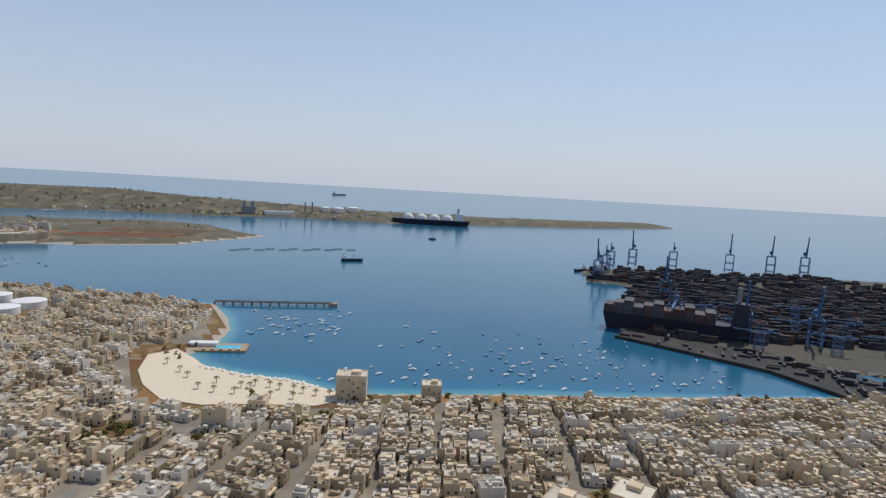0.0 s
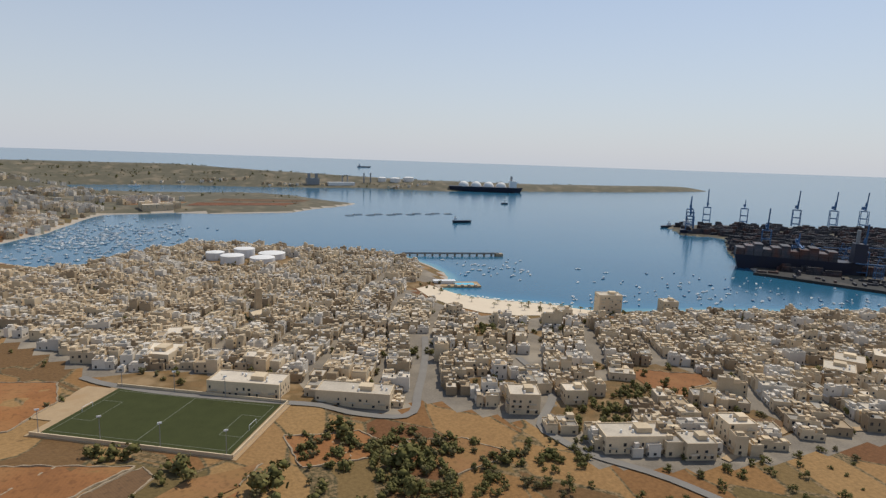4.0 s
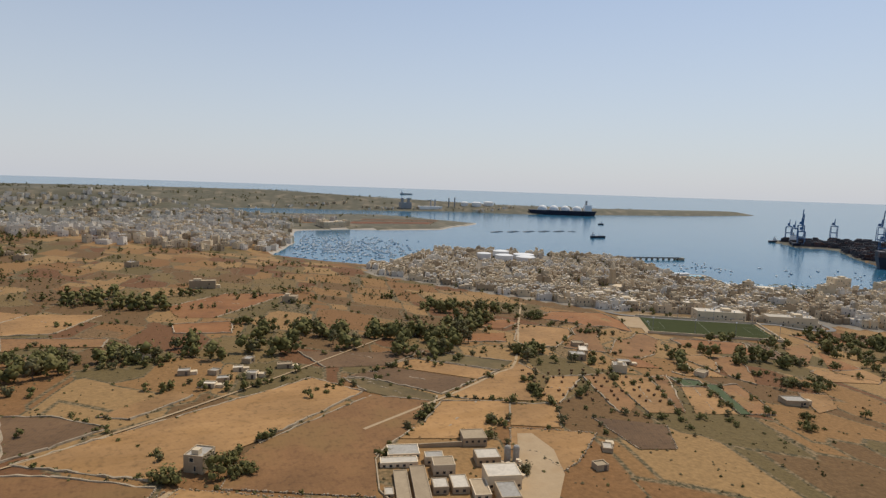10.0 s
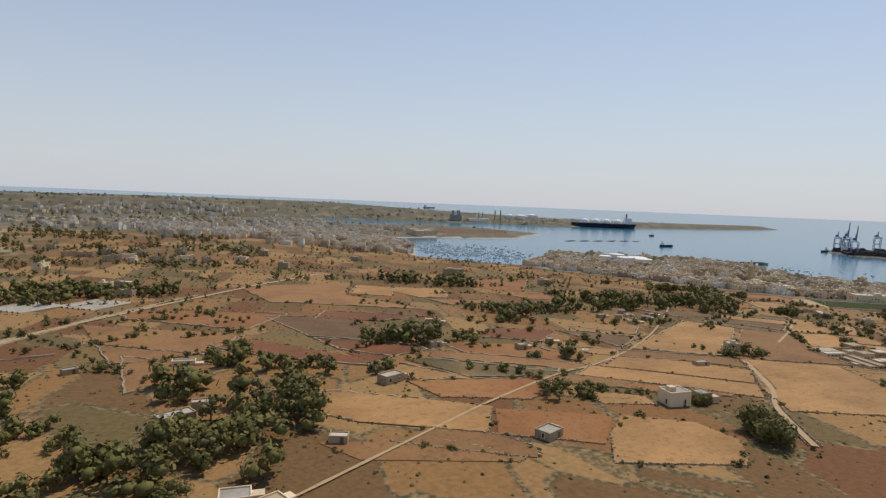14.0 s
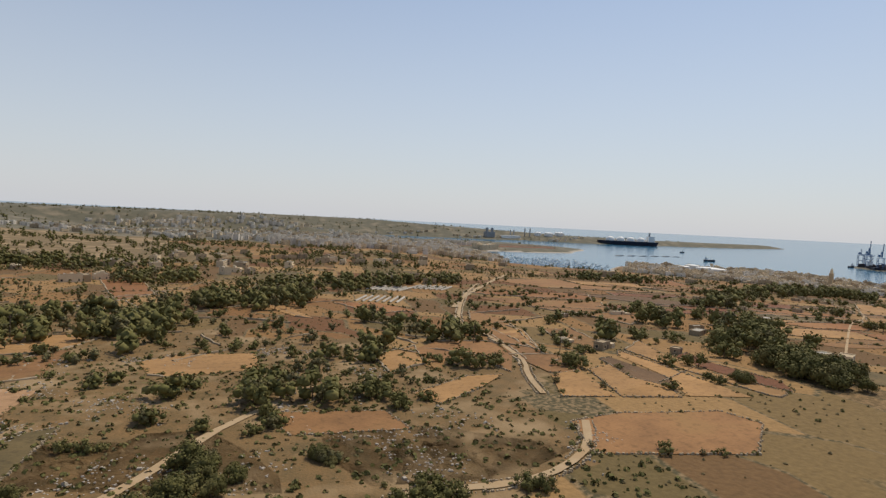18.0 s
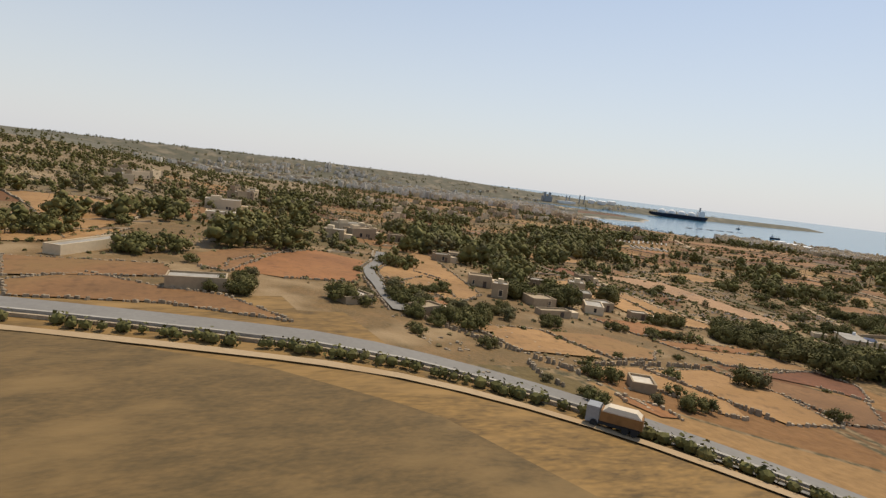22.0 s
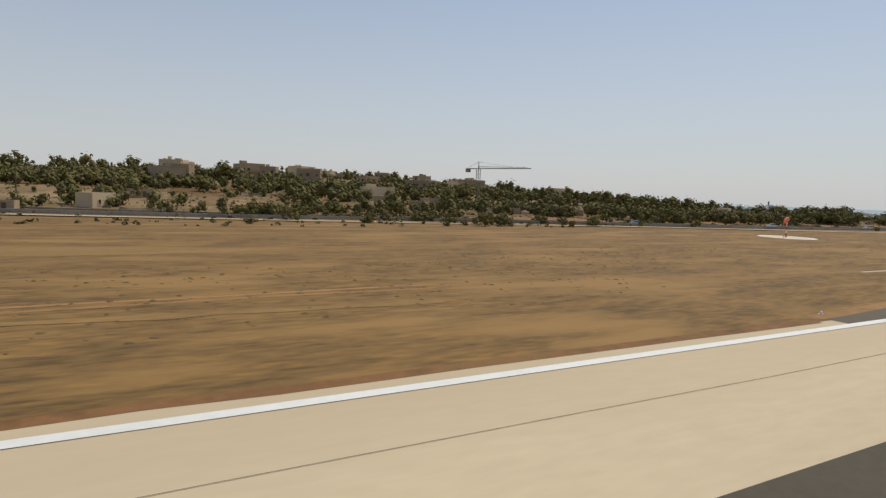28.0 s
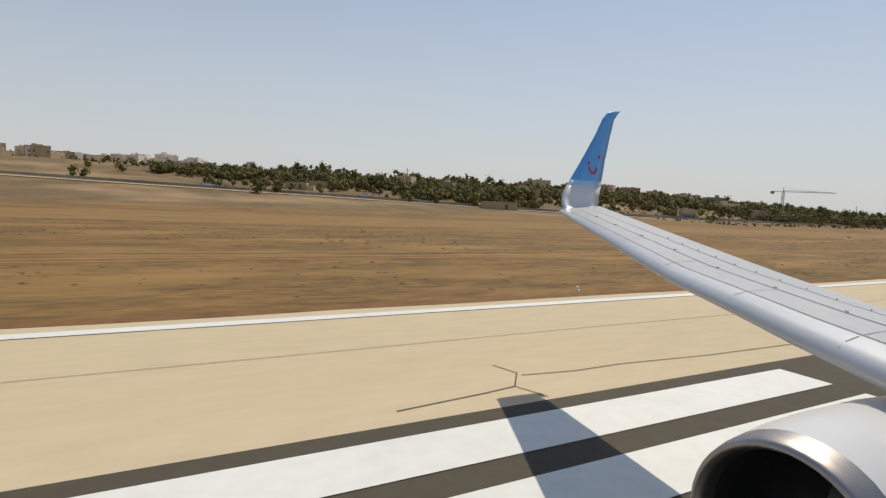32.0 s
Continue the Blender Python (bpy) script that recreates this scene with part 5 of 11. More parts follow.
for x, y in ((-1067.8, 42.9), (-1066.7, 35.9), (-1066.1, 28.7), (-1064.9, 23.1)):
    guidance_light(x, y, 1.5)
for x in range(-1400, -980, 32):
    e = thing("edge_lamp", x, 16.6, Z0, "small pale runway edge lamp in dry grass", "lamp", "runway edge lamps")
    s = Shape()
    s.lathe(0, 0, [(0.11, 0.0), (0.11, 0.03), (0.045, 0.05), (0.06, 0.14), (0.02, 0.17)], 10)
    part("lamp_body", s, M["white_paint"], e)


def pad_ring(x, y, r):
    s = Shape()
    k = 40
    ring = [(x + r * math.cos(6.2832 * i / k), y + r * math.sin(6.2832 * i / k), Z0 + 0.018) for i in range(k)]
    inner = [(x + r * 0.86 * math.cos(6.2832 * i / k), y + r * 0.86 * math.sin(6.2832 * i / k), Z0 + 0.024) for i in range(k)]
    for i in range(k):
        s.face([ring[i], ring[(i + 1) % k], inner[(i + 1) % k], inner[i]])
    ob = tagged(part("circle_mark", s, M["white_paint"]), "white painted ring round the windsock", "marking", kind="structure")
    s = Shape()
    s.face(inner)
    part("gravel_disc", s, M["sand"], ob)


pad_ring(-924.4, 54.4, 4.0)
e = thing("windsock", -924.4, 54.6, Z0 + 0.02, "orange and white windsock drooping from a striped pole", "windsock")
for i in range(5):
    s = Shape()
    s.tube((0, 0, i * 0.56), (0, 0, (i + 1) * 0.56), 0.075, n=10)
    part("pole_section", s, M["white_paint" if i % 2 else "red_paint"], e)
for i in range(3):
    s = Shape()
    t = 2.1 * i
    s.tube((0.35 * math.cos(t), 0.35 * math.sin(t), 0), (0, 0, 0.7), 0.04)
    part("stay", s, M["red_paint"], e)
s = Shape()
for i in range(6):
    a, b = i / 6, (i + 1) / 6
    s.tube((-1.15 * a, -0.3 * a, 2.75 - 0.75 * a * a), (-1.15 * b, -0.3 * b, 2.75 - 0.75 * b * b), 0.34 - 0.16 * a, 0.34 - 0.16 * b, 12, cap=False)
part("sleeve", s, M["sock"], e, "limp orange cloth sleeve", smooth=True)

# coarser brown grass between the taxiway and the perimeter
bm = drape([(-801, 57), (-796, 54), (-786, 47.5), (-776, 40), (-768, 30), (-764, 18), (-764, 8), (-790, 8), (-803, 13), (-803, 24), (-800, 36)], 0.07, 3.0)
me = bpy.data.meshes.new("rough_grass")
bm.to_mesh(me)
bm.free()
me.materials.append(M["rough"])
tagged(new("rough_grass", me), "dark brown rough grass beside the taxiway", "grass", kind="structure")

# broken white edging in the grass and worn wheel tracks
s = Shape()
rnd = random.Random(3)
EDGING = smooth_line([(-962, 25.6), (-949, 25.5), (-940, 27), (-924.4, 30.6), (-914, 36), (-900, 44.4), (-875, 56.7)], 2.2)
for p, q in zip(EDGING, EDGING[1:]):
    band(s, [p, (p[0] + (q[0] - p[0]) * rnd.choice((0.97, 0.97, 0.8)), p[1] + (q[1] - p[1]) * 0.96)], 0.2, 0.10)
band(s, smooth_line([(-812.5, 60.5), (-804.8, 43), (-801.8, 37)], 2), 0.3, 0.10)
paint("edging", s, "concrete", "broken pale concrete edging in the grass")
for y0, y1, x0, x1 in ((27.0, 28.6, -1240, -990), (27.9, 29.5, -1240, -990), (46, 50, -1300, -980)):
    s = Shape()
    line = [(x, y0 + (y1 - y0) * (x - x0) / (x1 - x0) + 0.4 * math.sin(x * 0.05) + rnd.uniform(-0.15, 0.15)) for x in range(x0, x1, 5)]
    band(s, line, 0.2, 0.06)
    tagged(part("wheel_track", s, M["straw"]), "worn pale wheel track in dry grass", "track", kind="structure")

VERGE = smooth_line([(-985, 15.9), (-955, 18.4), (-944, 20), (-933, 21.9), (-925, 24.2), (-916, 27.2), (-905, 33.8), (-895, 40), (-879, 48.5), (-865, 57.1)], 2)
s = Shape()
band(s, [(x - 0.15 + rnd.uniform(-0.12, 0.12), y + 0.3 + rnd.uniform(-0.12, 0.12)) for x, y in VERGE], 0.42, 0.065)
tagged(part("verge", s, M["straw"]), "pale dusty verge along the taxiway edge", "verge", kind="structure")
s = Shape()
band(s, [(x, 15.75 + rnd.uniform(-0.08, 0.08)) for x in range(-1460, -985, 3)], 0.3, 0.065)
tagged(part("verge", s, M["tan"]), "dusty verge along the runway edge", "verge", kind="structure")

# perimeter road, its hedge, walls and kerbs
ROAD = [(-1240, 168), (-1177, 146), (-1110, 127), (-1062, 108), (-1009, 95.5), (-960, 88), (-911, 76), (-877, 70.5), (-840, 67.5), (-821, 67), (-806, 64), (-791, 57.5), (-772, 47), (-760, 38), (-752, 28), (-744, 12), (-738, -10)]
lane(ROAD, 2.1, "street", "grey two-lane perimeter road", "road", 0.16, wobble=0.0)
INNER = [(x - (0.2 if x > -790 else 0), y - 6.6) for x, y in ROAD]
lane(INNER, 0.55, "track", "pale perimeter track on the airfield side", "perimeter_track", 0.14)


def wall_run(pts, high, kind, label, name="boundary_wall", thick=0.3):
    """A built wall with a coping, following the ground."""
    line = smooth_line(pts, 6)
    s = Shape()
    for p, q in zip(line, line[1:]):
        n = Vector((q[0] - p[0], q[1] - p[1])).normalized()
        ox, oy = -n.y * thick / 2, n.x * thick / 2
        za, zb = ground_z(*p) - 0.2, ground_z(*q) - 0.2
        a = [(p[0] - ox, p[1] - oy), (q[0] - ox, q[1] - oy), (q[0] + ox, q[1] + oy), (p[0] + ox, p[1] + oy)]
        base = [(*a[0], za), (*a[1], zb), (*a[2], zb), (*a[3], za)]
        top = [(x, y, z + high + 0.2) for x, y, z in base]
        for i in range(4):
            j = (i + 1) % 4
            s.face([base[i], base[j], top[j], top[i]])
        s.face(top)
    tagged(part(name, s, M[kind]), label, "wall", kind="structure")


wall_run([(x, y + 3.2) for x, y in ROAD[3:9]], 0.35, "rubble", "low pale wall beyond the perimeter road")
wall_run([(-850, 75), (-836, 74.5), (-806, 71.5)], 1.3, "wall_tan", "long brownish limestone boundary wall beside the road")
wall_run([(-806, 71.5), (-802, 69), (-800, 64)], 1.3, "wall_tan", "corner of the pale boundary wall")
wall_run([(x, y - 2.4) for x, y in ROAD], 0.5, "roof_grey", "low pale roadside wall on the airfield side")
lane([(-1180, 139), (-1110, 119), (-1062, 100), (-1010, 88), (-980, 82), (-950, 76.7), (-928, 73.2), (-909, 67.5), (-888, 62), (-875, 60.8), (-861, 62.3)], 0.5, "concrete", "pale concrete service track inside the airfield fence", "service_track", 0.15, wobble=0.1)
wall_run([(x, y - 3.0) for x, y in ROAD[9:]], 0.3, "rubble", "broken kerb wall beside the hedge")

# a worn track through the grass and a bleached mown strip beyond it
s = Shape()
line = [(x, y + rnd.uniform(-0.1, 0.1)) for x, y in smooth_line([(-1240, 31.5), (-1160, 30.2), (-1127, 29.3), (-1113, 29.3), (-1096, 28.7), (-1083, 28.2), (-1072, 27.4), (-1061, 27.4), (-1030, 26.5), (-1000, 25)], 2)]
s.bent(line, [rnd.uniform(0.3, 0.6) for _ in line], 0.014)
paint("worn_track", s, "bleached", "pale worn wheel track through dry airfield grass")
s = Shape()
line = smooth_line([(-1240, 64), (-1150, 60), (-1110, 59), (-1088, 58), (-1070, 56), (-1042, 52), (-1000, 48)], 2.5)
s.bent(line, [(7.5 + 2.2 * noise.noise((x * 0.06, y * 0.06, 2)) + rnd.uniform(-0.2, 0.2)) * min(1.0, 0.02 + (-1000 - x) / 45, 0.02 + (x + 1240) / 45) for x, y in line], 0.008)
paint("mown_strip", s, "bleached", "bleached mown strip in the airfield grass")


# ---- houses ----
def house_shape(w, d, h, parapet=0.32):
    """Outer walls up to a parapet round a sunken flat roof; the roof is a shape of its own."""
    s, t = Shape(), 0.16
    x0, x1, y0, y1 = -w / 2, w / 2, -d / 2, d / 2
    out = [(x0, y0), (x1, y0), (x1, y1), (x0, y1)]
    inn = [(x0 + t, y0 + t), (x1 - t, y0 + t), (x1 - t, y1 - t), (x0 + t, y1 - t)]
    for i in range(4):
        j = (i + 1) % 4
        s.face([(*out[i], -1.5), (*out[j], -1.5), (*out[j], h), (*out[i], h)])
        s.face([(*out[i], h), (*out[j], h), (*inn[j], h), (*inn[i], h)])
        s.face([(*inn[j], h - parapet), (*inn[i], h - parapet), (*inn[i], h), (*inn[j], h)])
    r = Shape()
    r.face([(*p, h - parapet) for p in inn])
    return s, r


def openings(w, d, h, rnd, most=99):
    """Window places on the four sides: x, y, turn, width, sill height, height."""
    out, floors = [], max(1, int(h / 1.6))
    for side, length, off in ((0, w, d / 2), (1, d, w / 2), (2, w, d / 2), (3, d, w / 2)):
        n = max(1, int(length / 1.9))
        for f in range(floors):
            for i in range(n):
                if rnd.random() < 0.25:
                    continue
                u = -length / 2 + length * (i + rnd.uniform(0.35, 0.65)) / n
                a = side * math.pi / 2
                x, y = u * math.cos(a) + off * math.sin(a), u * math.sin(a) - off * math.cos(a)
                out.append((x, y, a, rnd.choice((0.4, 0.5, 0.6, 0.8)), 0.45 + f * 1.6, rnd.choice((0.7, 0.95))))
    rnd.shuffle(out)
    return out[:most]


def window_shapes(o):
    x, y, a, w, z, h = o
    c, s = math.cos(a), math.sin(a)
    glass, rim = Shape(), Shape()

    def put(shape, u, v, wz, su, sv, sz):
        shape.box(x + c * u - s * v, y + s * u + c * v, wz, su, sv, sz, a)
    put(glass, 0, 0.0, z, w, 0.05, h)
    for u in (-w / 2, w / 2):
        put(rim, u, -0.02, z, 0.07, 0.10, h)
    put(rim, 0, -0.03, z - 0.06, w + 0.2, 0.14, 0.07)
    put(rim, 0, -0.02, z + h, w + 0.14, 0.10, 0.06)
    return glass, rim


def house(w, d, h, seed, face, top):
    """A flat-roofed limestone house with windows, a door, a balcony and roof clutter."""
    rnd = random.Random(seed)
    e = thing("house", 0, -500, 0, {"wall": "flat-roofed honey limestone town house with roof tanks", "wall_tan": "old tan limestone terrace house with parapet roof", "wall_white": "white rendered flat-roofed house with a small balcony"}[face], "house", "town houses")
    s, r = house_shape(w, d, h)
    part("wall", s, M[face], e)
    part("roof", r, M[top], e, "weathered flat roof")
    for o in openings(w, d, h, rnd, 9):
        g, rim = window_shapes(o)
        part("window", g, M["glass"], e)
    b = Shape()
    x, y = rnd.uniform(-w / 4, w / 4), rnd.uniform(-d / 3, d / 3)
    b.box(x, y, h - 0.33, rnd.uniform(1.4, 2.4), rnd.uniform(1.4, 3.0), rnd.uniform(1.0, 1.6))
    part("roof_room", b, M[face], e)
    for k in range(rnd.randint(1, 2)):
        t = Shape()
        x, y = rnd.uniform(-w / 3, w / 3), rnd.uniform(-d / 3, d / 3)
        t.lathe(x, y, [(0.3, h - 0.3), (0.3, h + 0.3), (0.22, h + 0.38)], 8)
        part("water_tank", t, M["tank_white"], e)
    b = Shape()
    b.box(0, -d / 2 - 0.35, 1.6, w * 0.6, 0.7, 0.08)
    b.box(0, -d / 2 - 0.67, 1.6, w * 0.6, 0.06, 0.45)
    part("balcony", b, M["roof"], e)
    dr = Shape()
    dr.box(-w / 4, -d / 2, 0, 0.55, 0.08, 1.15)
    part("door", dr, M["timber"], e)
    return e


SIZES = ((2.6, 6.8, 2.6), (3.2, 7.4, 3.5), (2.3, 6.4, 2.5), (3.8, 7.2, 3.5), (3.0, 6.6, 4.6), (4.4, 6.6, 2.6), (2.8, 7.2, 3.4), (3.4, 6.6, 4.7), (2.5, 7, 3.6), (3.2, 5.6, 2.5), (5.4, 6.4, 3.4), (2.8, 5.2, 3.4))
FACES = ("wall", "wall", "wall_tan", "wall", "wall_white", "wall", "wall_tan", "wall_white", "wall", "wall", "wall", "wall_tan")
TOPS = ("roof", "roof_grey", "roof_grey", "roof", "roof", "roof_grey", "roof", "roof", "roof_grey", "roof", "roof_grey", "roof_grey")
KINDS = [house(w, d, h, i, FACES[i], TOPS[i]) for i, (w, d, h) in enumerate(SIZES)]
SPARE = {}
FAR_TOWN = Shape()
TOWN_MATS = ["wall", "roof", "glass", "wall_white", "wall_tan", "roof_grey", "tank_white"]


def block_house(s, x, y, z, w, d, h, a, rnd, faces=(0, 0, 0, 0, 0, 3, 3, 4, 4), fine=False):
    """A far flat-roofed house: a front and a back block, often with a yard between, parapets, roof rooms, tanks and openings."""
    c, q = math.cos(a), math.sin(a)

    def put(u, v, wz, su, sv, sz, turn=0.0):
        s.box(x + c * u - q * v, y + q * u + c * v, wz, su, sv, sz, a + turn)
    face = rnd.choice(faces)
    blocks = [(0, d, h)]
    if fine:
        split = rnd.uniform(0.42, 0.6) * d
        yard = rnd.choice((0, 0, 0.8, 1.3))
        blocks = [(-d / 2 + split / 2, split, h), (d / 2 - (d - split - yard) / 2, d - split - yard, h * rnd.choice((0.55, 0.72, 0.98, 1.2)))]
    for mid, deep, tall in blocks:
        s.slot = face
        put(0, mid, z - 1.5, w, deep, tall + 1.5)
        s.slot = rnd.choice((1, 1, 5, 5, 4))
        put(0, mid, z + tall - 0.02, w - 0.3, deep - 0.3, 0.05)
        s.slot = face
        for u, v, su, sv in ((0, mid - deep / 2 + 0.07, w, 0.14), (-w / 2 + 0.07, mid, 0.14, deep), (w / 2 - 0.07, mid, 0.14, deep)):
            put(u, v, z + tall - 0.01, su, sv, rnd.choice((0.25, 0.35, 0.5)))
        for _ in range(rnd.choice((1, 1, 2))):
            put(rnd.uniform(-w / 3, w / 3), mid + rnd.uniform(-deep / 3, deep / 3), z + tall, rnd.uniform(0.7, 1.9), rnd.uniform(0.7, 2.0), rnd.uniform(0.6, 1.4))
        s.slot = rnd.choice((6, 6, 5, 2))
        put(rnd.uniform(-w / 3, w / 3), mid + rnd.uniform(-deep / 3, deep / 3), z + tall, 0.5, 0.5, 0.55)
    if rnd.random() < 0.35:
        s.slot = face
        put(0, -d / 2 - 0.3, z + 1.5, w * 0.7, 0.6, 0.5)
    s.slot = 2
    for ox, oy, oa, ow, oz, oh in openings(w, d, h, rnd, 10):
        put(ox, oy, z + oz, ow, 0.06, oh, oa)


U, V = Vector((0.47, 0.883)), Vector((0.883, -0.47))


STREETS = [[(-150, 203), (-132, 185), (-108, 167), (-90, 155), (-70, 141), (-58, 156), (-42, 182), (-30, 205)],
           [(-10, 168), (-16, 145), (-23, 133), (-38, 120), (-39, 112), (-37, 101), (-28, 84), (-22, 60)]]
STREET_LINE = [v for line in STREETS for v in smooth_line(line, 4)]


def lay_town():
    """Terraces back to back along narrow bending streets, broken by cross streets and a few gardens."""
    rnd = random.Random(11)
    spots = []
    for k in range(-21, 29):
        for row, off in ((0, 4.4), (1, 12.9)):
            t = -420.0
            while t < 620:
                w = rnd.choice((2.2, 2.5, 2.8, 3.0, 3.2, 3.4, 3.8, 4.6, 6))
                if rnd.random() < 0.02 or int((t + 1000 + k * 13) / 55) != int((t + w + 1000 + k * 13) / 55):
                    t += 2.5
                    continue
                bend = 7 * math.sin(t * 0.013 + k * 0.25) + 3 * math.sin(t * 0.041 + k)
                p = U * (t + w / 2) + V * (k * 19.4 + off + bend + rnd.uniform(-0.5, 0.5)) + Vector((0, 240))
                turn = math.atan(0.091 * math.cos(t * 0.013 + k * 0.25) + 0.12 * math.cos(t * 0.041 + k))
                t += w + rnd.choice((0, 0, 0, 0.3))
                spots.append((p.x, p.y, w, row, turn))
    spots = [q for q in spots if all(math.hypot(q[0] - g[0][0], q[1] - g[0][1]) > g[1] for g in GAPS)]
    keep = inside_by(TOWN, np.array([q[0] for q in spots]), np.array([q[1] for q in spots]))
    chosen = [q for q, d in zip(spots, keep) if d > 2.5 and all(math.hypot(q[0] - v[0], q[1] - v[1]) > 4.2 for v in STREET_LINE)]
    chosen.sort(key=lambda q: q[1] - 0.15 * q[0])
    base = math.atan2(U.y, U.x)
    near = 0
    for x, y, w, row, turn in chosen:
        z = ground_z(x, y)
        if z < 0.8:
            continue
        a = base - turn + (0 if row else math.pi) + rnd.uniform(-0.03, 0.03)
        if near < 150:
            i = min(range(len(SIZES)), key=lambda i: abs(SIZES[i][0] - w) + rnd.random() * 3)
            m = pose(x, y, z, 0, 0, math.degrees(a))
            if i in SPARE:
                copy_thing(KINDS[i], m)
            else:
                SPARE[i] = True
                KINDS[i].matrix_basis = m
            near += 1
        else:
            tall = rnd.choices((2.4, 3.4, 4.7, 6.0), (6, 6, 1.6, 0.3))[0]
            block_house(FAR_TOWN, x, y, z, w, rnd.choice((6.4, 7.4, 8.2, 8.6)), tall * rnd.uniform(0.85, 1.12), a, rnd, fine=True)
    tagged(part("town_block", FAR_TOWN, [M[k] for k in TOWN_MATS]), "crowded flat-roofed cream limestone houses down to the bay", "houses", kind="stuff")


lay_town()


def far_quarter(name, label, areas, count, seed, tall=1.0, faces=(3, 3, 0, 0, 4)):
    """Many far flat-roofed houses scattered over some round areas."""
    rnd = random.Random(seed)
    s = Shape()
    made = 0
    while made < count:
        cx, cy, rx, ry = rnd.choice(areas)
        u, v = rnd.gauss(0, 0.5), rnd.gauss(0, 0.5)
        x, y = cx + u * rx, cy + v * ry
        z = ground_z(x, y)
        if u * u + v * v > 1.2:
            continue
        made += 1
        if z < 0.9:
            continue
        block_house(s, x, y, z, rnd.uniform(3.5, 9), rnd.uniform(3.5, 8), rnd.uniform(2.4, 5.0) * tall, rnd.choice((0.2, 0.6, 1.1)), rnd, faces)
    tagged(part(name, s, [M[k] for k in TOWN_MATS]), label, "houses", kind="stuff")


far_quarter("village", "far cream houses of the village round the inner bay", [(-245, 600, 60, 60), (-300, 560, 90, 50), (-240, 690, 80, 70), (-340, 640, 110, 70), (-210, 640, 30, 60)], 520, 2, 1.25)
far_quarter("town_quarter", "dense cream and white blocks of flats behind the inner bay", [(-400, 645, 70, 45), (-340, 650, 70, 40), (-275, 600, 45, 40), (-300, 725, 60, 45), (-440, 755, 70, 45), (-190, 770, 40, 16), (-255, 840, 70, 40)], 640, 41, 1.55, (3, 3, 3, 0))
far_quarter("town_quarter", "white houses strung along the far ridge", [(-350, 1150, 150, 40), (-530, 1150, 120, 30), (-210, 1000, 60, 60), (-120, 880, 60, 60)], 330, 42, 1.3, (3, 3, 0))
far_quarter("village", "far pale houses on the slope beyond the bay", [(-420, 820, 160, 90), (-320, 980, 140, 70), (-600, 900, 160, 80)], 560, 3)
far_quarter("hamlet", "scattered pale farmhouses over the terraced hills", [(-820, 270, 190, 100), (-640, 330, 170, 110), (-950, 200, 120, 60), (-500, 420, 150, 90)], 90, 24, 0.8, (0, 4, 4))
far_quarter("village", "pale houses on the ridge above the airfield", [(-1210, 330, 80, 30), (-1130, 350, 60, 30), (-1290, 330, 90, 40)], 150, 14, 1.5)
far_quarter("village", "pale hilltop town on the skyline", [(-1560, 520, 110, 50), (-1430, 560, 90, 40), (-1700, 470, 120, 60)], 420, 4, 1.3)


def block_flats(x, y, w, d, h, a, label):
    """A tall block of flats with rows of windows and balcony bands."""
    rnd = random.Random(int(x))
    e = thing("apartment_block", x, y, ground_z(x, y), label, "apartment block", a=a)
    s, r = house_shape(w, d, h)
    part("wall", s, M["wall"], e)
    part("roof", r, M["roof"], e)
    for o in openings(w, d, h, rnd, 34):
        g, rim = window_shapes(o)
        q = part("window", g, M["glass"], e)
    for f in range(1, int(h / 1.6)):
        for j in range(max(1, int(w / 4))):
            b = Shape()
            u = -w / 2 + w * (j + 0.5) / max(1, int(w / 4))
            b.box(u, -d / 2 - 0.35, 1.6 * f, 2.0, 0.7, 0.08)
            b.box(u, -d / 2 - 0.67, 1.6 * f, 2.0, 0.06, 0.42)
            part("balcony", b, M["roof"], e)
    b = Shape()
    b.box(w * 0.15, 0, h - 0.3, min(4, w * 0.3), d * 0.4, 1.3)
    part("roof_room", b, M["wall"], e)
    for j in range(int(w / 3.5)):
        b = Shape()
        b.lathe(rnd.uniform(-w / 2 + 1, w / 2 - 1), rnd.uniform(-d / 3, d / 3), [(0.32, h - 0.3), (0.32, h + 0.35), (0.2, h + 0.45)], 8)
        part("water_tank", b, M["tank_white"], e)


block_flats(83, 216, 12, 8, 10.5, -0.45, "tall cream apartment block beside the beach")
block_flats(112, 202, 8, 7, 7.5, -0.45, "six-storey block on the seafront")
block_flats(4, 90, 8, 7, 6.6, -0.43, "white rendered apartment block at the town edge")
block_flats(-24, 100, 17, 8, 4.8, -0.43, "cream apartment block beside a field")
block_flats(-79, 156, 22, 8, 4.8, -0.6, "long cream school block above the football pitch")
block_flats(-106, 174, 22, 9, 4.6, -0.6, "long limestone block above the football pitch")
block_flats(-128, 214, 14, 12, 4.6, -0.6, "large white hall with a flat roof")
block_flats(-36, 131, 9, 8, 6.2, -0.5, "new concrete-grey apartment block")
for x, y in ((88, 106), (103, 110), (95, 93), (112, 96), (124, 106)):
    block_flats(x, y, 11, 10, 4.6, 0.48, "square cream apartment block with flat pale roof")
block_flats(-18, 129, 7, 6, 4.6, -0.43, "white rendered block of flats above the scrub")
block_flats(-12, 90, 8, 7, 4.6, -0.43, "white rendered block of flats at the town edge")
block_flats(1, 103, 6, 5, 4.4, -0.43, "small cream apartment block beside scrub")
block_flats(-118, 236, 12, 9, 4.4, -0.3, "broad cream hall with a flat roof")
block_flats(-99, 195, 8, 6, 5.6, -0.5, "white rendered apartment block among houses")
block_flats(44, 205, 6, 6, 6.0, -0.45, "narrow cream tower house by the promenade")
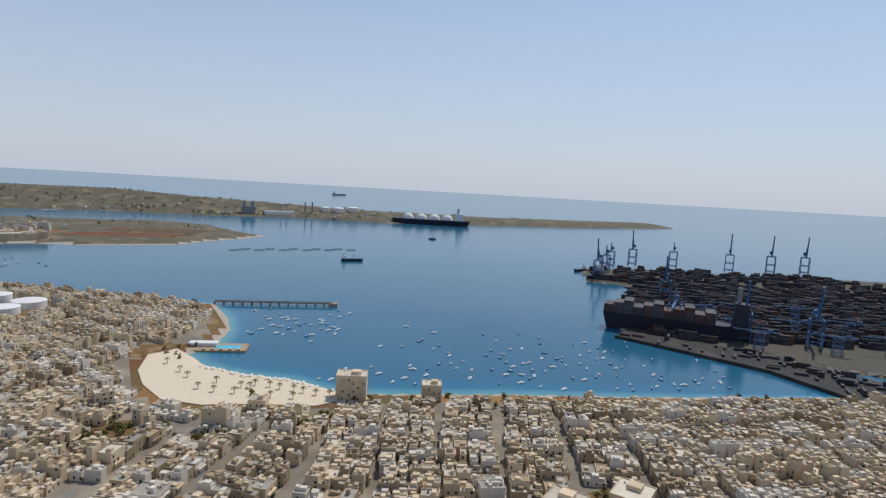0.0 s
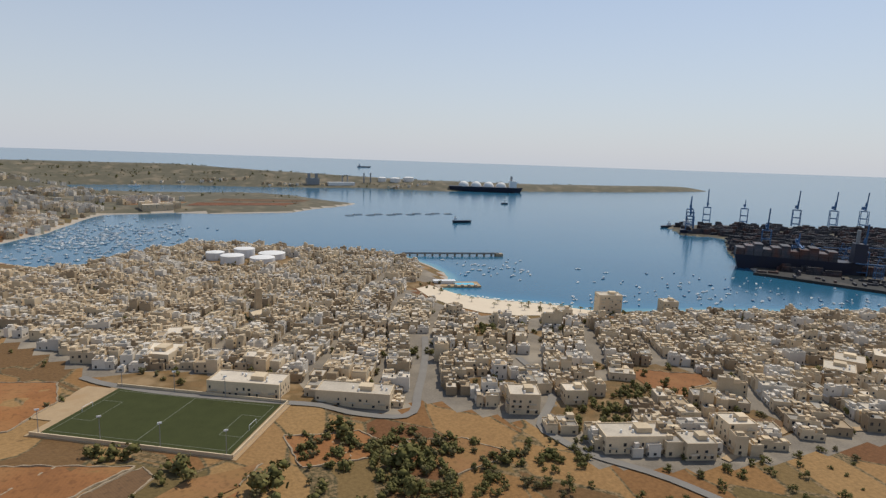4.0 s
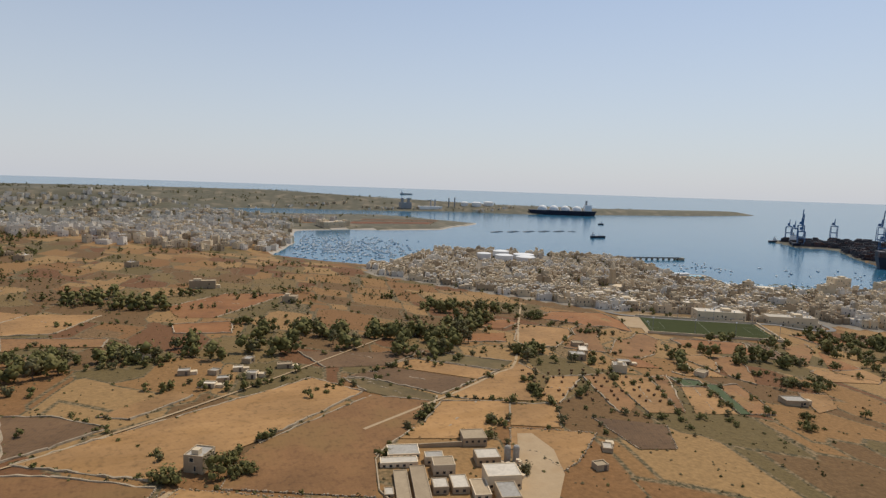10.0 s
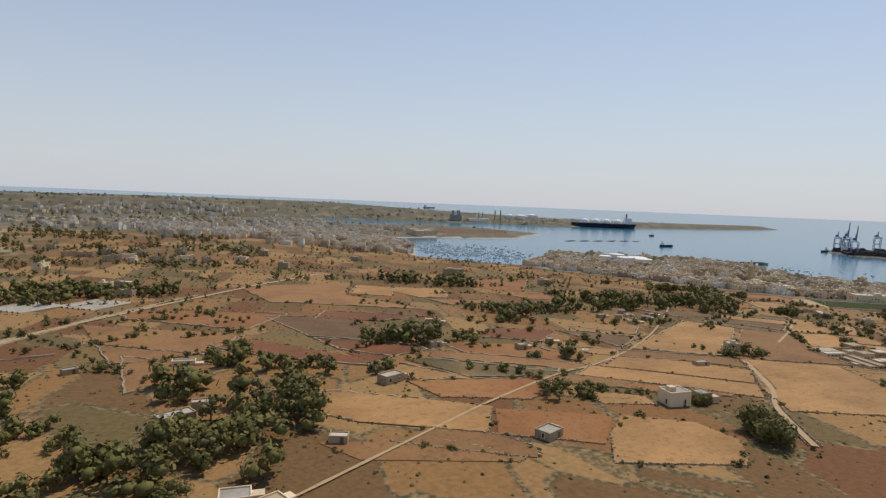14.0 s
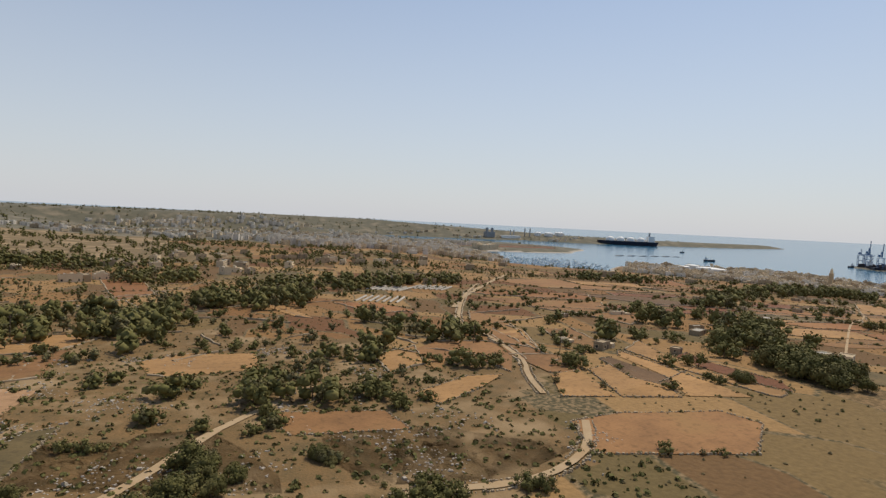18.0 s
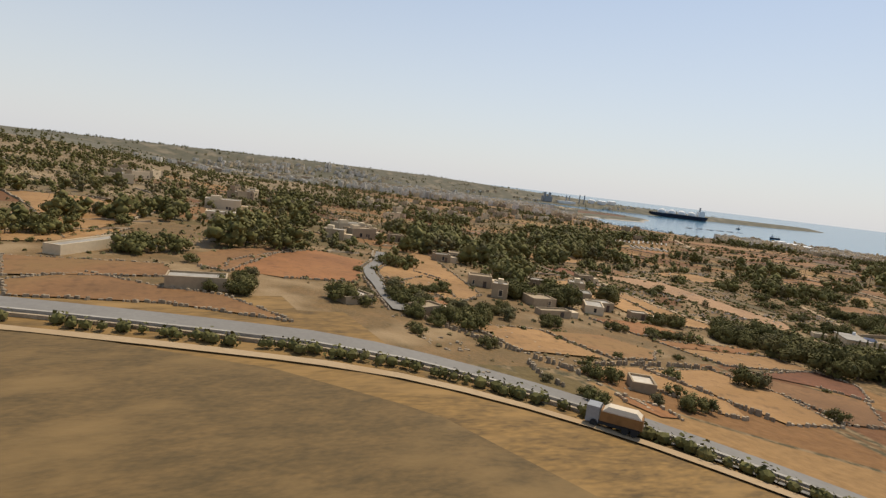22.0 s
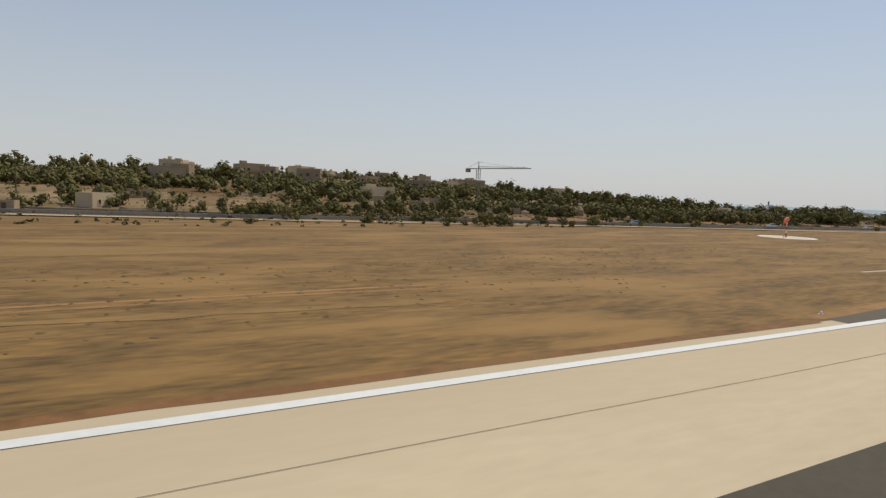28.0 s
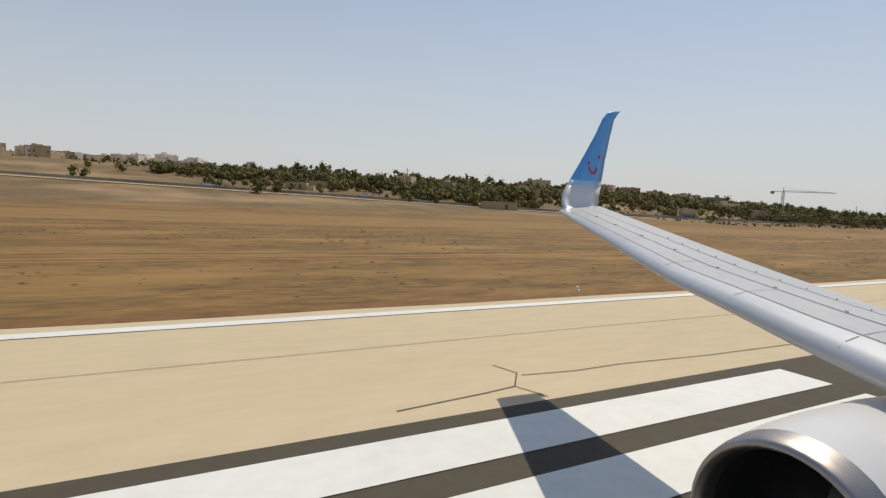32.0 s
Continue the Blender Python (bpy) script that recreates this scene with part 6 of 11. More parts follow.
block_flats(-4, 226, 6, 5, 6.5, 0.2, "grey-white slab block near the beach")

# church tower
e = thing("church_tower", -84, 264, ground_z(-84, 264), "square brown limestone church bell tower", "tower")
s = Shape()
s.box(0, 0, -1, 3.0, 3.0, 13.5, 0, 0.9)
part("shaft", s, M["wall_tan"], e)
s = Shape()
s.box(0, 0, 12.5, 3.2, 3.2, 0.35)
part("cornice", s, M["wall"], e)
s = Shape()
s.lathe(0, 0, [(1.2, 12.8), (1.2, 14.6), (0.95, 15.6), (0.4, 16.6), (0.05, 17.6)], 12)
part("lantern", s, M["wall"], e)
s = Shape()
s.box(0, -6, -1, 9, 9, 4.2)
part("nave", s, M["wall"], e)
# fuel tanks above the bay
for x, y, r, h in ((-72, 398, 7.5, 5.5), (-54, 392, 8, 4.2), (-60, 420, 7, 6), (-44, 408, 9, 4), (-80, 416, 6, 5)):
    e = thing("fuel_tank", x, y, ground_z(x, y), "large white cylindrical fuel tank with low dome roof", "tank", "fuel tanks")
    s = Shape()
    s.lathe(0, 0, [(r, -0.5), (r, h), (r * 0.96, h + 0.15)], 32)
    part("shell", s, M["tank_white"], e)
    s = Shape()
    s.lathe(0, 0, [(r * 1.01, h), (r * 0.7, h + 0.45), (r * 0.3, h + 0.7), (0.1, h + 0.75)], 32)
    part("roof", s, M["tank_white"], e)
    s = Shape()
    s.box(r + 0.1, 0, 0, 0.25, 0.6, h)
    part("ladder", s, M["steel_grey"], e)


# football pitch with its lines, walls, goals and paved end
PITCH_Z = 8.6
PC, PU, PV = Vector((-129, 164)), Vector((0.788, -0.616)), Vector((0.616, 0.788))


def pitch_at(u, v, lift=0.0):
    q = PC + PU * u + PV * v
    return (q.x, q.y, PITCH_Z + lift)


def pitch_rect(u0, v0, u1, v1, lift):
    s = Shape()
    s.face([pitch_at(u0, v0, lift), pitch_at(u1, v0, lift), pitch_at(u1, v1, lift), pitch_at(u0, v1, lift)])
    return s


s = Shape()
base = [(-28, -16.5), (28, -16.5), (28, 16.5), (-28, 16.5)]
top = [pitch_at(u, v, 0) for u, v in base]
low = [(x + 0.0, y, z - 4) for x, y, z in top]
s.face(top)
for i in range(4):
    s.face([low[i], low[(i + 1) % 4], top[(i + 1) % 4], top[i]])
tagged(part("pitch_terrace", s, M["track"]), "pale levelled ground round the football pitch", "ground", kind="structure")
pitch = tagged(part("football_pitch", pitch_rect(-25.5, -14.5, 25.5, 14.5, 0.06), M["turf"]), "dark green artificial football pitch with worn pale lines", "pitch", kind="structure")
for u0, v0, u1, v1 in ((-24, -13, 24, -12.85), (-24, 12.85, 24, 13), (-24, -13, -23.85, 13), (23.85, -13, 24, 13), (-0.08, -13, 0.08, 13), (-24, -6, -18, -5.85), (-24, 5.85, -18, 6), (-18, -6, -17.85, 6), (18, -6, 24, -5.85), (18, 5.85, 24, 6), (17.85, -6, 18, 6)):
    part("line", pitch_rect(u0, v0, u1, v1, 0.09), M["faded_line"], pitch)
for u in (-24, 24):
    g = Shape()
    a, b = pitch_at(u, -1.9, 0.06), pitch_at(u, 1.9, 0.06)
    g.tube(a, (a[0], a[1], a[2] + 1.3), 0.06)
    g.tube(b, (b[0], b[1], b[2] + 1.3), 0.06)
    g.tube((a[0], a[1], a[2] + 1.3), (b[0], b[1], b[2] + 1.3), 0.06)
    tagged(part("goal", g, M["steel_white"]), "white football goal on the pitch", "goal", "goals")
for u0, v0, u1, v1 in ((-27, -16, 27, -15.7), (26.7, -16, 27, 16), (-27, 15.7, 27, 16)):
    a, b, c, d = (pitch_at(u, v, 0) for u, v in ((u0, v0), (u1, v0), (u1, v1), (u0, v1)))
    s = Shape()
    s.face([(x, y, z + 0.9) for x, y, z in (a, b, c, d)])
    for p, q in ((a, b), (b, c), (c, d), (d, a)):
        s.face([p, q, (q[0], q[1], q[2] + 0.9), (p[0], p[1], p[2] + 0.9)])
    tagged(part("pitch_wall", s, M["wall"]), "pale low wall round the football pitch", "wall", "pitch walls")
tagged(part("paved_end", pitch_rect(-38, -8, -28, 14, 0.0), M["track"]), "pale paved yard beside the pitch", "pavement", kind="structure")
for u in (-25, -8, 8, 25):
    for v in (-15.2, 15.2):
        x, y, z = pitch_at(u, v)
        e = thing("floodlight", x, y, z, "slim grey floodlight mast beside the pitch", "floodlight", "pitch floodlights")
        g = Shape()
        g.tube((0, 0, 0), (0, 0, 6.5), 0.1, 0.06)
        part("mast", g, M["steel_grey"], e)
        g = Shape()
        g.box(0, 0, 6.4, 1.0, 0.2, 0.4)
        part("lamp_head", g, M["steel_white"], e)


# ---- beach, pier, boats, ships ----
def deck_on_piles(name, p, q, half, top, label, step=6.0):
    e = thing(name, 0, 0, 0, label, name)
    d = Vector((q[0] - p[0], q[1] - p[1]))
    a, n = math.atan2(d.y, d.x), int(d.length / step)
    s = Shape()
    s.box((p[0] + q[0]) / 2, (p[1] + q[1]) / 2, top - 0.5, d.length, half * 2, 0.5, a)
    part("deck", s, M["rubble"], e)
    s = Shape()
    for k in (-1, 1):
        s.box((p[0] + q[0]) / 2 - math.sin(a) * half * k, (p[1] + q[1]) / 2 + math.cos(a) * half * k, top, d.length, 0.08, 0.5, a)
    part("railing", s, M["steel_grey"], e)
    for i in range(n + 1):
        t = i / n
        s = Shape()
        s.box(p[0] + d.x * t, p[1] + d.y * t, -2, 1.0, half * 1.7, top + 1.6, a)
        part("pier_leg", s, M["rubble"], e)
    s = Shape()
    s.box(q[0], q[1], -2, 6, 5, top + 2.1, a)
    part("head", s, M["rubble"], e, "broad concrete head")


deck_on_piles("jetty", (58, 412), (132, 386), 1.6, 2.0, "long dark concrete jetty on piers in the bay")
# lido with its pool
e = thing("lido", 0, 0, 0, "white seaside lido with a bright blue pool on a quay", "lido")
s = Shape()
s.box(46, 306, -2, 27, 13, 2.9, -0.35)
part("quay", s, M["track"], e)
s = Shape()
s.box(50, 304.5, 0.86, 12, 6, 0.08, -0.35)
part("pool", s, M["pool_water"], e, "bright turquoise pool")
s = Shape()
s.box(39, 311, 0.8, 13, 4, 1.8, -0.35)
part("pavilion", s, M["steel_white"], e)
s = Shape()
s.box(39, 311, 2.6, 14, 5, 0.2, -0.35)
part("roof", s, M["steel_white"], e)
for i in range(5):
    s = Shape()
    s.box(38 + i * 3.9, 303.2 - i * 1.45, 0.9, 1.6, 1.6, 0.9, -0.35)
    part("cabin", s, M["roof"], e)


def hull(s, l, w, h, bow=0.35, z=-0.15):
    """A boat's hull along x, pointed at +x, flared upwards."""
    k = len(s.v)
    outline = [(-l / 2, -0.42 * w), (-l / 2, 0.42 * w), (l * (0.5 - bow), 0.5 * w), (l * 0.5, 0.0), (l * (0.5 - bow), -0.5 * w)]
    for f, zz in ((0.7, z), (1.0, h)):
        for x, y in outline:
            s.v.append((x * (0.93 if f < 1 else 1), y * f, zz))
    n = len(outline)
    for i in range(n):
        j = (i + 1) % n
        s.f.append((k + j, k + i, k + n + i, k + n + j))
        s.m.append(s.slot)
    s.f.append(tuple(k + n + i for i in reversed(range(n))))
    s.m.append(s.slot)


def boat(seed):
    rnd = random.Random(seed)
    l = (2.4, 3.2, 4.2)[seed % 3]
    s = Shape()
    hull(s, l, l * 0.34, 0.42)
    ob = part("boat", s, M["steel_white" if seed % 4 else "steel_blue"])
    tagged(ob, "small white motor boat moored in the bay" if seed % 4 else "small blue fishing boat moored in the bay", "boat", "moored boats")
    s = Shape()
    s.box(-0.05 * l, 0, 0.4, l * 0.35, l * 0.22, 0.4, 0, 0.8)
    part("cabin", s, M["tank_white"], ob)
    return ob


BOATS = [boat(i) for i in range(6)]
BOAT_USED = set()


def moor(areas, count, seed, sea_gap):
    rnd = random.Random(seed)
    spots, tries = [], 0
    while len(spots) < count and tries < 6000:
        tries += 1
        ax, ay, bx, by, wide = rnd.choice(areas)
        t = rnd.random()
        x, y = ax + (bx - ax) * t + rnd.gauss(0, wide), ay + (by - ay) * t + rnd.gauss(0, wide)
        if inside_by(MAINLAND, np.array([x]), np.array([y]))[0] > -sea_gap or any(math.hypot(x - p, y - q) < 3.4 for p, q in spots):
            continue
        spots.append((x, y))
        i = rnd.randrange(6)
        m = pose(x, y, 0, 0, 0, rnd.gauss(200, 25))
        if i in BOAT_USED:
            copy_thing(BOATS[i], m)
        else:
            BOAT_USED.add(i)
            BOATS[i].matrix_basis = m


moor([(85, 250, 130, 232, 7), (120, 240, 190, 205, 8), (150, 235, 215, 200, 9), (200, 195, 262, 172, 6), (130, 262, 215, 225, 15), (165, 280, 250, 232, 16), (190, 232, 262, 200, 12), (70, 330, 110, 340, 14), (75, 370, 120, 350, 12)], 150, 4, 4)
moor([(-205, 520, -150, 560, 18), (-180, 480, -140, 600, 22), (-150, 520, -100, 600, 24), (-200, 560, -160, 640, 16)], 135, 5, 5)
rnd = random.Random(61)
FLEET = Shape()
for _ in range(420):
    x, y = rnd.gauss(-150, 34), rnd.gauss(560, 60)
    if inside_by(MAINLAND, np.array([x]), np.array([y]))[0] > -6:
        continue
    one = Shape()
    l, a = rnd.choice((2.6, 3.4, 4.4)), rnd.gauss(3.5, 0.4)
    hull(one, l, l * 0.34, 0.5)
    one.box(-0.05 * l, 0, 0.45, l * 0.4, l * 0.24, 0.5, 0, 0.8)
    if l > 3:
        one.tube((0, 0, 0.4), (0, 0, 4.2), 0.05, n=4)
    k, c, q = len(FLEET.v), math.cos(a), math.sin(a)
    FLEET.v.extend((x + c * u - q * v, y + q * u + c * v, w) for u, v, w in one.v)
    FLEET.f.extend(tuple(k + j for j in f) for f in one.f)
    FLEET.m.extend(one.m)
tagged(part("moored_fleet", FLEET, M["steel_white"]), "crowd of small white boats moored in the inner bay", "boats", kind="stuff")


def ship(x, y, a, l, w, h, dark, label, house_at=-0.38, house="steel_white"):
    e = thing("ship", x, y, 0, label, "ship", a=a)
    s = Shape()
    hull(s, l, w, h, 0.18, -1)
    part("hull", s, M[dark], e)
    s = Shape()
    s.box(l * house_at, 0, h, l * 0.1, w * 0.75, h * 1.3, 0, 0.9)
    part("bridge", s, M[house], e)
    s = Shape()
    s.tube((l * house_at - l * 0.02, 0, h * 2.2), (l * house_at - l * 0.02, 0, h * 3.2), w * 0.09)
    part("funnel", s, M["steel_grey"], e)
    return e


LA = math.atan2(1031 - 1111, 641 - 501)
e = ship(571, 1071, LA, 161, 26, 11, "hull_dark", "long dark blue gas carrier with white tank domes", 0.36)
for i in range(4):
    s = Shape()
    s.lathe(-48 + i * 27, 0, [(11.5, 10.5), (11.2, 14), (9, 18.5), (5, 21), (0.3, 22)], 24)
    part("tank_dome", s, M["tank_white"], e, "white gas tank dome", smooth=True)
e = ship(222, 592, -0.15, 24, 5.5, 2.6, "hull_dark", "dark small coaster anchored in the bay", -0.36)
for k in (0.05, 0.3):
    s = Shape()
    s.tube((24 * k, 0, 2.6), (24 * k, 0, 6.5), 0.2)
    part("mast", s, M["steel_grey"], e)
ship(430, 800, -0.2, 12, 3.5, 2, "hull_dark", "small dark harbour tug", 0.05)
ship(452, 488, 0.1, 20, 5, 2.5, "hull_dark", "dark supply vessel by the container port", 0.2)
ship(900, 2600, 0.1, 70, 12, 6, "steel_grey", "hazy grey cargo ship far out at sea", -0.36)
ship(-100, 1240, 0.1, 22, 5, 2, "steel_white", "white ferry-like ship at the power station", 0.1)
# fish farm rings
for i in range(11):
    x, y = 118 + 13.5 * i, 690 - 1.0 * i + (9 if i % 2 else 0)
    s = Shape()
    n, R = 24, 6.0
    for j in range(n):
        a0, a1 = 6.2832 * j / n, 6.2832 * (j + 1) / n
        s.tube((x + R * math.cos(a0), y + R * math.sin(a0), 0.15), (x + R * math.cos(a1), y + R * math.sin(a1), 0.15), 0.35, n=5, cap=False)
    tagged(part("fish_pen", s, M["steel_grey"]), "dark floating fish farm ring", "fish pen", "fish pens")

# ---- headland fort, power station ----
for dx, dy, w, d, h in ((0, 0, 34, 14, 7), (-12, 10, 14, 12, 8), (16, 8, 20, 10, 7.5)):
    block_flats(-92 + dx, 775 + dy, w, d, h, 0.15, "large cream institute building on the headland")
for i, (x, y, h, r) in enumerate(((300, 1225, 20, 1.4), (312, 1226, 20, 1.4), (352, 1230, 22, 1.4), (366, 1226, 22, 1.4))):
    e = thing("chimney", x, y, ground_z(x, y), "tall slim grey power station chimney", "chimney", "power station chimneys")
    s = Shape()
    s.tube((0, 0, -1), (0, 0, h), r * 1.25, r, 14)
    part("shaft", s, M["steel_grey"], e)
    s = Shape()
    s.tube((0, 0, h - 1), (0, 0, h + 0.2), r * 1.2, n=14)
    part("collar", s, M["steel_white"], e)
e = thing("power_station", 235, 1228, ground_z(235, 1228), "grey boiler house of the power station", "power station")
s = Shape()
s.box(0, 0, -1, 26, 14, 14)
part("boiler_house", s, M["steel_grey"], e)
s = Shape()
s.box(60, -8, -2, 60, 14, 7)
part("turbine_hall", s, M["tank_white"], e)
for x in (-8, 8):
    s = Shape()
    s.box(x, 0, 13, 5, 5, 10)
    part("flue_tower", s, M["steel_grey"], e)
for x, y, r in ((420, 1212, 12), (450, 1205, 12), (395, 1228, 9)):
    e = thing("storage_tank", x, y, ground_z(x, y), "white cylindrical storage tank by the shore", "tank", "shore tanks")
    s = Shape()
    s.lathe(0, 0, [(r, -2), (r, 7), (r * 0.6, 8.5), (0.2, 9)], 26)
    part("shell", s, M["tank_white"], e)
far_quarter("shore_sheds", "low pale sheds and houses along the far shore", [(200, 1225, 160, 14), (420, 1160, 90, 14), (20, 1290, 120, 12)], 70, 9)

# ---- container port ----
def gantry(x, y, a, k=1.0, boom=True):
    """A ship-to-shore crane with its boom raised or level."""
    e = thing("gantry_crane", x, y, 1.6, "tall blue ship-to-shore container crane", "crane", "port cranes", a=a)
    for sx in (-6, 6):
        for sy in (-5, 5):
            s = Shape()
            s.tube((sx * k, sy * k, 0), (sx * k * 0.9, sy * k, 24 * k), 0.55 * k, 0.45 * k, 6)
            part("leg", s, M["steel_blue"], e)
    for z in (3, 12, 23):
        for sy in (-5, 5):
            s = Shape()
            s.box(0, sy * k, z * k, 12.5 * k, 0.7 * k, 0.8 * k)
            part("cross_beam", s, M["steel_blue"], e)
        for sx in (-6, 6):
            s = Shape()
            s.box(sx * k, 0, z * k, 0.7 * k, 10.5 * k, 0.8 * k)
            part("side_beam", s, M["steel_blue"], e)
    for sy in (-5, 5):
        s = Shape()
        s.tube((-6 * k, sy * k, 3 * k), (6 * k, sy * k, 12 * k), 0.3 * k, n=5)
        part("brace", s, M["steel_blue"], e)
        s = Shape()
        s.tube((6 * k, sy * k, 12 * k), (-6 * k, sy * k, 23 * k), 0.3 * k, n=5)
        part("brace", s, M["steel_blue"], e)
    s = Shape()
    s.box(8 * k, 0, 25 * k, 30 * k, 2.0 * k, 1.6 * k)
    part("girder", s, M["steel_blue"], e)
    s = Shape()
    if boom:
        s.tube((-7 * k, 0, 26 * k), (-13 * k, 0, 52 * k), 1.0 * k, 0.8 * k, 6)
    else:
        s.box(-21 * k, 0, 25 * k, 28 * k, 1.6 * k, 1.4 * k)
    part("boom", s, M["steel_blue"], e)
    s = Shape()
    s.tube((-4 * k, 0, 26 * k), (-2 * k, 0, 37 * k), 0.6 * k, n=6)
    s.tube((8 * k, 0, 26 * k), (-2 * k, 0, 37 * k), 0.4 * k, n=6)
    part("tower_frame", s, M["steel_blue"], e)
    s = Shape()
    s.box(12 * k, 0, 26.6 * k, 6 * k, 3.5 * k, 3 * k)
    part("machine_house", s, M["steel_blue"], e)


s = Shape()
QUAY = [(270, 257), (274, 248), (286, 214), (299, 176), (296, 130), (345, 100), (332, 186), (312, 226), (292, 262)]
s.face([(x, y, 1.9) for x, y in QUAY])
for (ax, ay), (bx, by) in zip(QUAY, QUAY[1:] + QUAY[:1]):
    s.face([(ax, ay, -2), (bx, by, -2), (bx, by, 1.9), (ax, ay, 1.9)])
tagged(part("quay", s, M["port_deck"]), "dark concrete quay of the container port", "quay", kind="structure")
PORT_A = 0.62
for x, y, k, up in ((425, 435, 0.8, True), (470, 470, 0.8, False), (505, 498, 0.8, False), (548, 505, 0.85, True), (590, 480, 0.85, False),
                    (320, 255, 0.75, False), (345, 222, 0.75, True), (375, 195, 0.75, True), (400, 330, 0.75, True), (640, 440, 0.9, True), (690, 420, 0.9, True), (735, 405, 0.9, True)):
    gantry(x, y, PORT_A, k, up)
for x, y in ((335, 205), (350, 235), (372, 180), (388, 215), (402, 165), (425, 200), (440, 245), (400, 262), (368, 270), (455, 180)):
    gantry(x, y, -0.88, 0.42, False)
rnd = random.Random(8)
STACKS, REST, ONE = 0, Shape(), Shape()
ONE.box(0, 0, 0, 6.6, 1.3, 1.36, -0.6)
ONE = ONE.mesh("container", M["box"])
for i in range(900):
    u, v = rnd.random(), rnd.random()
    x, y = 290 + 250 * u + 40 * v, 240 - 130 * u + 200 * v + rnd.uniform(-4, 4)
    if inside_by(PORT, np.array([x]), np.array([y]))[0] < 9 or abs((x - 316) * 0.77 + (y - 252) * 0.64) < 11 and abs((x - 316) * 0.64 - (y - 252) * 0.77) < 48:
        continue
    cells = [(j * 1.45 * math.sin(-0.6), j * 1.45 * math.cos(-0.6), 1.4 * lv) for lv in range(rnd.choice((2, 3, 4, 5))) for j in range(rnd.choice((3, 4, 6)))]
    if STACKS < 24:
        STACKS += 1
        e = thing("container_stack", x, y, 1.6, "stack of dark rust and blue shipping containers", "containers", "container stacks")
        for c in cells:
            part("container", ONE, None, e).location = c
    else:
        for c in cells:
            REST.box(x + c[0], y + c[1], 1.6 + c[2], 6.6, 1.3, 1.36, -0.6)
for i in range(900):
    x, y = rnd.uniform(300, 720), rnd.uniform(230, 480)
    if inside_by(PORT, np.array([x]), np.array([y]))[0] < 7:
        continue
    for j in range(rnd.choice((2, 4))):
        REST.box(x + j * 1.45 * math.sin(-0.6), y + j * 1.45 * math.cos(-0.6), 1.6, 6.6, 1.3, 1.38 * rnd.choice((1, 2, 3, 4)), -0.6)
for i in range(170):
    x, y = rnd.uniform(272, 340), rnd.uniform(105, 258)
    if inside_by(QUAY, np.array([x]), np.array([y]))[0] < 2.5:
        continue
    REST.box(x, y, 1.9, rnd.choice((3.3, 6.6)), 1.3, 1.38 * rnd.choice((1, 1, 2)), -0.88 + rnd.choice((0, 1.57)))
tagged(part("container_yard", REST, M["box"]), "rows of dark stacked shipping containers in the port", "containers", kind="stuff")
e = ship(316, 252, -0.88, 88, 15, 11, "hull_dark", "huge black container ship at the quay", 0.44, "hull_dark")
for i in range(11):
    s = Shape()
    for j in range(3 + (i * 7) % 3):
        s.box(-40.5 + i * 6.2, 0, 11 + 1.8 * j, 5.9, 14.2, 1.75)
    part("deck_cargo", s, M["box"], e)
ship(440, 452, 0.62, 60, 10, 5, "hull_dark", "dark cargo ship moored at the far quay", 0.3)
lane([(281, 258), (300, 226), (331, 181), (380, 120)], 1.2, "street", "grey quay edge road", "quay_road", 0.1)


# umbrellas on the beach
def umbrella(x, y):
    e = thing("beach_umbrella", x, y, ground_z(x, y), "pale beach umbrella open on the sand", "umbrella", "beach umbrellas")
    s = Shape()
    s.tube((0, 0, -0.1), (0, 0, 1.1), 0.03, n=5)
    part("pole", s, M["steel_white"], e)
    s = Shape()
    s.lathe(0, 0, [(0.75, 0.95), (0.4, 1.15), (0.03, 1.25)], 8)
    part("canopy", s, M["tank_white"], e)
    return e


rnd = random.Random(21)
first = None
for i in range(46):
    t = i / 45
    x = 34 + 46 * t + rnd.uniform(-1, 1)
    y = float(np.interp(x, [24, 35, 49, 68, 84, 112], [300, 279, 262, 247, 229, 212])) - 3.2 - rnd.uniform(0, 5)
    if ground_z(x, y) < 0.5:
        continue
    if first is None:
        first = umbrella(x, y)
    else:
        copy_thing(first, pose(x, y, ground_z(x, y)))


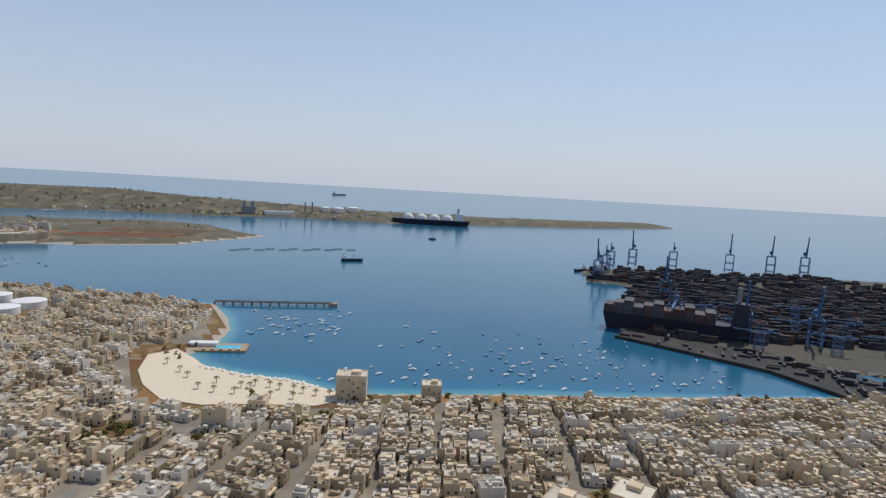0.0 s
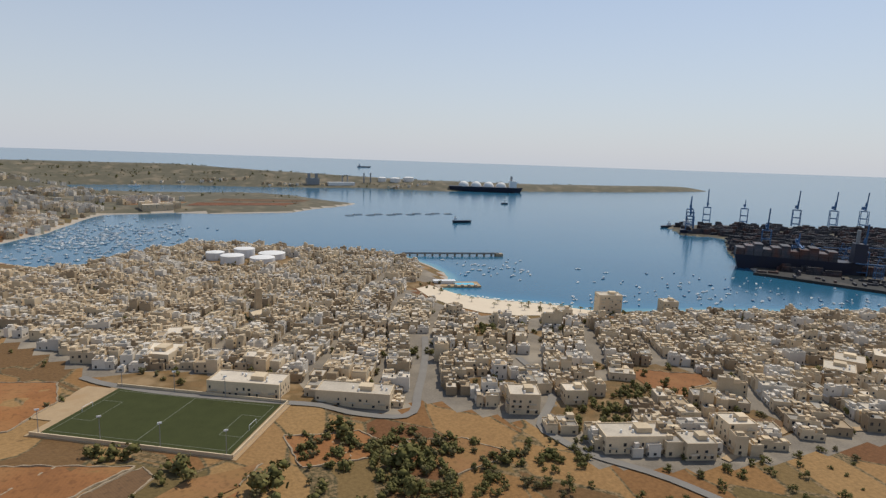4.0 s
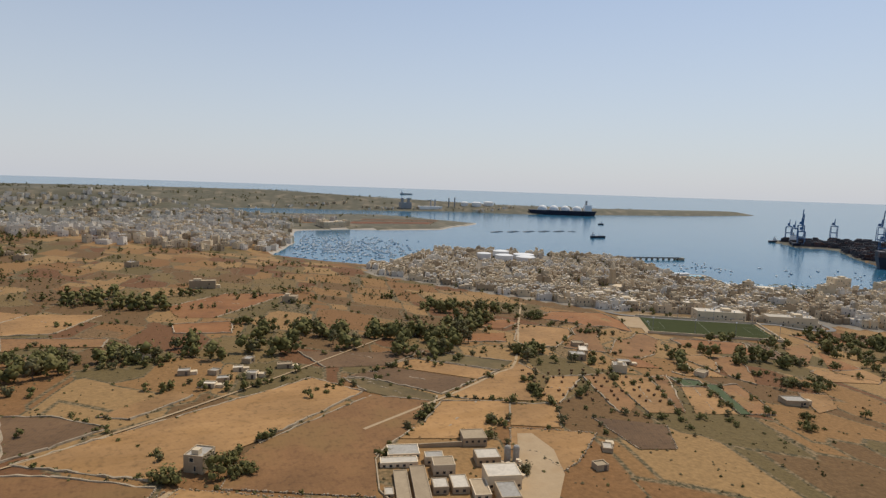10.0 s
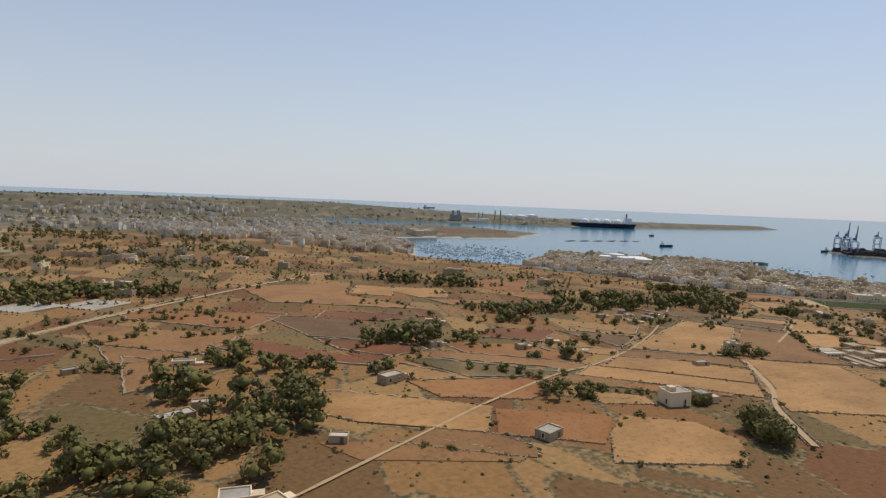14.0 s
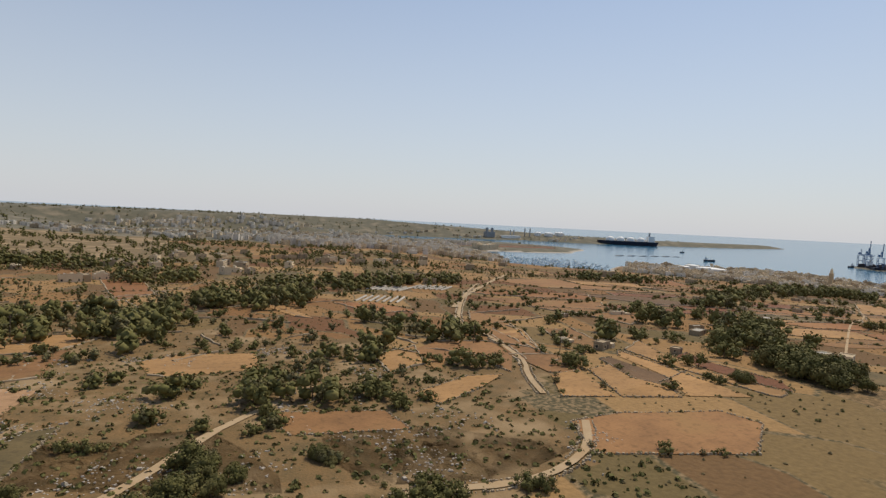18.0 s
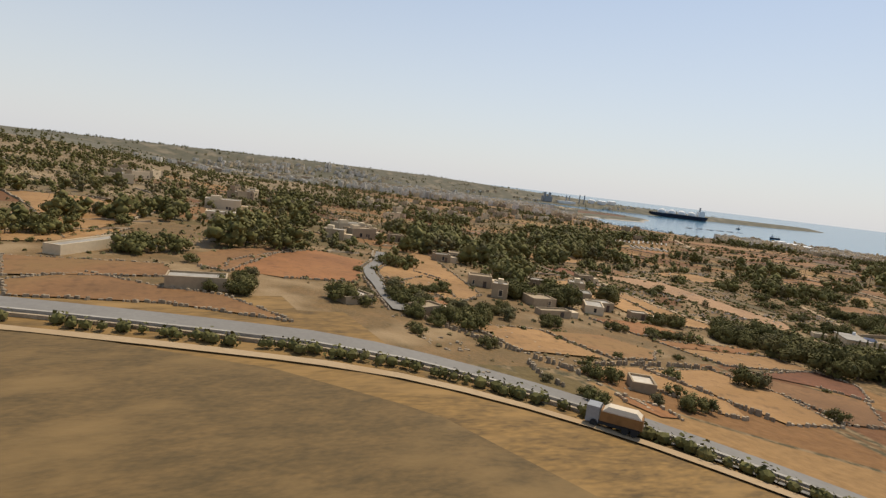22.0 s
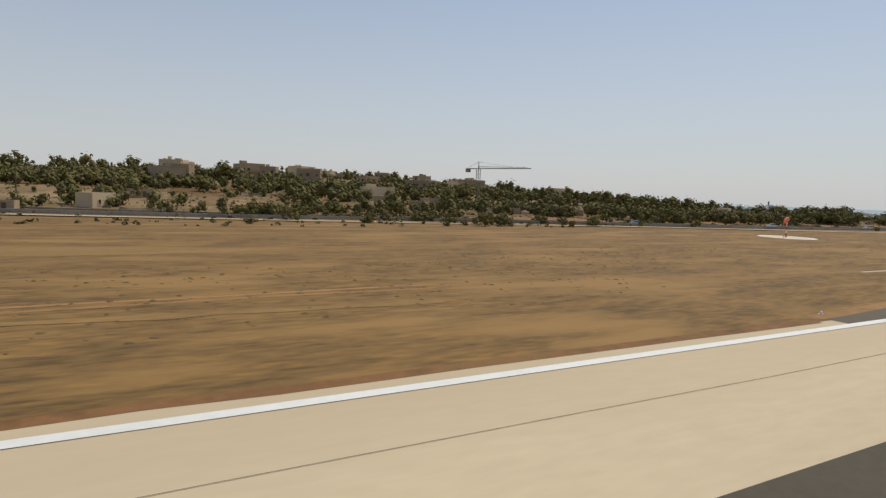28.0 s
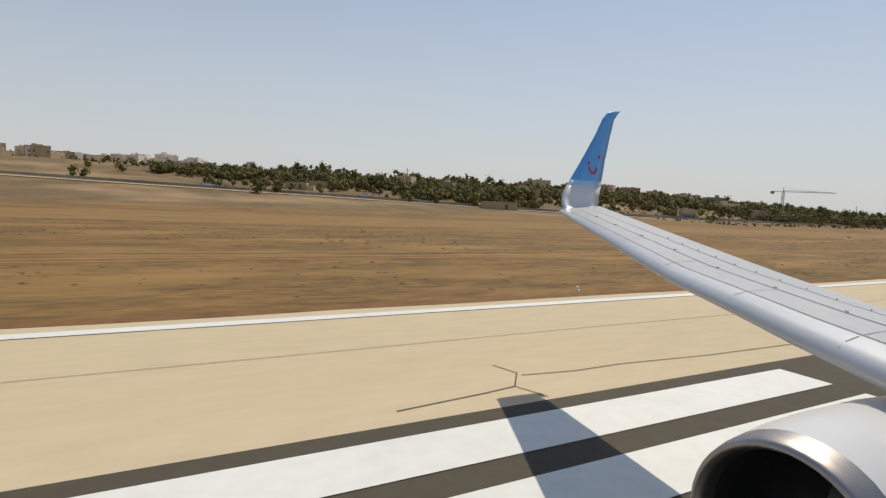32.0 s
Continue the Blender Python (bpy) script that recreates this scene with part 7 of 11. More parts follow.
# ---- trees ----
def clump(s, c, r, rnd, leaves, size, core=0.72):
    """A ragged ball of leaves: loose leaf blades, round a rough core if there is one."""
    if core:
        k = len(s.v)
        if leaves < 14:
            knots = [(1, 0, 0), (-1, 0, 0), (0, 1, 0), (0, -1, 0), (0, 0, 1), (0, 0, -1)]
            sides = [(0, 2, 4), (2, 1, 4), (1, 3, 4), (3, 0, 4), (2, 0, 5), (1, 2, 5), (3, 1, 5), (0, 3, 5)]
        else:
            bm = bmesh.new()
            bmesh.ops.create_icosphere(bm, subdivisions=1, radius=1.0)
            knots, sides = [tuple(v.co) for v in bm.verts], [tuple(v.index for v in f.verts) for f in bm.faces]
            bm.free()
        for x, y, z in knots:
            f = r * core * rnd.uniform(0.8, 1.12)
            s.v.append((c[0] + x * f, c[1] + y * f, c[2] + z * f * 0.85))
        for f in sides:
            s.f.append(tuple(k + i for i in f))
            s.m.append(0)
    low = 0.62 if core else 0.55
    for _ in range(leaves):
        d = Vector((rnd.gauss(0, 1), rnd.gauss(0, 1), rnd.gauss(0.25, 1))).normalized()
        p = Vector(c) + d * r * rnd.uniform(low, 1.1 if leaves > 14 else 0.92)
        u = d.orthogonal().normalized() * size * rnd.uniform(0.6, 1.3)
        u.rotate(Matrix.Rotation(rnd.uniform(0, 6.28), 3, d))
        w = d.cross(u) * rnd.uniform(0.5, 0.9) + d * rnd.uniform(-0.5, 0.5) * size
        s.face([tuple(p - u - w), tuple(p + u - w * 0.6), tuple(p + u * 0.7 + w), tuple(p - u + w * 0.8)])


def crown_shape(seed, h, wide, clumps, leaves, size=0.045, core=0.5):
    rnd = random.Random(seed)
    s = Shape()
    for i in range(clumps):
        t = i / max(1, clumps - 1)
        a, rad = rnd.uniform(0, 6.28), wide * (0.5 if clumps > 8 else 0.36) * math.sqrt(rnd.random()) * (0.62 + 0.5 * math.sin(math.pi * min(1, t * 1.05)))
        r = wide * rnd.uniform(0.2, 0.31) * (1.0 if clumps > 8 else 1.25)
        clump(s, (rad * math.cos(a), rad * math.sin(a), h * (0.26 + 0.5 * t) + rnd.uniform(-0.07, 0.07) * h), r, rnd, leaves, wide * size, core)
    return s


def trunk_shape(seed, h, wide):
    rnd = random.Random(seed + 50)
    s = Shape()
    lean = (rnd.uniform(-0.15, 0.15) * h, rnd.uniform(-0.15, 0.15) * h)
    fork = (lean[0] * 0.5, lean[1] * 0.5, h * 0.3)
    s.tube((0, 0, -0.4), fork, h * 0.055, h * 0.038, 7)
    for k in range(4):
        a = 1.57 * k + rnd.uniform(-0.4, 0.4)
        tip = (fork[0] + wide * 0.3 * math.cos(a), fork[1] + wide * 0.3 * math.sin(a), h * rnd.uniform(0.55, 0.72))
        s.tube(fork, tip, h * 0.03, h * 0.012, 5)
    return s


TREE_KINDS = [("carob_tree", 2.4, 3.6, 15, 56, "leaf"), ("olive_tree", 2.0, 2.5, 12, 50, "leaf_dry"), ("pine_tree", 4.0, 3.8, 16, 56, "leaf"), ("scrub_bush", 1.1, 2.0, 9, 44, "leaf"),
              ("eucalyptus_tree", 4.8, 3.6, 17, 56, "leaf_dry"), ("fig_tree", 2.8, 3.1, 14, 52, "leaf")]
TREE_LABEL = {"carob_tree": "broad dark green carob tree in a dry field", "olive_tree": "dusty grey-green olive tree", "pine_tree": "tall dark green pine with an uneven crown",
              "scrub_bush": "low round dark green bush on dry ground", "eucalyptus_tree": "tall olive-green eucalyptus with a loose crown", "fig_tree": "rounded green fig tree by a wall"}
TREES = []
for i, (nm, h, w, c, lv, leaf) in enumerate(TREE_KINDS):
    e = thing(nm, 0, -500, 0, TREE_LABEL[nm], "tree" if "bush" not in nm else "bush", "trees")
    part("trunk", trunk_shape(i, h, w), M["bark"], e)
    part("crown", crown_shape(i, h, w, c, lv + 50, 0.034, 0.6), M[leaf], e, smooth=True)
    TREES.append(e)
TREE_USED = set()
SPECK = [crown_shape(80 + i, h, w * 1.2, 3, 4, 0.09, 0.68) for i, (nm, h, w, c, lv, leaf) in enumerate(TREE_KINDS)]
FEW = [crown_shape(60 + i, h, w * 1.15, 6, 10, 0.068, 0.64) for i, (nm, h, w, c, lv, leaf) in enumerate(TREE_KINDS)]
LIGHT = [crown_shape(20 + i, h, w * 1.08, 9, 19, 0.05, 0.56) for i, (nm, h, w, c, lv, leaf) in enumerate(TREE_KINDS)]
WOOD = {"leaf": Shape(), "leaf_dry": Shape()}
STEM = Shape()
SPOTS = []


def grove(x, y, along, deep, tall):
    """Trees about as tall as given, over an oval of ground along the line of flight."""
    rnd = random.Random(int(x * 31 + y * 17))
    kinds = (3, 3, 3, 1) if tall < 1.3 else (0, 0, 1, 5, 3) if tall < 2.6 else (0, 0, 5, 5, 2, 4)
    deep = min(deep, 1.4 * along + 1.0)
    count = min(45 if x > -135 else 80, max(1, round(1.45 * along * deep / ((0.55 * tall + 0.7) * (1.4 if x > -135 else 1.0)) ** 2)))
    for _ in range(count):
        a, q = rnd.uniform(0, 6.28), math.sqrt(rnd.random()) if count > 1 else 0.0
        u, v = along * q * math.cos(a), deep * q * math.sin(a)
        i = rnd.choice(kinds)
        size = min(tall, 5.5) / (TREE_KINDS[i][1] * 0.92) * rnd.uniform(0.55, 1.05)
        SPOTS.append((x + 0.866 * u + 0.5 * v, y - 0.5 * u + 0.866 * v, i, min(size, 2.0), rnd.uniform(0, 360)))


def far_tree(x, y, i, k, turn, sink=0.0):
    """A tree of the joined woodland; none on the football pitch."""
    if -170 < x < -88 and inside_by(PITCH_PAD, np.array([x]), np.array([y]))[0] > -1:
        return
    src, dst = (LIGHT if y < 105 else FEW if y < 230 else SPECK)[i], WOOD[TREE_KINDS[i][5]]
    z, c, s, b = ground_z(x, y) - sink, math.cos(turn) * k, math.sin(turn) * k, len(dst.v)
    dst.v.extend((x + c * p[0] - s * p[1], y + s * p[0] + c * p[1], z + p[2] * k) for p in src.v)
    dst.f.extend(tuple(b + q for q in f) for f in src.f)
    dst.m.extend(src.m)
    h = TREE_KINDS[i][1] * k
    STEM.tube((x, y, z - 0.3), (x, y, z + h * 0.5), h * 0.04, h * 0.02, 3, cap=False)


grove(-750.9, 32.7, 1.9, 0.9, 1)
grove(-745.3, 32.2, 1.2, 1.4, 1.1)
grove(-742.1, 31.2, 1.7, 1.4, 1.3)
grove(-753.6, 37.2, 1.2, 0.8, 0.8)
grove(-746, 38.2, 1.9, 1.3, 1.2)
grove(-743, 39, 1.2, 1, 0.8)
grove(-724.9, 27.5, 1.6, 1.1, 1.1)
grove(-753.2, 46.7, 1.3, 1.1, 0.9)
grove(-751.6, 48, 0.9, 1, 0.7)
grove(-759.9, 50.5, 1.3, 1.5, 1)
grove(-723.6, 35.7, 2.5, 1.9, 2)
grove(-736, 45.4, 1.1, 0.8, 0.7)
grove(-696.9, 46, 6, 4.1, 2.5)
grove(-688.1, 42.3, 9.4, 5.3, 2.6)
grove(-725.7, 45.3, 0.6, 0.9, 0.8)
grove(-715.9, 54.9, 1.4, 0.7, 1.1)
grove(-719.2, 54.8, 2.3, 0.8, 1)
grove(-712.9, 55, 1.3, 0.7, 1.6)
grove(-701, 54.7, 3.6, 3.2, 2)
grove(-746, 59.1, 2.4, 2.3, 1.6)
grove(-762.6, 61.5, 3.2, 1.7, 1.8)
grove(-639, 52.3, 4.4, 1.7, 1.8)
grove(-734.3, 58.4, 2.2, 2.1, 1.2)
grove(-756.8, 64.4, 3.4, 1.6, 1.2)
grove(-739.7, 62.5, 3.4, 3.3, 1.5)
grove(-705.8, 62.9, 3.4, 2.3, 1.9)
grove(-693, 59.6, 3.4, 2.5, 2.5)
grove(-752.9, 65.7, 1.4, 1.7, 1.2)
grove(-673.5, 48.9, 1.7, 3.8, 1.9)
grove(-662.9, 62.5, 2, 1.4, 1.6)
grove(-667.9, 44.5, 0.9, 1.5, 1.3)
grove(-722.3, 57.8, 1.5, 2.4, 1)
grove(-619.8, 48.1, 3, 2.1, 2)
grove(-717.1, 56.3, 1.8, 2, 1)
grove(-628.7, 56.9, 3.4, 2.2, 3)
grove(-636.6, 62.7, 3.5, 2.3, 3.1)
grove(-714.1, 71.7, 1.3, 1.8, 1.7)
grove(-613, 48.2, 2.6, 1.8, 1.8)
grove(-744.1, 73.6, 2.5, 2.8, 1.4)
grove(-721.1, 74.4, 4, 4.7, 3.6)
grove(-651.6, 71.5, 2.3, 2, 1.4)
grove(-707.1, 79.1, 2.8, 6.1, 3.8)
grove(-651.3, 48.2, 2.8, 6.2, 2.3)
grove(-716.4, 80.8, 2.8, 4.6, 3.1)
grove(-727.3, 77.5, 2.9, 6.3, 2.3)
grove(-617.7, 68.2, 3, 2.6, 1.6)
grove(-659.8, 64.5, 2.2, 2.6, 1.2)
grove(-622, 82.1, 2.2, 2.6, 2)
grove(-641.6, 80.6, 1.9, 1.8, 1.2)
grove(-717, 77.2, 3, 6.6, 2.5)
grove(-532.4, 72.5, 1.1, 2.5, 1.6)
grove(-596.8, 51.4, 1.9, 1.7, 1.6)
grove(-526.6, 70, 2.3, 2.8, 2.1)
grove(-653.6, 62.2, 3.1, 2.8, 1.7)
grove(-627.6, 85.2, 2.3, 1.8, 1.7)
grove(-597.7, 82.1, 3.9, 3.1, 3.4)
grove(-510, 58.7, 4.7, 4.7, 4.2)
grove(-394.3, 76.5, 1, 1.3, 1.3)
grove(-621, 84.6, 1.8, 3, 2.3)
grove(-671.6, 95.3, 1.3, 2, 1.4)
grove(-422.5, 89.7, 2.5, 2.1, 2.7)
grove(-506, 67.6, 9.3, 9.3, 5.5)
grove(-599.8, 92.8, 4.2, 5.1, 4.2)
grove(-702.9, 82.5, 3, 6.6, 3.7)
grove(-739.3, 98, 3.4, 4.9, 2.3)
grove(-530.7, 85.5, 1.3, 2.8, 2.3)
grove(-552.7, 93.4, 3.9, 2.7, 2.8)
grove(-524.9, 83.1, 1.9, 4.2, 3.3)
grove(-716.3, 91.5, 6.9, 15.2, 4.7)
grove(-484.1, 93.8, 7.8, 2.7, 2.8)
grove(-668, 98.2, 1.9, 3.3, 1.9)
grove(-410.7, 91.4, 3.5, 1.5, 1.4)
grove(-403, 57.6, 3.9, 8.7, 6.7)
grove(-673.7, 92.6, 1.8, 3, 1.7)
grove(-588.9, 94, 3.5, 1.7, 1)
grove(-760.4, 104.8, 5.4, 6.1, 1.9)
grove(-492.6, 97.3, 2.7, 3.7, 3.9)
grove(-613.5, 101.4, 5, 6.9, 5.9)
grove(-571.4, 101, 4.1, 3.6, 3.9)
grove(-632.2, 98.2, 2.9, 6.2, 4.4)
grove(-645.6, 81.1, 1.7, 3.3, 1.5)
grove(-632.2, 67.9, 5.5, 5.9, 2.5)
grove(-349.4, 99.1, 2.3, 2.2, 2.5)
grove(-627.1, 106.6, 2.4, 2.8, 2)
grove(-478.6, 104.2, 10.4, 7, 5.6)
grove(-614.4, 96, 6.1, 8.1, 5.1)
grove(-541.7, 103, 4.8, 2.4, 1.6)
grove(-292.1, 78.5, 1.7, 3.1, 2.1)
grove(-608, 108.3, 5.8, 6.5, 6.3)
grove(-706.3, 111.3, 7.2, 15.9, 6.3)
grove(-507.6, 87.7, 4.8, 6.2, 4.2)
grove(-338.2, 101.6, 3.4, 5.2, 1.9)
grove(-419.6, 90.5, 3.9, 2.9, 2.1)
grove(-576.7, 104.9, 1.2, 2.6, 2.2)
grove(-493.6, 85.6, 13.3, 17.8, 6.7)
grove(-747, 121.4, 3.1, 6.8, 2.3)
grove(-331.6, 111, 2.1, 2, 1.7)
grove(-397.8, 112.5, 3.2, 3.7, 3.4)
grove(-405.8, 114.8, 3.2, 1.8, 1.4)
grove(-490.6, 117.9, 8.4, 7.1, 5.7)
grove(-593.1, 117.8, 7.4, 6.3, 3.4)
grove(-536.1, 115.4, 2.1, 3.1, 2.3)
grove(-181.8, 105.4, 2.9, 1.5, 1.6)
grove(-510.3, 105.5, 5.4, 6.1, 2.9)
grove(-176.9, 105.4, 2, 1.1, 1.3)
grove(-263.7, 113.4, 2, 2.5, 1.6)
grove(-719.6, 126.6, 4.3, 8.5, 4.7)
grove(-448, 118.3, 3.3, 3.6, 2.4)
grove(-584.5, 121.6, 4.4, 7.1, 4.2)
grove(-462.9, 124.2, 11.1, 5.3, 3.6)
grove(-519.4, 115.6, 4.4, 9.8, 6)
grove(-657.6, 129.7, 4.5, 5.1, 2.7)
grove(-201.7, 117.3, 2.1, 1.6, 2)
grove(-475.5, 127.1, 1.7, 2.1, 2.4)
grove(-164.9, 109.2, 4.2, 2.6, 3.4)
grove(-388.3, 120.8, 1.4, 1.8, 1.5)
grove(-282.9, 101.1, 2, 2.5, 1.9)
grove(-644.4, 130.9, 2.3, 3.3, 1.9)
grove(-258.5, 120.8, 2.1, 4.6, 1.7)
grove(-552.2, 130.3, 2.9, 5.4, 3.1)
grove(-756.8, 136.6, 6.9, 13.8, 3.1)
grove(-126, 86.1, 5.3, 3.3, 3.5)
grove(-172.2, 116.8, 6.4, 3.4, 3.5)
grove(-232.6, 116.1, 1.3, 1.6, 1.7)
grove(-564.9, 135, 10, 11.4, 5.1)
grove(-579.2, 107.4, 1.8, 3.9, 1.9)
grove(-539.9, 109.3, 2.4, 4.3, 1.9)
grove(-151.9, 110.3, 2.7, 1.9, 2.4)
grove(-650, 137.2, 2.4, 3.6, 1.9)
grove(-165, 117.8, 6.6, 3.6, 5.3)
grove(-193.5, 127.4, 3.3, 2.4, 3)
grove(-673.9, 135.4, 1.5, 3.2, 1.6)
grove(-634.4, 141.8, 4.9, 10.1, 6)
grove(-474, 140.2, 8, 6.6, 4)
grove(-470.3, 102.5, 7.5, 13.6, 5.4)
grove(-412.2, 141.2, 3.1, 4.4, 2.7)
grove(-123.9, 102, 4.6, 4, 4.4)
grove(-172.7, 130.2, 4, 2.8, 3.1)
grove(-425.4, 143.3, 8.8, 8.6, 5.5)
grove(-116.3, 96.7, 5.8, 5.4, 4.4)
grove(-183.3, 134.1, 2.9, 2.2, 1.9)
grove(-182.4, 95.6, 5.8, 2.5, 2.5)
grove(-520, 137.5, 2.8, 6.2, 3.5)
grove(-108.8, 91.5, 7.1, 5.1, 3.8)
grove(-436.7, 146.9, 5.2, 4.3, 2.8)
grove(-228, 133.5, 6, 5.1, 3.3)
grove(-172.8, 92.4, 3, 2.5, 2.6)
grove(-551.4, 136.7, 4, 7, 2.9)
grove(-262.1, 116.3, 1.3, 2.9, 2.9)
grove(-245.3, 143.6, 3.7, 3.5, 3.3)
grove(-112.3, 106.6, 7.4, 7.5, 5.4)
grove(-118.9, 116.5, 3.8, 3.9, 3.4)
grove(-247.8, 113.7, 1.7, 3.7, 2.3)
grove(-630.3, 164.1, 11.3, 14.3, 5.4)
grove(-129.4, 131.8, 3.9, 3.6, 3.5)
grove(-108.3, 121.5, 6.6, 5.1, 3.6)
grove(-233.8, 156, 1.6, 2.6, 1.7)
grove(-634.8, 153.7, 7.4, 16.2, 5.6)
grove(-87.7, 104.9, 8.1, 6.6, 4.4)
grove(-568.6, 164.5, 5.9, 9.2, 4)
grove(-193.2, 164.5, 6.8, 2.3, 1.8)
grove(-366.2, 169.6, 3, 4.1, 4.1)
grove(-374, 170.1, 9, 9, 7.3)
grove(-665.3, 151.8, 12.1, 17.8, 4.1)
grove(-154.6, 110.2, 2.8, 4.4, 3)
grove(-168.7, 131.5, 2.8, 2.5, 1.9)
grove(-83.9, 117.7, 7.1, 7.7, 4.7)
grove(-268.7, 178, 15.9, 12.1, 7.1)
grove(-143, 163, 8.7, 8.4, 4.7)
grove(-93.8, 134.8, 7.3, 8.4, 4.8)
grove(-373.3, 180.6, 9.8, 6.8, 2.7)
grove(-238.9, 147.4, 4.9, 7, 3.6)
grove(-351.2, 175.5, 8.3, 10.5, 3.6)
grove(-304.6, 191, 17, 10.2, 6.7)
grove(-238.1, 189.9, 7.8, 6.1, 4.3)
grove(-203.1, 194.7, 6.3, 4.1, 3.4)
grove(-133, 129.6, 3.2, 6.2, 4.4)
grove(-141.4, 148.3, 5, 5.5, 3.6)
grove(-611.6, 212.4, 12.7, 26.7, 6.9)
grove(-233.2, 224.9, 7.2, 6.3, 3.9)
grove(-232.3, 192.2, 7.9, 10.6, 6.5)
grove(-213.7, 220.4, 12.9, 7, 3.6)
grove(-254.5, 175.5, 11.7, 13.9, 5.8)
grove(-345.4, 258.4, 8.9, 10, 6)
grove(-568.5, 262.4, 20.5, 22.5, 6.2)
grove(-490.5, 260.4, 16.2, 17.6, 5)
grove(-356.6, 274.8, 21.2, 13.7, 6.4)
grove(-92, 130, 12.7, 11.43, 2)
grove(-76, 122, 12.8, 11.52, 2)
grove(-84, 104, 14.8, 13.32, 2)
grove(-804, 258, 32, 28.8, 2.4)
grove(-914, 84, 3.2, 2.88, 2.4)
grove(-930, 107, 7.8, 7.02, 2.4)
grove(-902, 105, 14.1, 12.69, 2.4)
grove(-892, 93, 9.5, 8.55, 2.4)
grove(-870, 101, 15.5, 13.95, 2.4)
grove(-909, 159, 23.5, 21.15, 2.4)
grove(-1077, 143, 13, 11.7, 2.4)
grove(-1056, 160, 14.5, 13.05, 2.4)
grove(-1021, 164, 15.5, 13.95, 2.4)
grove(-1014, 109, 1.7, 1.53, 2.4)
grove(-996, 95, 3.3, 2.97, 2.4)
grove(-995, 194, 16, 14.4, 2.4)
grove(-970, 160, 19.2, 17.28, 2.4)
grove(-949, 152, 19.2, 17.28, 2.4)
grove(-1081, 131, 11.9, 10.71, 2.4)
grove(-1084, 141, 5.6, 5.04, 2.4)
grove(-1135, 171, 15.6, 14.04, 2.4)
grove(-1109, 173, 14.4, 12.96, 2.4)
grove(-1093, 160, 13.7, 12.33, 2.4)
grove(-1082, 166, 12.8, 11.52, 2.4)
grove(-1047, 173, 16, 14.4, 2.4)
grove(-1033, 160, 16, 14.4, 2.4)
grove(-1010, 160, 16, 14.4, 2.4)
grove(-970, 145, 19.2, 17.28, 2.4)
grove(-939, 118, 12.8, 11.52, 2.4)
grove(-70, 117, 10, 9, 2)
grove(-96, 132, 8, 7.2, 2)
grove(-58, 103, 9, 8.1, 2)
grove(-18, 118, 11, 9.9, 2)
grove(6, 126, 7, 6.3, 2)
grove(-45, 105, 8, 7.2, 2)
grove(-2, 204, 6, 5.4, 2)
grove(-40, 186, 6, 5.4, 2)


grove(-701, 57, 5, 4, 2.6)
grove(-692, 54, 6, 4, 3.0)
grove(-695, 46, 7, 4, 3.2)
grove(-687, 43, 7, 5, 3.2)
grove(-680, 41, 6, 4, 2.8)
grove(-685, 37, 6, 3, 2.8)
grove(-645.8, 171.2, 21.8, 20.5, 6.8)
grove(-691.1, 175.5, 14.1, 20, 5.1)
grove(-676.2, 195, 10.4, 19.9, 5.7)
grove(-678.8, 162.4, 6.5, 8.8, 3.2)
grove(-634.7, 91.3, 2.3, 3.7, 2.5)
grove(-590.1, 211.2, 20.3, 24.4, 5.5)
grove(-529.6, 260.9, 21.3, 34.3, 5.8)
grove(-658.7, 124.8, 4, 4.4, 2.2)
grove(-641.1, 113.1, 2.7, 4, 2.1)
grove(-641.3, 51, 3.7, 1.7, 1.3)
grove(-605.1, 91.3, 5.3, 4.6, 2.9)
grove(-644.9, 390.2, 41.5, 33, 6.8)
grove(-688.3, 382.4, 27, 30, 6.6)
grove(-613, 305, 22.1, 27.4, 5.4)
grove(-611.5, 54.2, 4, 3.3, 2.2)
grove(-625.9, 39.3, 3.8, 2.9, 2.1)
grove(-836.9, 107.3, 6.7, 12.9, 4.1)
grove(-827.2, 82.9, 3.7, 4.5, 2)
grove(-839, 161.9, 17.1, 19.6, 3.9)
grove(-809.3, 91.8, 4.1, 7.2, 2.2)
grove(-799.3, 101.7, 5.5, 9.5, 3)
grove(-777.5, 128.1, 7.2, 15.8, 3.9)
grove(-781.5, 87.1, 3.4, 7, 2.3)
grove(-763.5, 101, 6.2, 13.7, 4.5)
grove(-704.2, 134.5, 12.7, 28, 6)
grove(-752.8, 67.8, 2.2, 4.8, 1.9)
grove(-773.5, 67.1, 3, 5.2, 1.5)
grove(-774.6, 55.2, 2.6, 3.2, 1.3)
grove(-751.4, 59.2, 4.2, 9.1, 1.8)
grove(-811.9, 158.3, 8.4, 16.8, 3)
grove(-825, 115.6, 5.1, 8, 2.2)
grove(-788.5, 126.1, 2.9, 6.3, 2.3)
grove(-784.4, 115.6, 2.2, 4.7, 1.4)
grove(-719.8, 231, 13.4, 29.4, 6.1)
grove(-851.8, 235.1, 16.6, 36.6, 4.5)
grove(-701.7, 46.5, 1.6, 1.4, 3.2)
grove(-700.1, 40.5, 2, 1.6, 3.8)
grove(-696.1, 38.8, 2.2, 1.6, 4.2)
grove(-691.9, 37.4, 2.2, 1.6, 4.2)
grove(-686.7, 37.1, 2, 1.5, 3.8)
grove(-695.2, 46.4, 2, 1.6, 3.4)
grove(-690.6, 44.4, 2, 1.6, 3.4)
grove(-685.7, 43.5, 2, 1.5, 3.4)
grove(-681.7, 42.8, 1.8, 1.4, 3.2)
grove(-702.4, 54.8, 1.6, 1.4, 2.6)
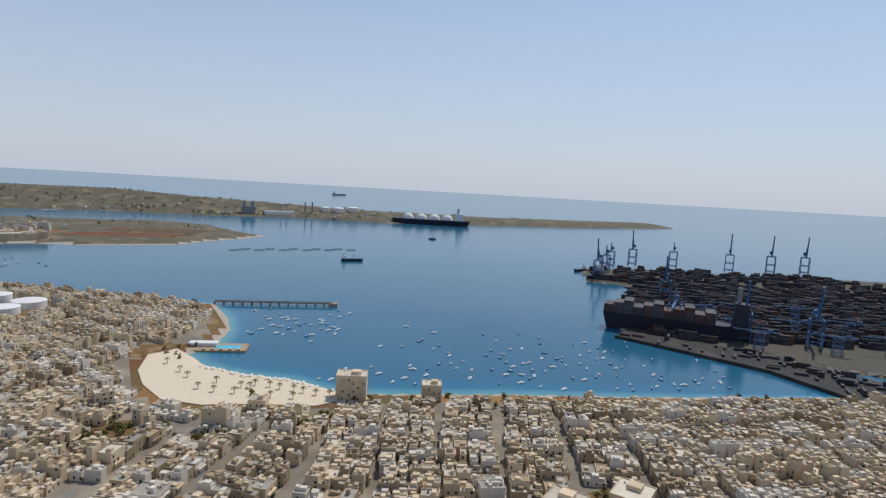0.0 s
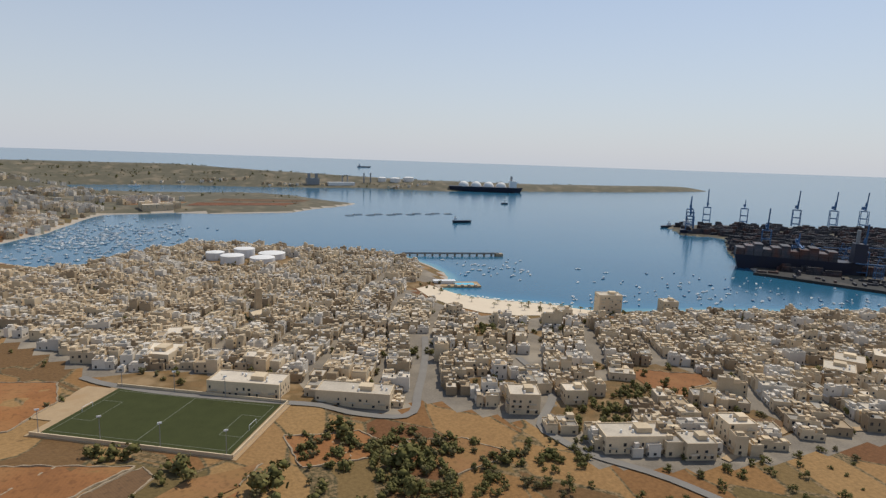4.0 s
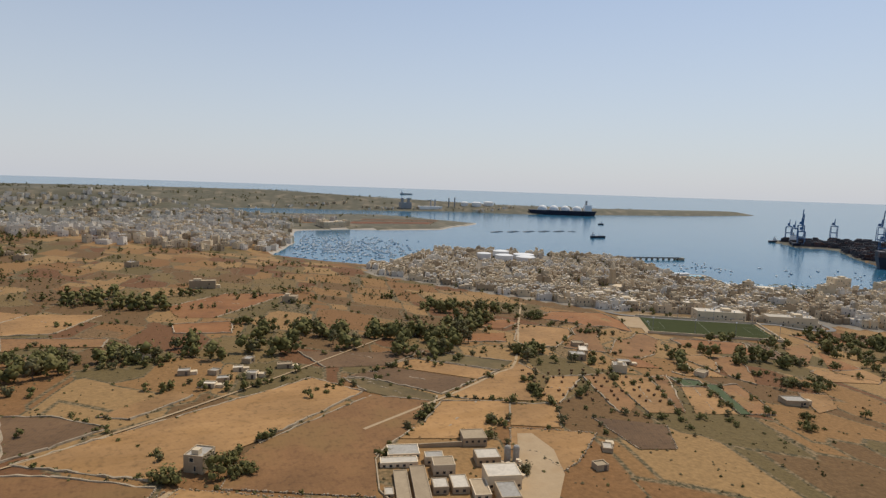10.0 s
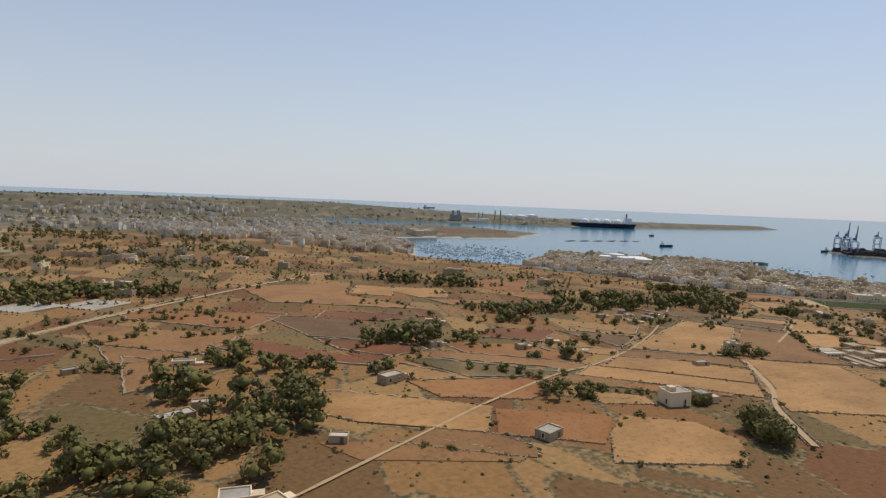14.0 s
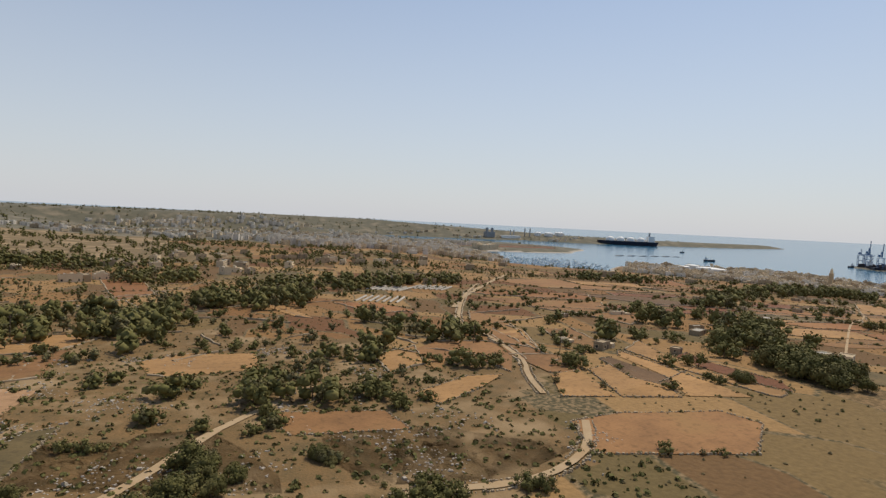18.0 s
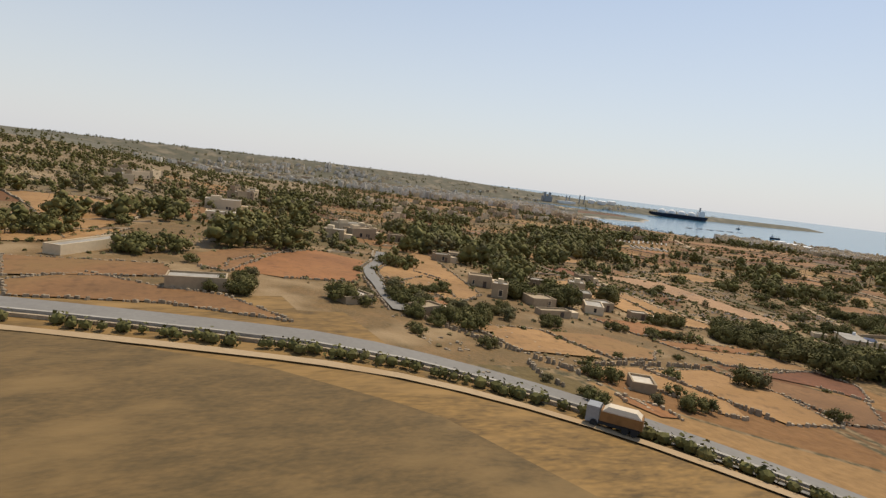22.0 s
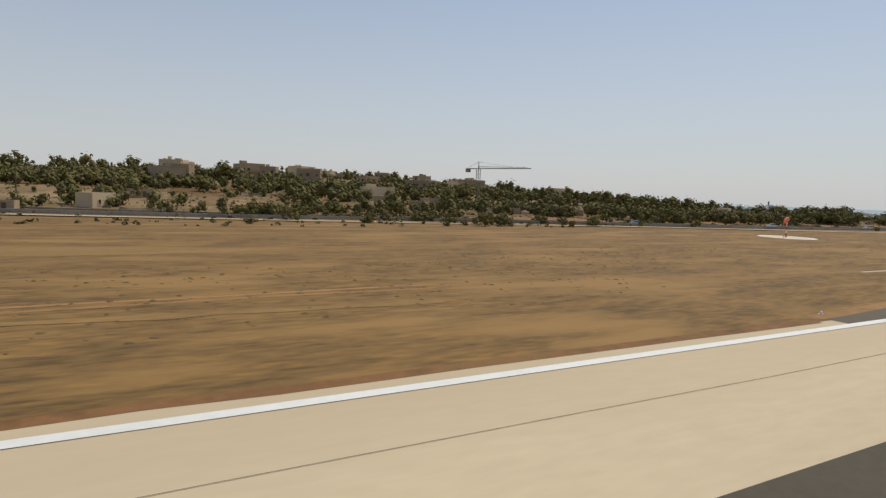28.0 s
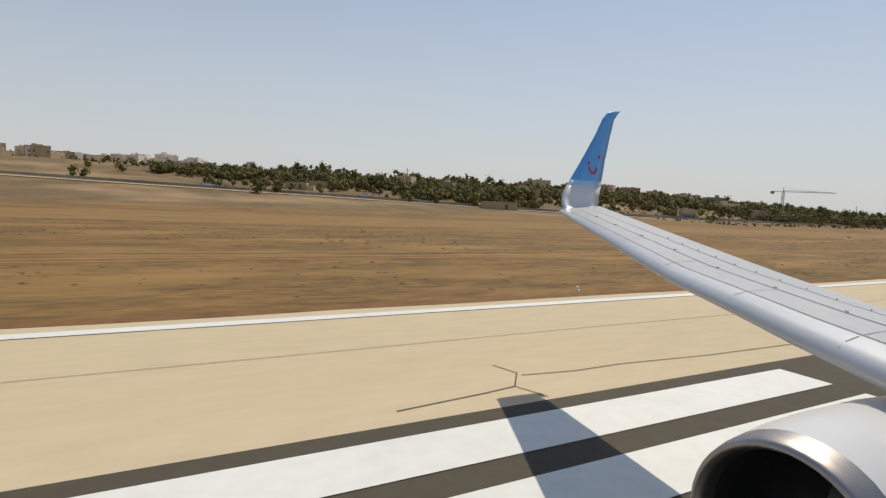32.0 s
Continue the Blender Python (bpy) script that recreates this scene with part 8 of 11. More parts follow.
grove(-694.9, 53.9, 1.6, 1.4, 3)
grove(-690.2, 50.5, 1.6, 1.4, 2.4)
grove(-683.5, 50.9, 1.4, 1.2, 2.4)
grove(-702.2, 39.2, 2, 1.5, 3.5)
grove(-682.8, 37.6, 1.2, 1.2, 2.4)
grove(-672.8, 41.6, 1.3, 1.2, 2.4)
grove(-673.3, 34.8, 1.0, 1.0, 1.6)
grove(-669.2, 44.6, 1.2, 1.0, 2.0)
grove(-670.3, 54.7, 1.2, 1.2, 2.4)
grove(-326.3, 176.8, 7.1, 3.6, 6.0)
grove(-315.9, 171.4, 6.9, 3.6, 6.0)
grove(-305.6, 176.6, 5.8, 3.6, 6.0)
grove(-293.0, 189.7, 8.6, 3.6, 6.0)
grove(-277.7, 184.6, 13.3, 3.6, 6.0)
grove(-271.1, 159.3, 11.4, 3.6, 6.0)
grove(-350.9, 257.1, 6.4, 3.6, 6.0)
grove(-342.0, 252.0, 6.2, 3.6, 6.0)
grove(-338.9, 186.0, 6.6, 3.6, 6.0)
grove(-228.8, 211.3, 8.0, 3.0, 5.0)
grove(-218.2, 213.0, 5.8, 3.1, 5.1)
grove(-207.4, 208.5, 5.9, 3.1, 5.2)
grove(-239.4, 180.0, 7.4, 3.0, 4.9)
grove(-246.3, 138.9, 2.8, 2.9, 4.8)
grove(-241.0, 134.7, 4.8, 2.1, 3.5)
grove(-262.0, 116.6, 2.7, 1.5, 2.4)
grove(-254.0, 125.3, 2.9, 1.6, 2.6)
grove(-252.7, 108.6, 2.5, 1.2, 2.0)
grove(-244.9, 113.9, 2.7, 1.3, 2.1)
grove(-269.5, 95.7, 1.8, 1.3, 2.1)
grove(-265.7, 102.1, 1.9, 1.3, 2.2)
grove(-273.1, 110.7, 1.4, 1.1, 1.9)
grove(-298.3, 109.6, 1.7, 0.9, 1.5)
grove(-295.2, 112.3, 1.8, 1.0, 1.6)
grove(-291.8, 115.2, 1.8, 1.0, 1.6)
grove(-285.2, 119.5, 1.1, 0.8, 1.0)
grove(-283.5, 118.4, 1.1, 0.8, 1.0)
grove(-281.7, 117.3, 1.1, 0.8, 1.0)
grove(-279.9, 116.2, 1.1, 0.8, 1.0)
grove(-278.1, 115.1, 1.1, 0.8, 1.0)
grove(-276.3, 114.0, 1.1, 0.8, 1.0)
grove(-274.5, 113.0, 1.1, 0.8, 1.0)
grove(-197.0, 123.0, 3.5, 2.6, 4.4)
grove(-171.5, 122.7, 7.3, 3.6, 6.0)
grove(-159.0, 116.8, 7.5, 3.6, 6.0)
grove(-203.9, 114.1, 2.9, 1.8, 3.0)
grove(-198.0, 112.6, 3.0, 1.8, 3.0)
grove(-184.5, 92.7, 5.0, 2.5, 4.2)
grove(-179.1, 89.2, 2.6, 2.5, 4.2)
grove(-223.4, 111.2, 1.4, 0.8, 1.4)
grove(-227.5, 105.4, 1.4, 0.8, 1.3)
grove(-231.3, 100.0, 1.3, 0.8, 1.3)
grove(-234.8, 95.2, 1.3, 0.8, 1.2)
grove(-237.9, 90.8, 1.2, 0.8, 1.2)
grove(-240.8, 86.7, 1.2, 0.8, 1.1)
grove(-243.5, 82.9, 1.2, 0.8, 1.1)
grove(-246.0, 79.5, 1.1, 0.8, 1.1)
grove(-211.8, 102.9, 1.8, 1.1, 1.8)
grove(-217.5, 96.1, 1.7, 1.0, 1.7)
grove(-222.4, 90.2, 1.6, 1.0, 1.7)
grove(-226.7, 84.9, 1.6, 1.0, 1.6)
grove(-230.7, 80.2, 1.5, 0.9, 1.5)
grove(-208.2, 90.6, 3.0, 1.4, 2.4)
grove(-215.0, 81.7, 2.8, 1.3, 2.2)
grove(-215.3, 72.3, 1.8, 1.3, 2.1)
grove(-207.8, 76.5, 1.9, 1.4, 2.3)
grove(-238.0, 110.7, 1.4, 0.8, 1.3)
grove(-234.6, 110.8, 1.5, 0.8, 1.3)
grove(-231.1, 110.9, 1.5, 0.8, 1.3)
grove(-227.5, 111.0, 1.5, 0.8, 1.3)
grove(-223.8, 111.1, 1.5, 0.8, 1.4)
grove(-220.0, 111.2, 1.6, 0.8, 1.4)
grove(-257.8, 100.7, 1.3, 0.8, 1.1)
grove(-260.1, 96.0, 1.2, 0.8, 1.1)
grove(-262.2, 91.7, 1.2, 0.8, 1.0)
grove(-264.1, 87.7, 1.1, 0.8, 1.0)
grove(-253.2, 97.0, 1.5, 0.9, 1.5)
grove(-251.0, 95.1, 1.5, 0.9, 1.5)
grove(-248.9, 93.2, 1.5, 0.9, 1.5)
grove(-246.9, 91.4, 1.5, 0.9, 1.5)
grove(-244.8, 89.5, 1.5, 0.9, 1.5)
grove(-284.8, 101.4, 2.4, 1.0, 1.6)
grove(-294.7, 97.3, 1.6, 1.1, 1.8)
grove(-292.1, 96.3, 1.6, 1.0, 1.7)
grove(-289.4, 95.2, 1.6, 1.0, 1.7)
grove(-329.7, 111.8, 2.5, 0.9, 1.6)
grove(-113.7, 118.9, 7.5, 3.6, 6.0)
grove(-317.3, 215.5, 3.2, 1.8, 3.0)
grove(-312.4, 214.1, 3.2, 1.8, 3.0)
grove(-307.5, 212.7, 3.2, 1.8, 3.0)
grove(-298.6, 239.8, 3.0, 1.7, 2.9)
grove(-293.7, 240.0, 3.0, 1.7, 2.9)
grove(-288.5, 240.2, 3.0, 1.7, 2.9)
grove(-283.3, 240.4, 3.0, 1.7, 2.9)
grove(-335.4, 249.6, 3.1, 1.6, 2.7)
grove(-331.1, 249.7, 3.1, 1.6, 2.7)
grove(-326.6, 249.9, 3.1, 1.6, 2.7)
grove(-322.0, 250.1, 3.1, 1.6, 2.7)
grove(-285.5, 281.3, 3.7, 1.8, 3.1)
grove(-279.2, 280.1, 3.7, 1.8, 3.1)
grove(-272.9, 278.8, 3.7, 1.8, 3.1)
grove(-251.1, 254.4, 3.9, 2.0, 3.4)
grove(-243.0, 256.1, 4.0, 2.1, 3.4)
grove(-337.0, 280.5, 3.8, 2.0, 3.3)
grove(-331.7, 282.6, 3.8, 2.0, 3.3)
grove(-326.2, 284.8, 3.9, 2.0, 3.4)
grove(-320.5, 287.0, 3.9, 2.0, 3.4)
grove(-306.8, 267.2, 3.5, 1.7, 2.9)
grove(-300.9, 270.2, 3.6, 1.8, 2.9)
grove(-294.8, 273.5, 3.6, 1.8, 3.0)
grove(-333.6, 173.6, 8.2, 3.6, 6.0)
grove(-314.8, 172.8, 8.5, 3.6, 6.0)
grove(-294.3, 172.1, 9.0, 3.6, 6.0)
grove(-277.7, 157.8, 9.7, 3.6, 6.0)
grove(-378.2, 163.0, 9.4, 3.6, 6.0)
grove(-395.4, 163.7, 2.8, 1.5, 2.5)
grove(-390.9, 161.0, 2.8, 1.5, 2.5)
grove(-386.3, 158.4, 2.7, 1.5, 2.5)
grove(-381.8, 155.9, 2.7, 1.5, 2.4)
grove(-377.2, 153.5, 2.7, 1.5, 2.4)
grove(-372.5, 151.1, 2.7, 1.5, 2.4)
grove(-350.5, 172.5, 2.8, 3.4, 6.0)
grove(-350.4, 147.4, 3.1, 1.8, 3.0)
grove(-344.3, 145.7, 3.2, 1.8, 3.0)
grove(-338.1, 143.9, 3.2, 1.8, 3.1)
grove(-331.7, 142.1, 3.2, 1.9, 3.1)
grove(-371.2, 264.3, 5.0, 2.9, 4.8)
grove(-362.7, 260.5, 4.9, 2.8, 4.7)
grove(-354.2, 256.7, 4.9, 2.8, 4.7)
grove(-345.6, 252.9, 4.9, 2.8, 4.7)
grove(-425.3, 136.7, 8.3, 3.6, 6.0)
grove(-438.7, 143.9, 3.3, 1.9, 3.2)
grove(-434.0, 140.5, 3.2, 1.9, 3.1)
grove(-412.4, 132.3, 4.1, 2.3, 3.8)
grove(-413.0, 90.4, 2.2, 1.2, 2.0)
grove(-409.5, 88.7, 2.2, 1.2, 1.9)
grove(-407.0, 86.4, 1.2, 0.8, 1.1)
grove(-405.2, 85.3, 1.2, 0.8, 1.1)
grove(-403.3, 84.2, 1.2, 0.8, 1.1)
grove(-401.4, 83.2, 1.2, 0.8, 1.1)
grove(-399.5, 82.1, 1.2, 0.8, 1.1)
grove(-397.6, 81.0, 1.2, 0.8, 1.1)
grove(-395.7, 80.0, 1.2, 0.8, 1.1)
grove(-393.8, 78.9, 1.2, 0.8, 1.1)
grove(-422.5, 87.1, 2.6, 2.4, 3.9)
grove(-417.7, 87.4, 3.9, 1.5, 2.5)
grove(-399.7, 110.9, 3.6, 2.1, 3.5)
grove(-406.4, 115.1, 2.4, 1.2, 1.9)
grove(-428.2, 111.9, 2.2, 1.1, 1.8)
grove(-425.0, 109.6, 2.1, 1.1, 1.8)
grove(-421.9, 107.4, 2.1, 1.1, 1.8)
grove(-418.7, 105.2, 2.1, 1.1, 1.8)
grove(-397.1, 76.1, 3.2, 1.5, 2.5)
grove(-342.4, 98.8, 1.7, 2.0, 6.0)
grove(-303.2, 105.3, 2.1, 1.0, 1.6)
grove(-312.6, 96.0, 2.0, 0.9, 1.5)
grove(-376.5, 128.4, 2.1, 0.9, 1.5)
grove(-372.3, 127.8, 2.1, 0.9, 1.6)
grove(-240.5, 149.3, 4.7, 2.3, 3.8)
grove(-231.6, 146.0, 4.8, 2.3, 3.9)
grove(-263.0, 115.8, 2.4, 1.4, 2.4)
grove(-263.6, 110.8, 2.4, 1.4, 2.4)
grove(-264.1, 106.1, 2.4, 1.4, 2.3)
grove(-476.8, 366.2, 5.1, 2.8, 4.7)
grove(-469.9, 365.0, 5.1, 2.8, 4.6)
grove(-462.9, 363.7, 5.1, 2.8, 4.6)
grove(-455.9, 362.5, 5.0, 2.8, 4.6)
grove(-448.6, 361.2, 5.0, 2.7, 4.6)
grove(-441.3, 359.8, 5.0, 2.7, 4.5)
grove(-433.9, 359.6, 5.0, 2.7, 4.5)
grove(-454.9, 269.0, 2.6, 1.4, 2.4)
grove(-451.1, 266.3, 2.6, 1.4, 2.4)
grove(-447.3, 263.5, 2.6, 1.4, 2.3)
grove(-443.5, 260.8, 2.6, 1.4, 2.3)
grove(-426.9, 293.7, 4.5, 1.9, 3.2)
grove(-419.9, 292.5, 4.5, 1.9, 3.1)
grove(-412.9, 291.2, 4.4, 1.9, 3.1)
grove(-405.7, 290.0, 4.4, 1.9, 3.1)
grove(-398.4, 288.7, 4.4, 1.9, 3.1)
grove(-391.0, 287.4, 4.4, 1.9, 3.1)
grove(-383.4, 286.1, 4.4, 1.9, 3.1)
grove(-375.5, 285.2, 4.4, 1.9, 3.1)
grove(-444.5, 108.7, 2.3, 1.2, 2.0)
grove(-437.6, 124.5, 1.8, 0.9, 1.5)
grove(-435.1, 124.0, 1.7, 0.9, 1.5)
grove(-28.2, 118.8, 3, 2.1, 2.2)
grove(-20.1, 121.8, 3, 2.1, 2.4)
grove(-12.6, 121.9, 3.5, 2.4, 2.6)
grove(-9.8, 115.5, 3.5, 2.4, 2.4)
grove(-0.9, 116.8, 3, 2.1, 2.8)
grove(9.9, 122.1, 2.2, 1.5, 2.6)
grove(-26.0, 110.2, 3, 2.1, 2)
grove(-34.4, 107.1, 2.5, 1.8, 2)
grove(-54.9, 189.4, 3.5, 2.4, 2.6)
grove(-50.4, 184.8, 3.5, 2.4, 2.8)
grove(-44.5, 188.0, 2, 1.4, 2.4)
grove(26.7, 95.6, 3, 2.1, 2)
grove(28.6, 90.0, 2.5, 1.8, 1.8)
grove(-1069.8, 181.4, 2.3, 1.5, 3.8)
grove(-1060.4, 131.3, 3.0, 2.0, 5.0)
grove(-1062.4, 125.5, 3.0, 2.0, 5.0)
grove(-1064.6, 123.2, 2.8, 1.9, 4.7)
grove(-1043.7, 126.4, 2.0, 1.4, 3.4)
grove(-1034.6, 126.8, 2.1, 1.4, 3.4)
grove(-1014.5, 125.1, 1.5, 1.0, 2.5)
grove(-1008.3, 97.2, 2.6, 1.7, 4.3)
grove(-1003.4, 96.8, 2.1, 1.4, 3.5)
grove(-1030.8, 91.0, 1.3, 0.9, 2.1)
grove(-1038.0, 124.2, 1.4, 1.0, 2.4)
grove(-1046.6, 133.4, 1.2, 0.8, 1.9)
grove(-1004.3, 131.0, 0.9, 0.6, 1.5)
grove(-1065.1, 116.5, 0.9, 0.6, 1.5)
grove(-1047.7, 107.9, 1.0, 0.7, 1.7)
grove(-959.4, 145.5, 1.9, 1.2, 3.1)
grove(-1054.8, 127.6, 1.6, 1.1, 2.7)
grove(-1017.1, 122.9, 1.4, 0.9, 2.4)
grove(-1061.7, 120.7, 1.3, 0.8, 2.1)
grove(-1037.0, 171.5, 2.2, 1.5, 3.6)
grove(-1022.7, 124.1, 1.6, 1.1, 2.7)
grove(-997.9, 111.1, 1.1, 0.7, 1.8)
grove(-964.9, 147.6, 2.3, 1.5, 3.8)
grove(-1049.1, 109.6, 1.0, 0.7, 1.7)
grove(-991.6, 156.4, 1.6, 1.1, 2.7)
grove(-1028.7, 147.6, 1.6, 1.0, 2.6)
grove(-1013.2, 112.5, 1.3, 0.9, 2.2)
grove(-963.2, 115.6, 2.0, 1.3, 3.3)
grove(-977.6, 171.4, 2.4, 1.6, 3.9)
grove(-960.1, 111.8, 1.5, 1.0, 2.5)
grove(-971.1, 167.7, 2.3, 1.5, 3.8)
grove(-1000.2, 156.5, 1.0, 0.7, 1.7)
grove(-981.9, 105.7, 0.8, 0.6, 1.4)
grove(-963.2, 150.6, 1.2, 0.8, 2.0)
grove(-1041.8, 120.6, 1.5, 1.0, 2.6)
grove(-1064.0, 128.2, 0.8, 0.6, 1.3)
grove(-975.8, 155.9, 2.2, 1.5, 3.7)
grove(-928.0, 146.9, 2.6, 1.8, 4.4)
grove(-1036.2, 167.6, 1.8, 1.2, 3.0)
grove(-1067.7, 152.3, 1.4, 0.9, 2.3)
grove(-989.4, 169.8, 1.1, 0.7, 1.8)
grove(-942.1, 162.2, 2.6, 1.8, 4.4)
grove(-939.6, 156.5, 1.8, 1.2, 3.0)
grove(-1015.8, 129.2, 1.4, 0.9, 2.3)
grove(-1010.3, 131.1, 1.8, 1.2, 3.0)
grove(-1013.7, 143.7, 1.7, 1.1, 2.9)
grove(-1046.1, 148.8, 2.0, 1.4, 3.4)
grove(-1013.9, 135.6, 0.8, 0.6, 1.4)
grove(-1027.6, 132.6, 0.8, 0.6, 1.3)
grove(-1002.8, 130.7, 0.9, 0.6, 1.4)
grove(-996.6, 142.9, 1.7, 1.1, 2.9)
grove(-1035.7, 124.4, 1.5, 1.0, 2.4)
grove(-1069.6, 161.5, 1.8, 1.2, 3.0)
grove(-998.0, 153.9, 1.4, 0.9, 2.4)
grove(-1037.8, 145.3, 1.5, 1.0, 2.6)
grove(-1039.3, 144.6, 1.7, 1.2, 2.9)
grove(-1065.6, 130.5, 1.5, 1.0, 2.6)
grove(-1037.2, 155.7, 1.9, 1.3, 3.2)
grove(-1045.7, 156.8, 1.5, 1.0, 2.4)
grove(-968.4, 180.1, 1.7, 1.1, 2.8)
grove(-1038.4, 116.9, 1.1, 0.7, 1.8)
grove(-932.3, 181.4, 1.8, 1.2, 3.1)
grove(-1004.8, 113.7, 1.1, 0.8, 1.9)
grove(-1047.2, 161.6, 1.6, 1.1, 2.7)
grove(-1051.2, 118.3, 1.5, 1.0, 2.5)
grove(-1052.0, 149.4, 1.8, 1.2, 3.0)
grove(-1003.8, 118.9, 1.1, 0.7, 1.8)
grove(-1057.6, 147.7, 1.8, 1.2, 3.0)
grove(-1042.5, 146.2, 1.3, 0.9, 2.2)
grove(-1065.9, 145.8, 2.1, 1.4, 3.5)
grove(-1093.3, 173.5, 2.5, 1.7, 4.2)
grove(-1026.2, 105.9, 1.2, 0.8, 2.0)
grove(-1015.0, 109.4, 1.0, 0.7, 1.7)
grove(-1036.5, 117.4, 1.5, 1.0, 2.5)
grove(-1052.2, 155.5, 1.4, 0.9, 2.4)
grove(-1085.4, 169.3, 1.9, 1.3, 3.2)
grove(-1081.2, 121.2, 0.8, 0.6, 1.2)
grove(-1010.6, 126.8, 2.1, 1.4, 3.5)
grove(-1020.5, 111.9, 1.4, 1.0, 2.4)
grove(-1102.4, 125.5, 0.9, 0.6, 1.5)
grove(-1079.6, 129.6, 1.4, 0.9, 2.3)
grove(-1071.2, 113.3, 1.3, 0.9, 2.2)
grove(-1073.4, 156.3, 2.1, 1.4, 3.6)
grove(-1063.9, 122.2, 1.1, 0.7, 1.9)
grove(-1088.5, 137.0, 1.8, 1.2, 3.0)
grove(-1090.5, 122.6, 1.7, 1.2, 2.9)
grove(-1028.9, 118.0, 0.8, 0.6, 1.3)
grove(-1050.0, 116.5, 0.8, 0.6, 1.3)
grove(-1081.1, 154.4, 1.6, 1.1, 2.7)
grove(-1066.2, 141.5, 1.8, 1.2, 3.1)
grove(-1108.2, 166.6, 1.2, 0.8, 1.9)
grove(-1096.3, 167.5, 2.5, 1.6, 4.1)
grove(-986.4, 184.0, 2.2, 1.5, 3.6)
grove(-1076.5, 151.5, 1.4, 0.9, 2.3)
grove(-1041.9, 134.5, 1.3, 0.9, 2.1)
grove(-1089.2, 149.6, 1.0, 0.7, 1.7)
grove(-1055.0, 126.0, 1.2, 0.8, 2.0)
grove(-1100.1, 158.6, 1.5, 1.0, 2.4)
grove(-1051.0, 121.7, 1.2, 0.8, 2.0)
grove(-1022.5, 132.1, 1.4, 1.0, 2.4)
grove(-1071.7, 139.8, 1.7, 1.1, 2.9)
grove(-1068.5, 127.6, 1.3, 0.9, 2.1)
grove(-1084.3, 137.0, 1.7, 1.1, 2.8)
grove(-1099.6, 143.0, 1.4, 0.9, 2.3)
grove(-1024.1, 109.5, 1.2, 0.8, 1.9)
grove(-1015.7, 119.7, 1.1, 0.8, 1.9)
grove(-1056.6, 168.8, 2.3, 1.5, 3.8)
grove(-1047.0, 114.7, 1.6, 1.1, 2.6)
grove(-1042.9, 124.6, 1.4, 1.0, 2.4)
grove(-1096.4, 133.8, 0.8, 0.6, 1.3)
grove(-1092.7, 123.6, 0.8, 0.6, 1.3)
grove(-1099.4, 164.5, 2.3, 1.5, 3.8)
grove(-1090.7, 172.2, 2.3, 1.6, 3.9)
grove(-1094.2, 120.0, 1.4, 1.0, 2.4)
grove(-1048.9, 127.4, 1.4, 1.0, 2.4)
grove(-1090.5, 134.3, 0.9, 0.6, 1.5)
grove(-1062.3, 126.6, 0.9, 0.6, 1.5)
grove(-1110.8, 138.3, 1.6, 1.1, 2.7)
grove(-1118.4, 158.7, 1.2, 0.8, 2.0)
grove(-1077.2, 134.6, 1.2, 0.8, 2.0)
grove(-1104.7, 149.3, 1.2, 0.8, 2.1)
grove(-1094.4, 174.4, 1.6, 1.1, 2.7)
grove(-986.0, 179.6, 2.5, 1.7, 4.1)
grove(-1126.7, 128.4, 1.4, 0.9, 2.4)
grove(-1062.2, 152.2, 1.5, 1.0, 2.5)
grove(-1076.6, 126.6, 0.9, 0.6, 1.5)
grove(-1131.8, 124.6, 1.5, 1.0, 2.5)
grove(-1085.4, 151.4, 1.7, 1.1, 2.8)
grove(-1124.5, 151.3, 1.1, 0.7, 1.8)
grove(-1071.9, 163.8, 1.3, 0.8, 2.1)
grove(-1071.3, 124.2, 1.1, 0.7, 1.8)
grove(-1053.0, 161.7, 2.1, 1.4, 3.4)
grove(-1070.8, 167.8, 1.3, 0.9, 2.1)
grove(-1138.6, 136.0, 1.2, 0.8, 1.9)
grove(-1125.9, 145.6, 1.2, 0.8, 1.9)
grove(-1021.2, 199.9, 2.8, 1.9, 4.7)
grove(-1092.9, 140.4, 1.3, 0.9, 2.2)
grove(-1044.0, 136.2, 1.5, 1.0, 2.5)
grove(-1094.2, 133.3, 1.6, 1.1, 2.7)
grove(-1103.7, 130.8, 1.6, 1.1, 2.7)
grove(-1089.2, 164.8, 1.2, 0.8, 2.1)
grove(-1059.5, 142.6, 1.9, 1.3, 3.2)
grove(-1006.7, 192.4, 1.6, 1.1, 2.7)
grove(-1116.5, 158.8, 1.7, 1.1, 2.8)
grove(-1042.9, 131.5, 1.2, 0.8, 1.9)
grove(-1009.9, 182.8, 1.9, 1.2, 3.1)
grove(-1028.6, 205.7, 1.5, 1.0, 2.4)
grove(-1017.0, 182.8, 1.7, 1.2, 2.9)
grove(-1080.6, 138.5, 0.8, 0.6, 1.4)
grove(-1108.9, 145.9, 1.3, 0.9, 2.2)
grove(-1122.3, 134.6, 1.7, 1.1, 2.8)
grove(-1103.2, 141.2, 0.9, 0.6, 1.6)
grove(-1116.2, 131.8, 0.9, 0.6, 1.4)
grove(-872.6, 120.2, 1.0, 0.7, 1.7)
grove(-859.7, 191.5, 2.5, 1.7, 4.2)
grove(-898.8, 126.5, 1.2, 0.8, 2.0)
grove(-890.9, 116.4, 1.5, 1.0, 2.6)
grove(-899.2, 185.7, 2.1, 1.4, 3.4)
grove(-929.3, 130.5, 1.6, 1.1, 2.7)
grove(-896.1, 179.2, 2.2, 1.5, 3.7)
grove(-883.4, 188.4, 2.7, 1.8, 4.6)
grove(-870.7, 215.4, 3.0, 2.0, 5.0)
grove(-949.0, 152.0, 1.9, 1.3, 3.2)
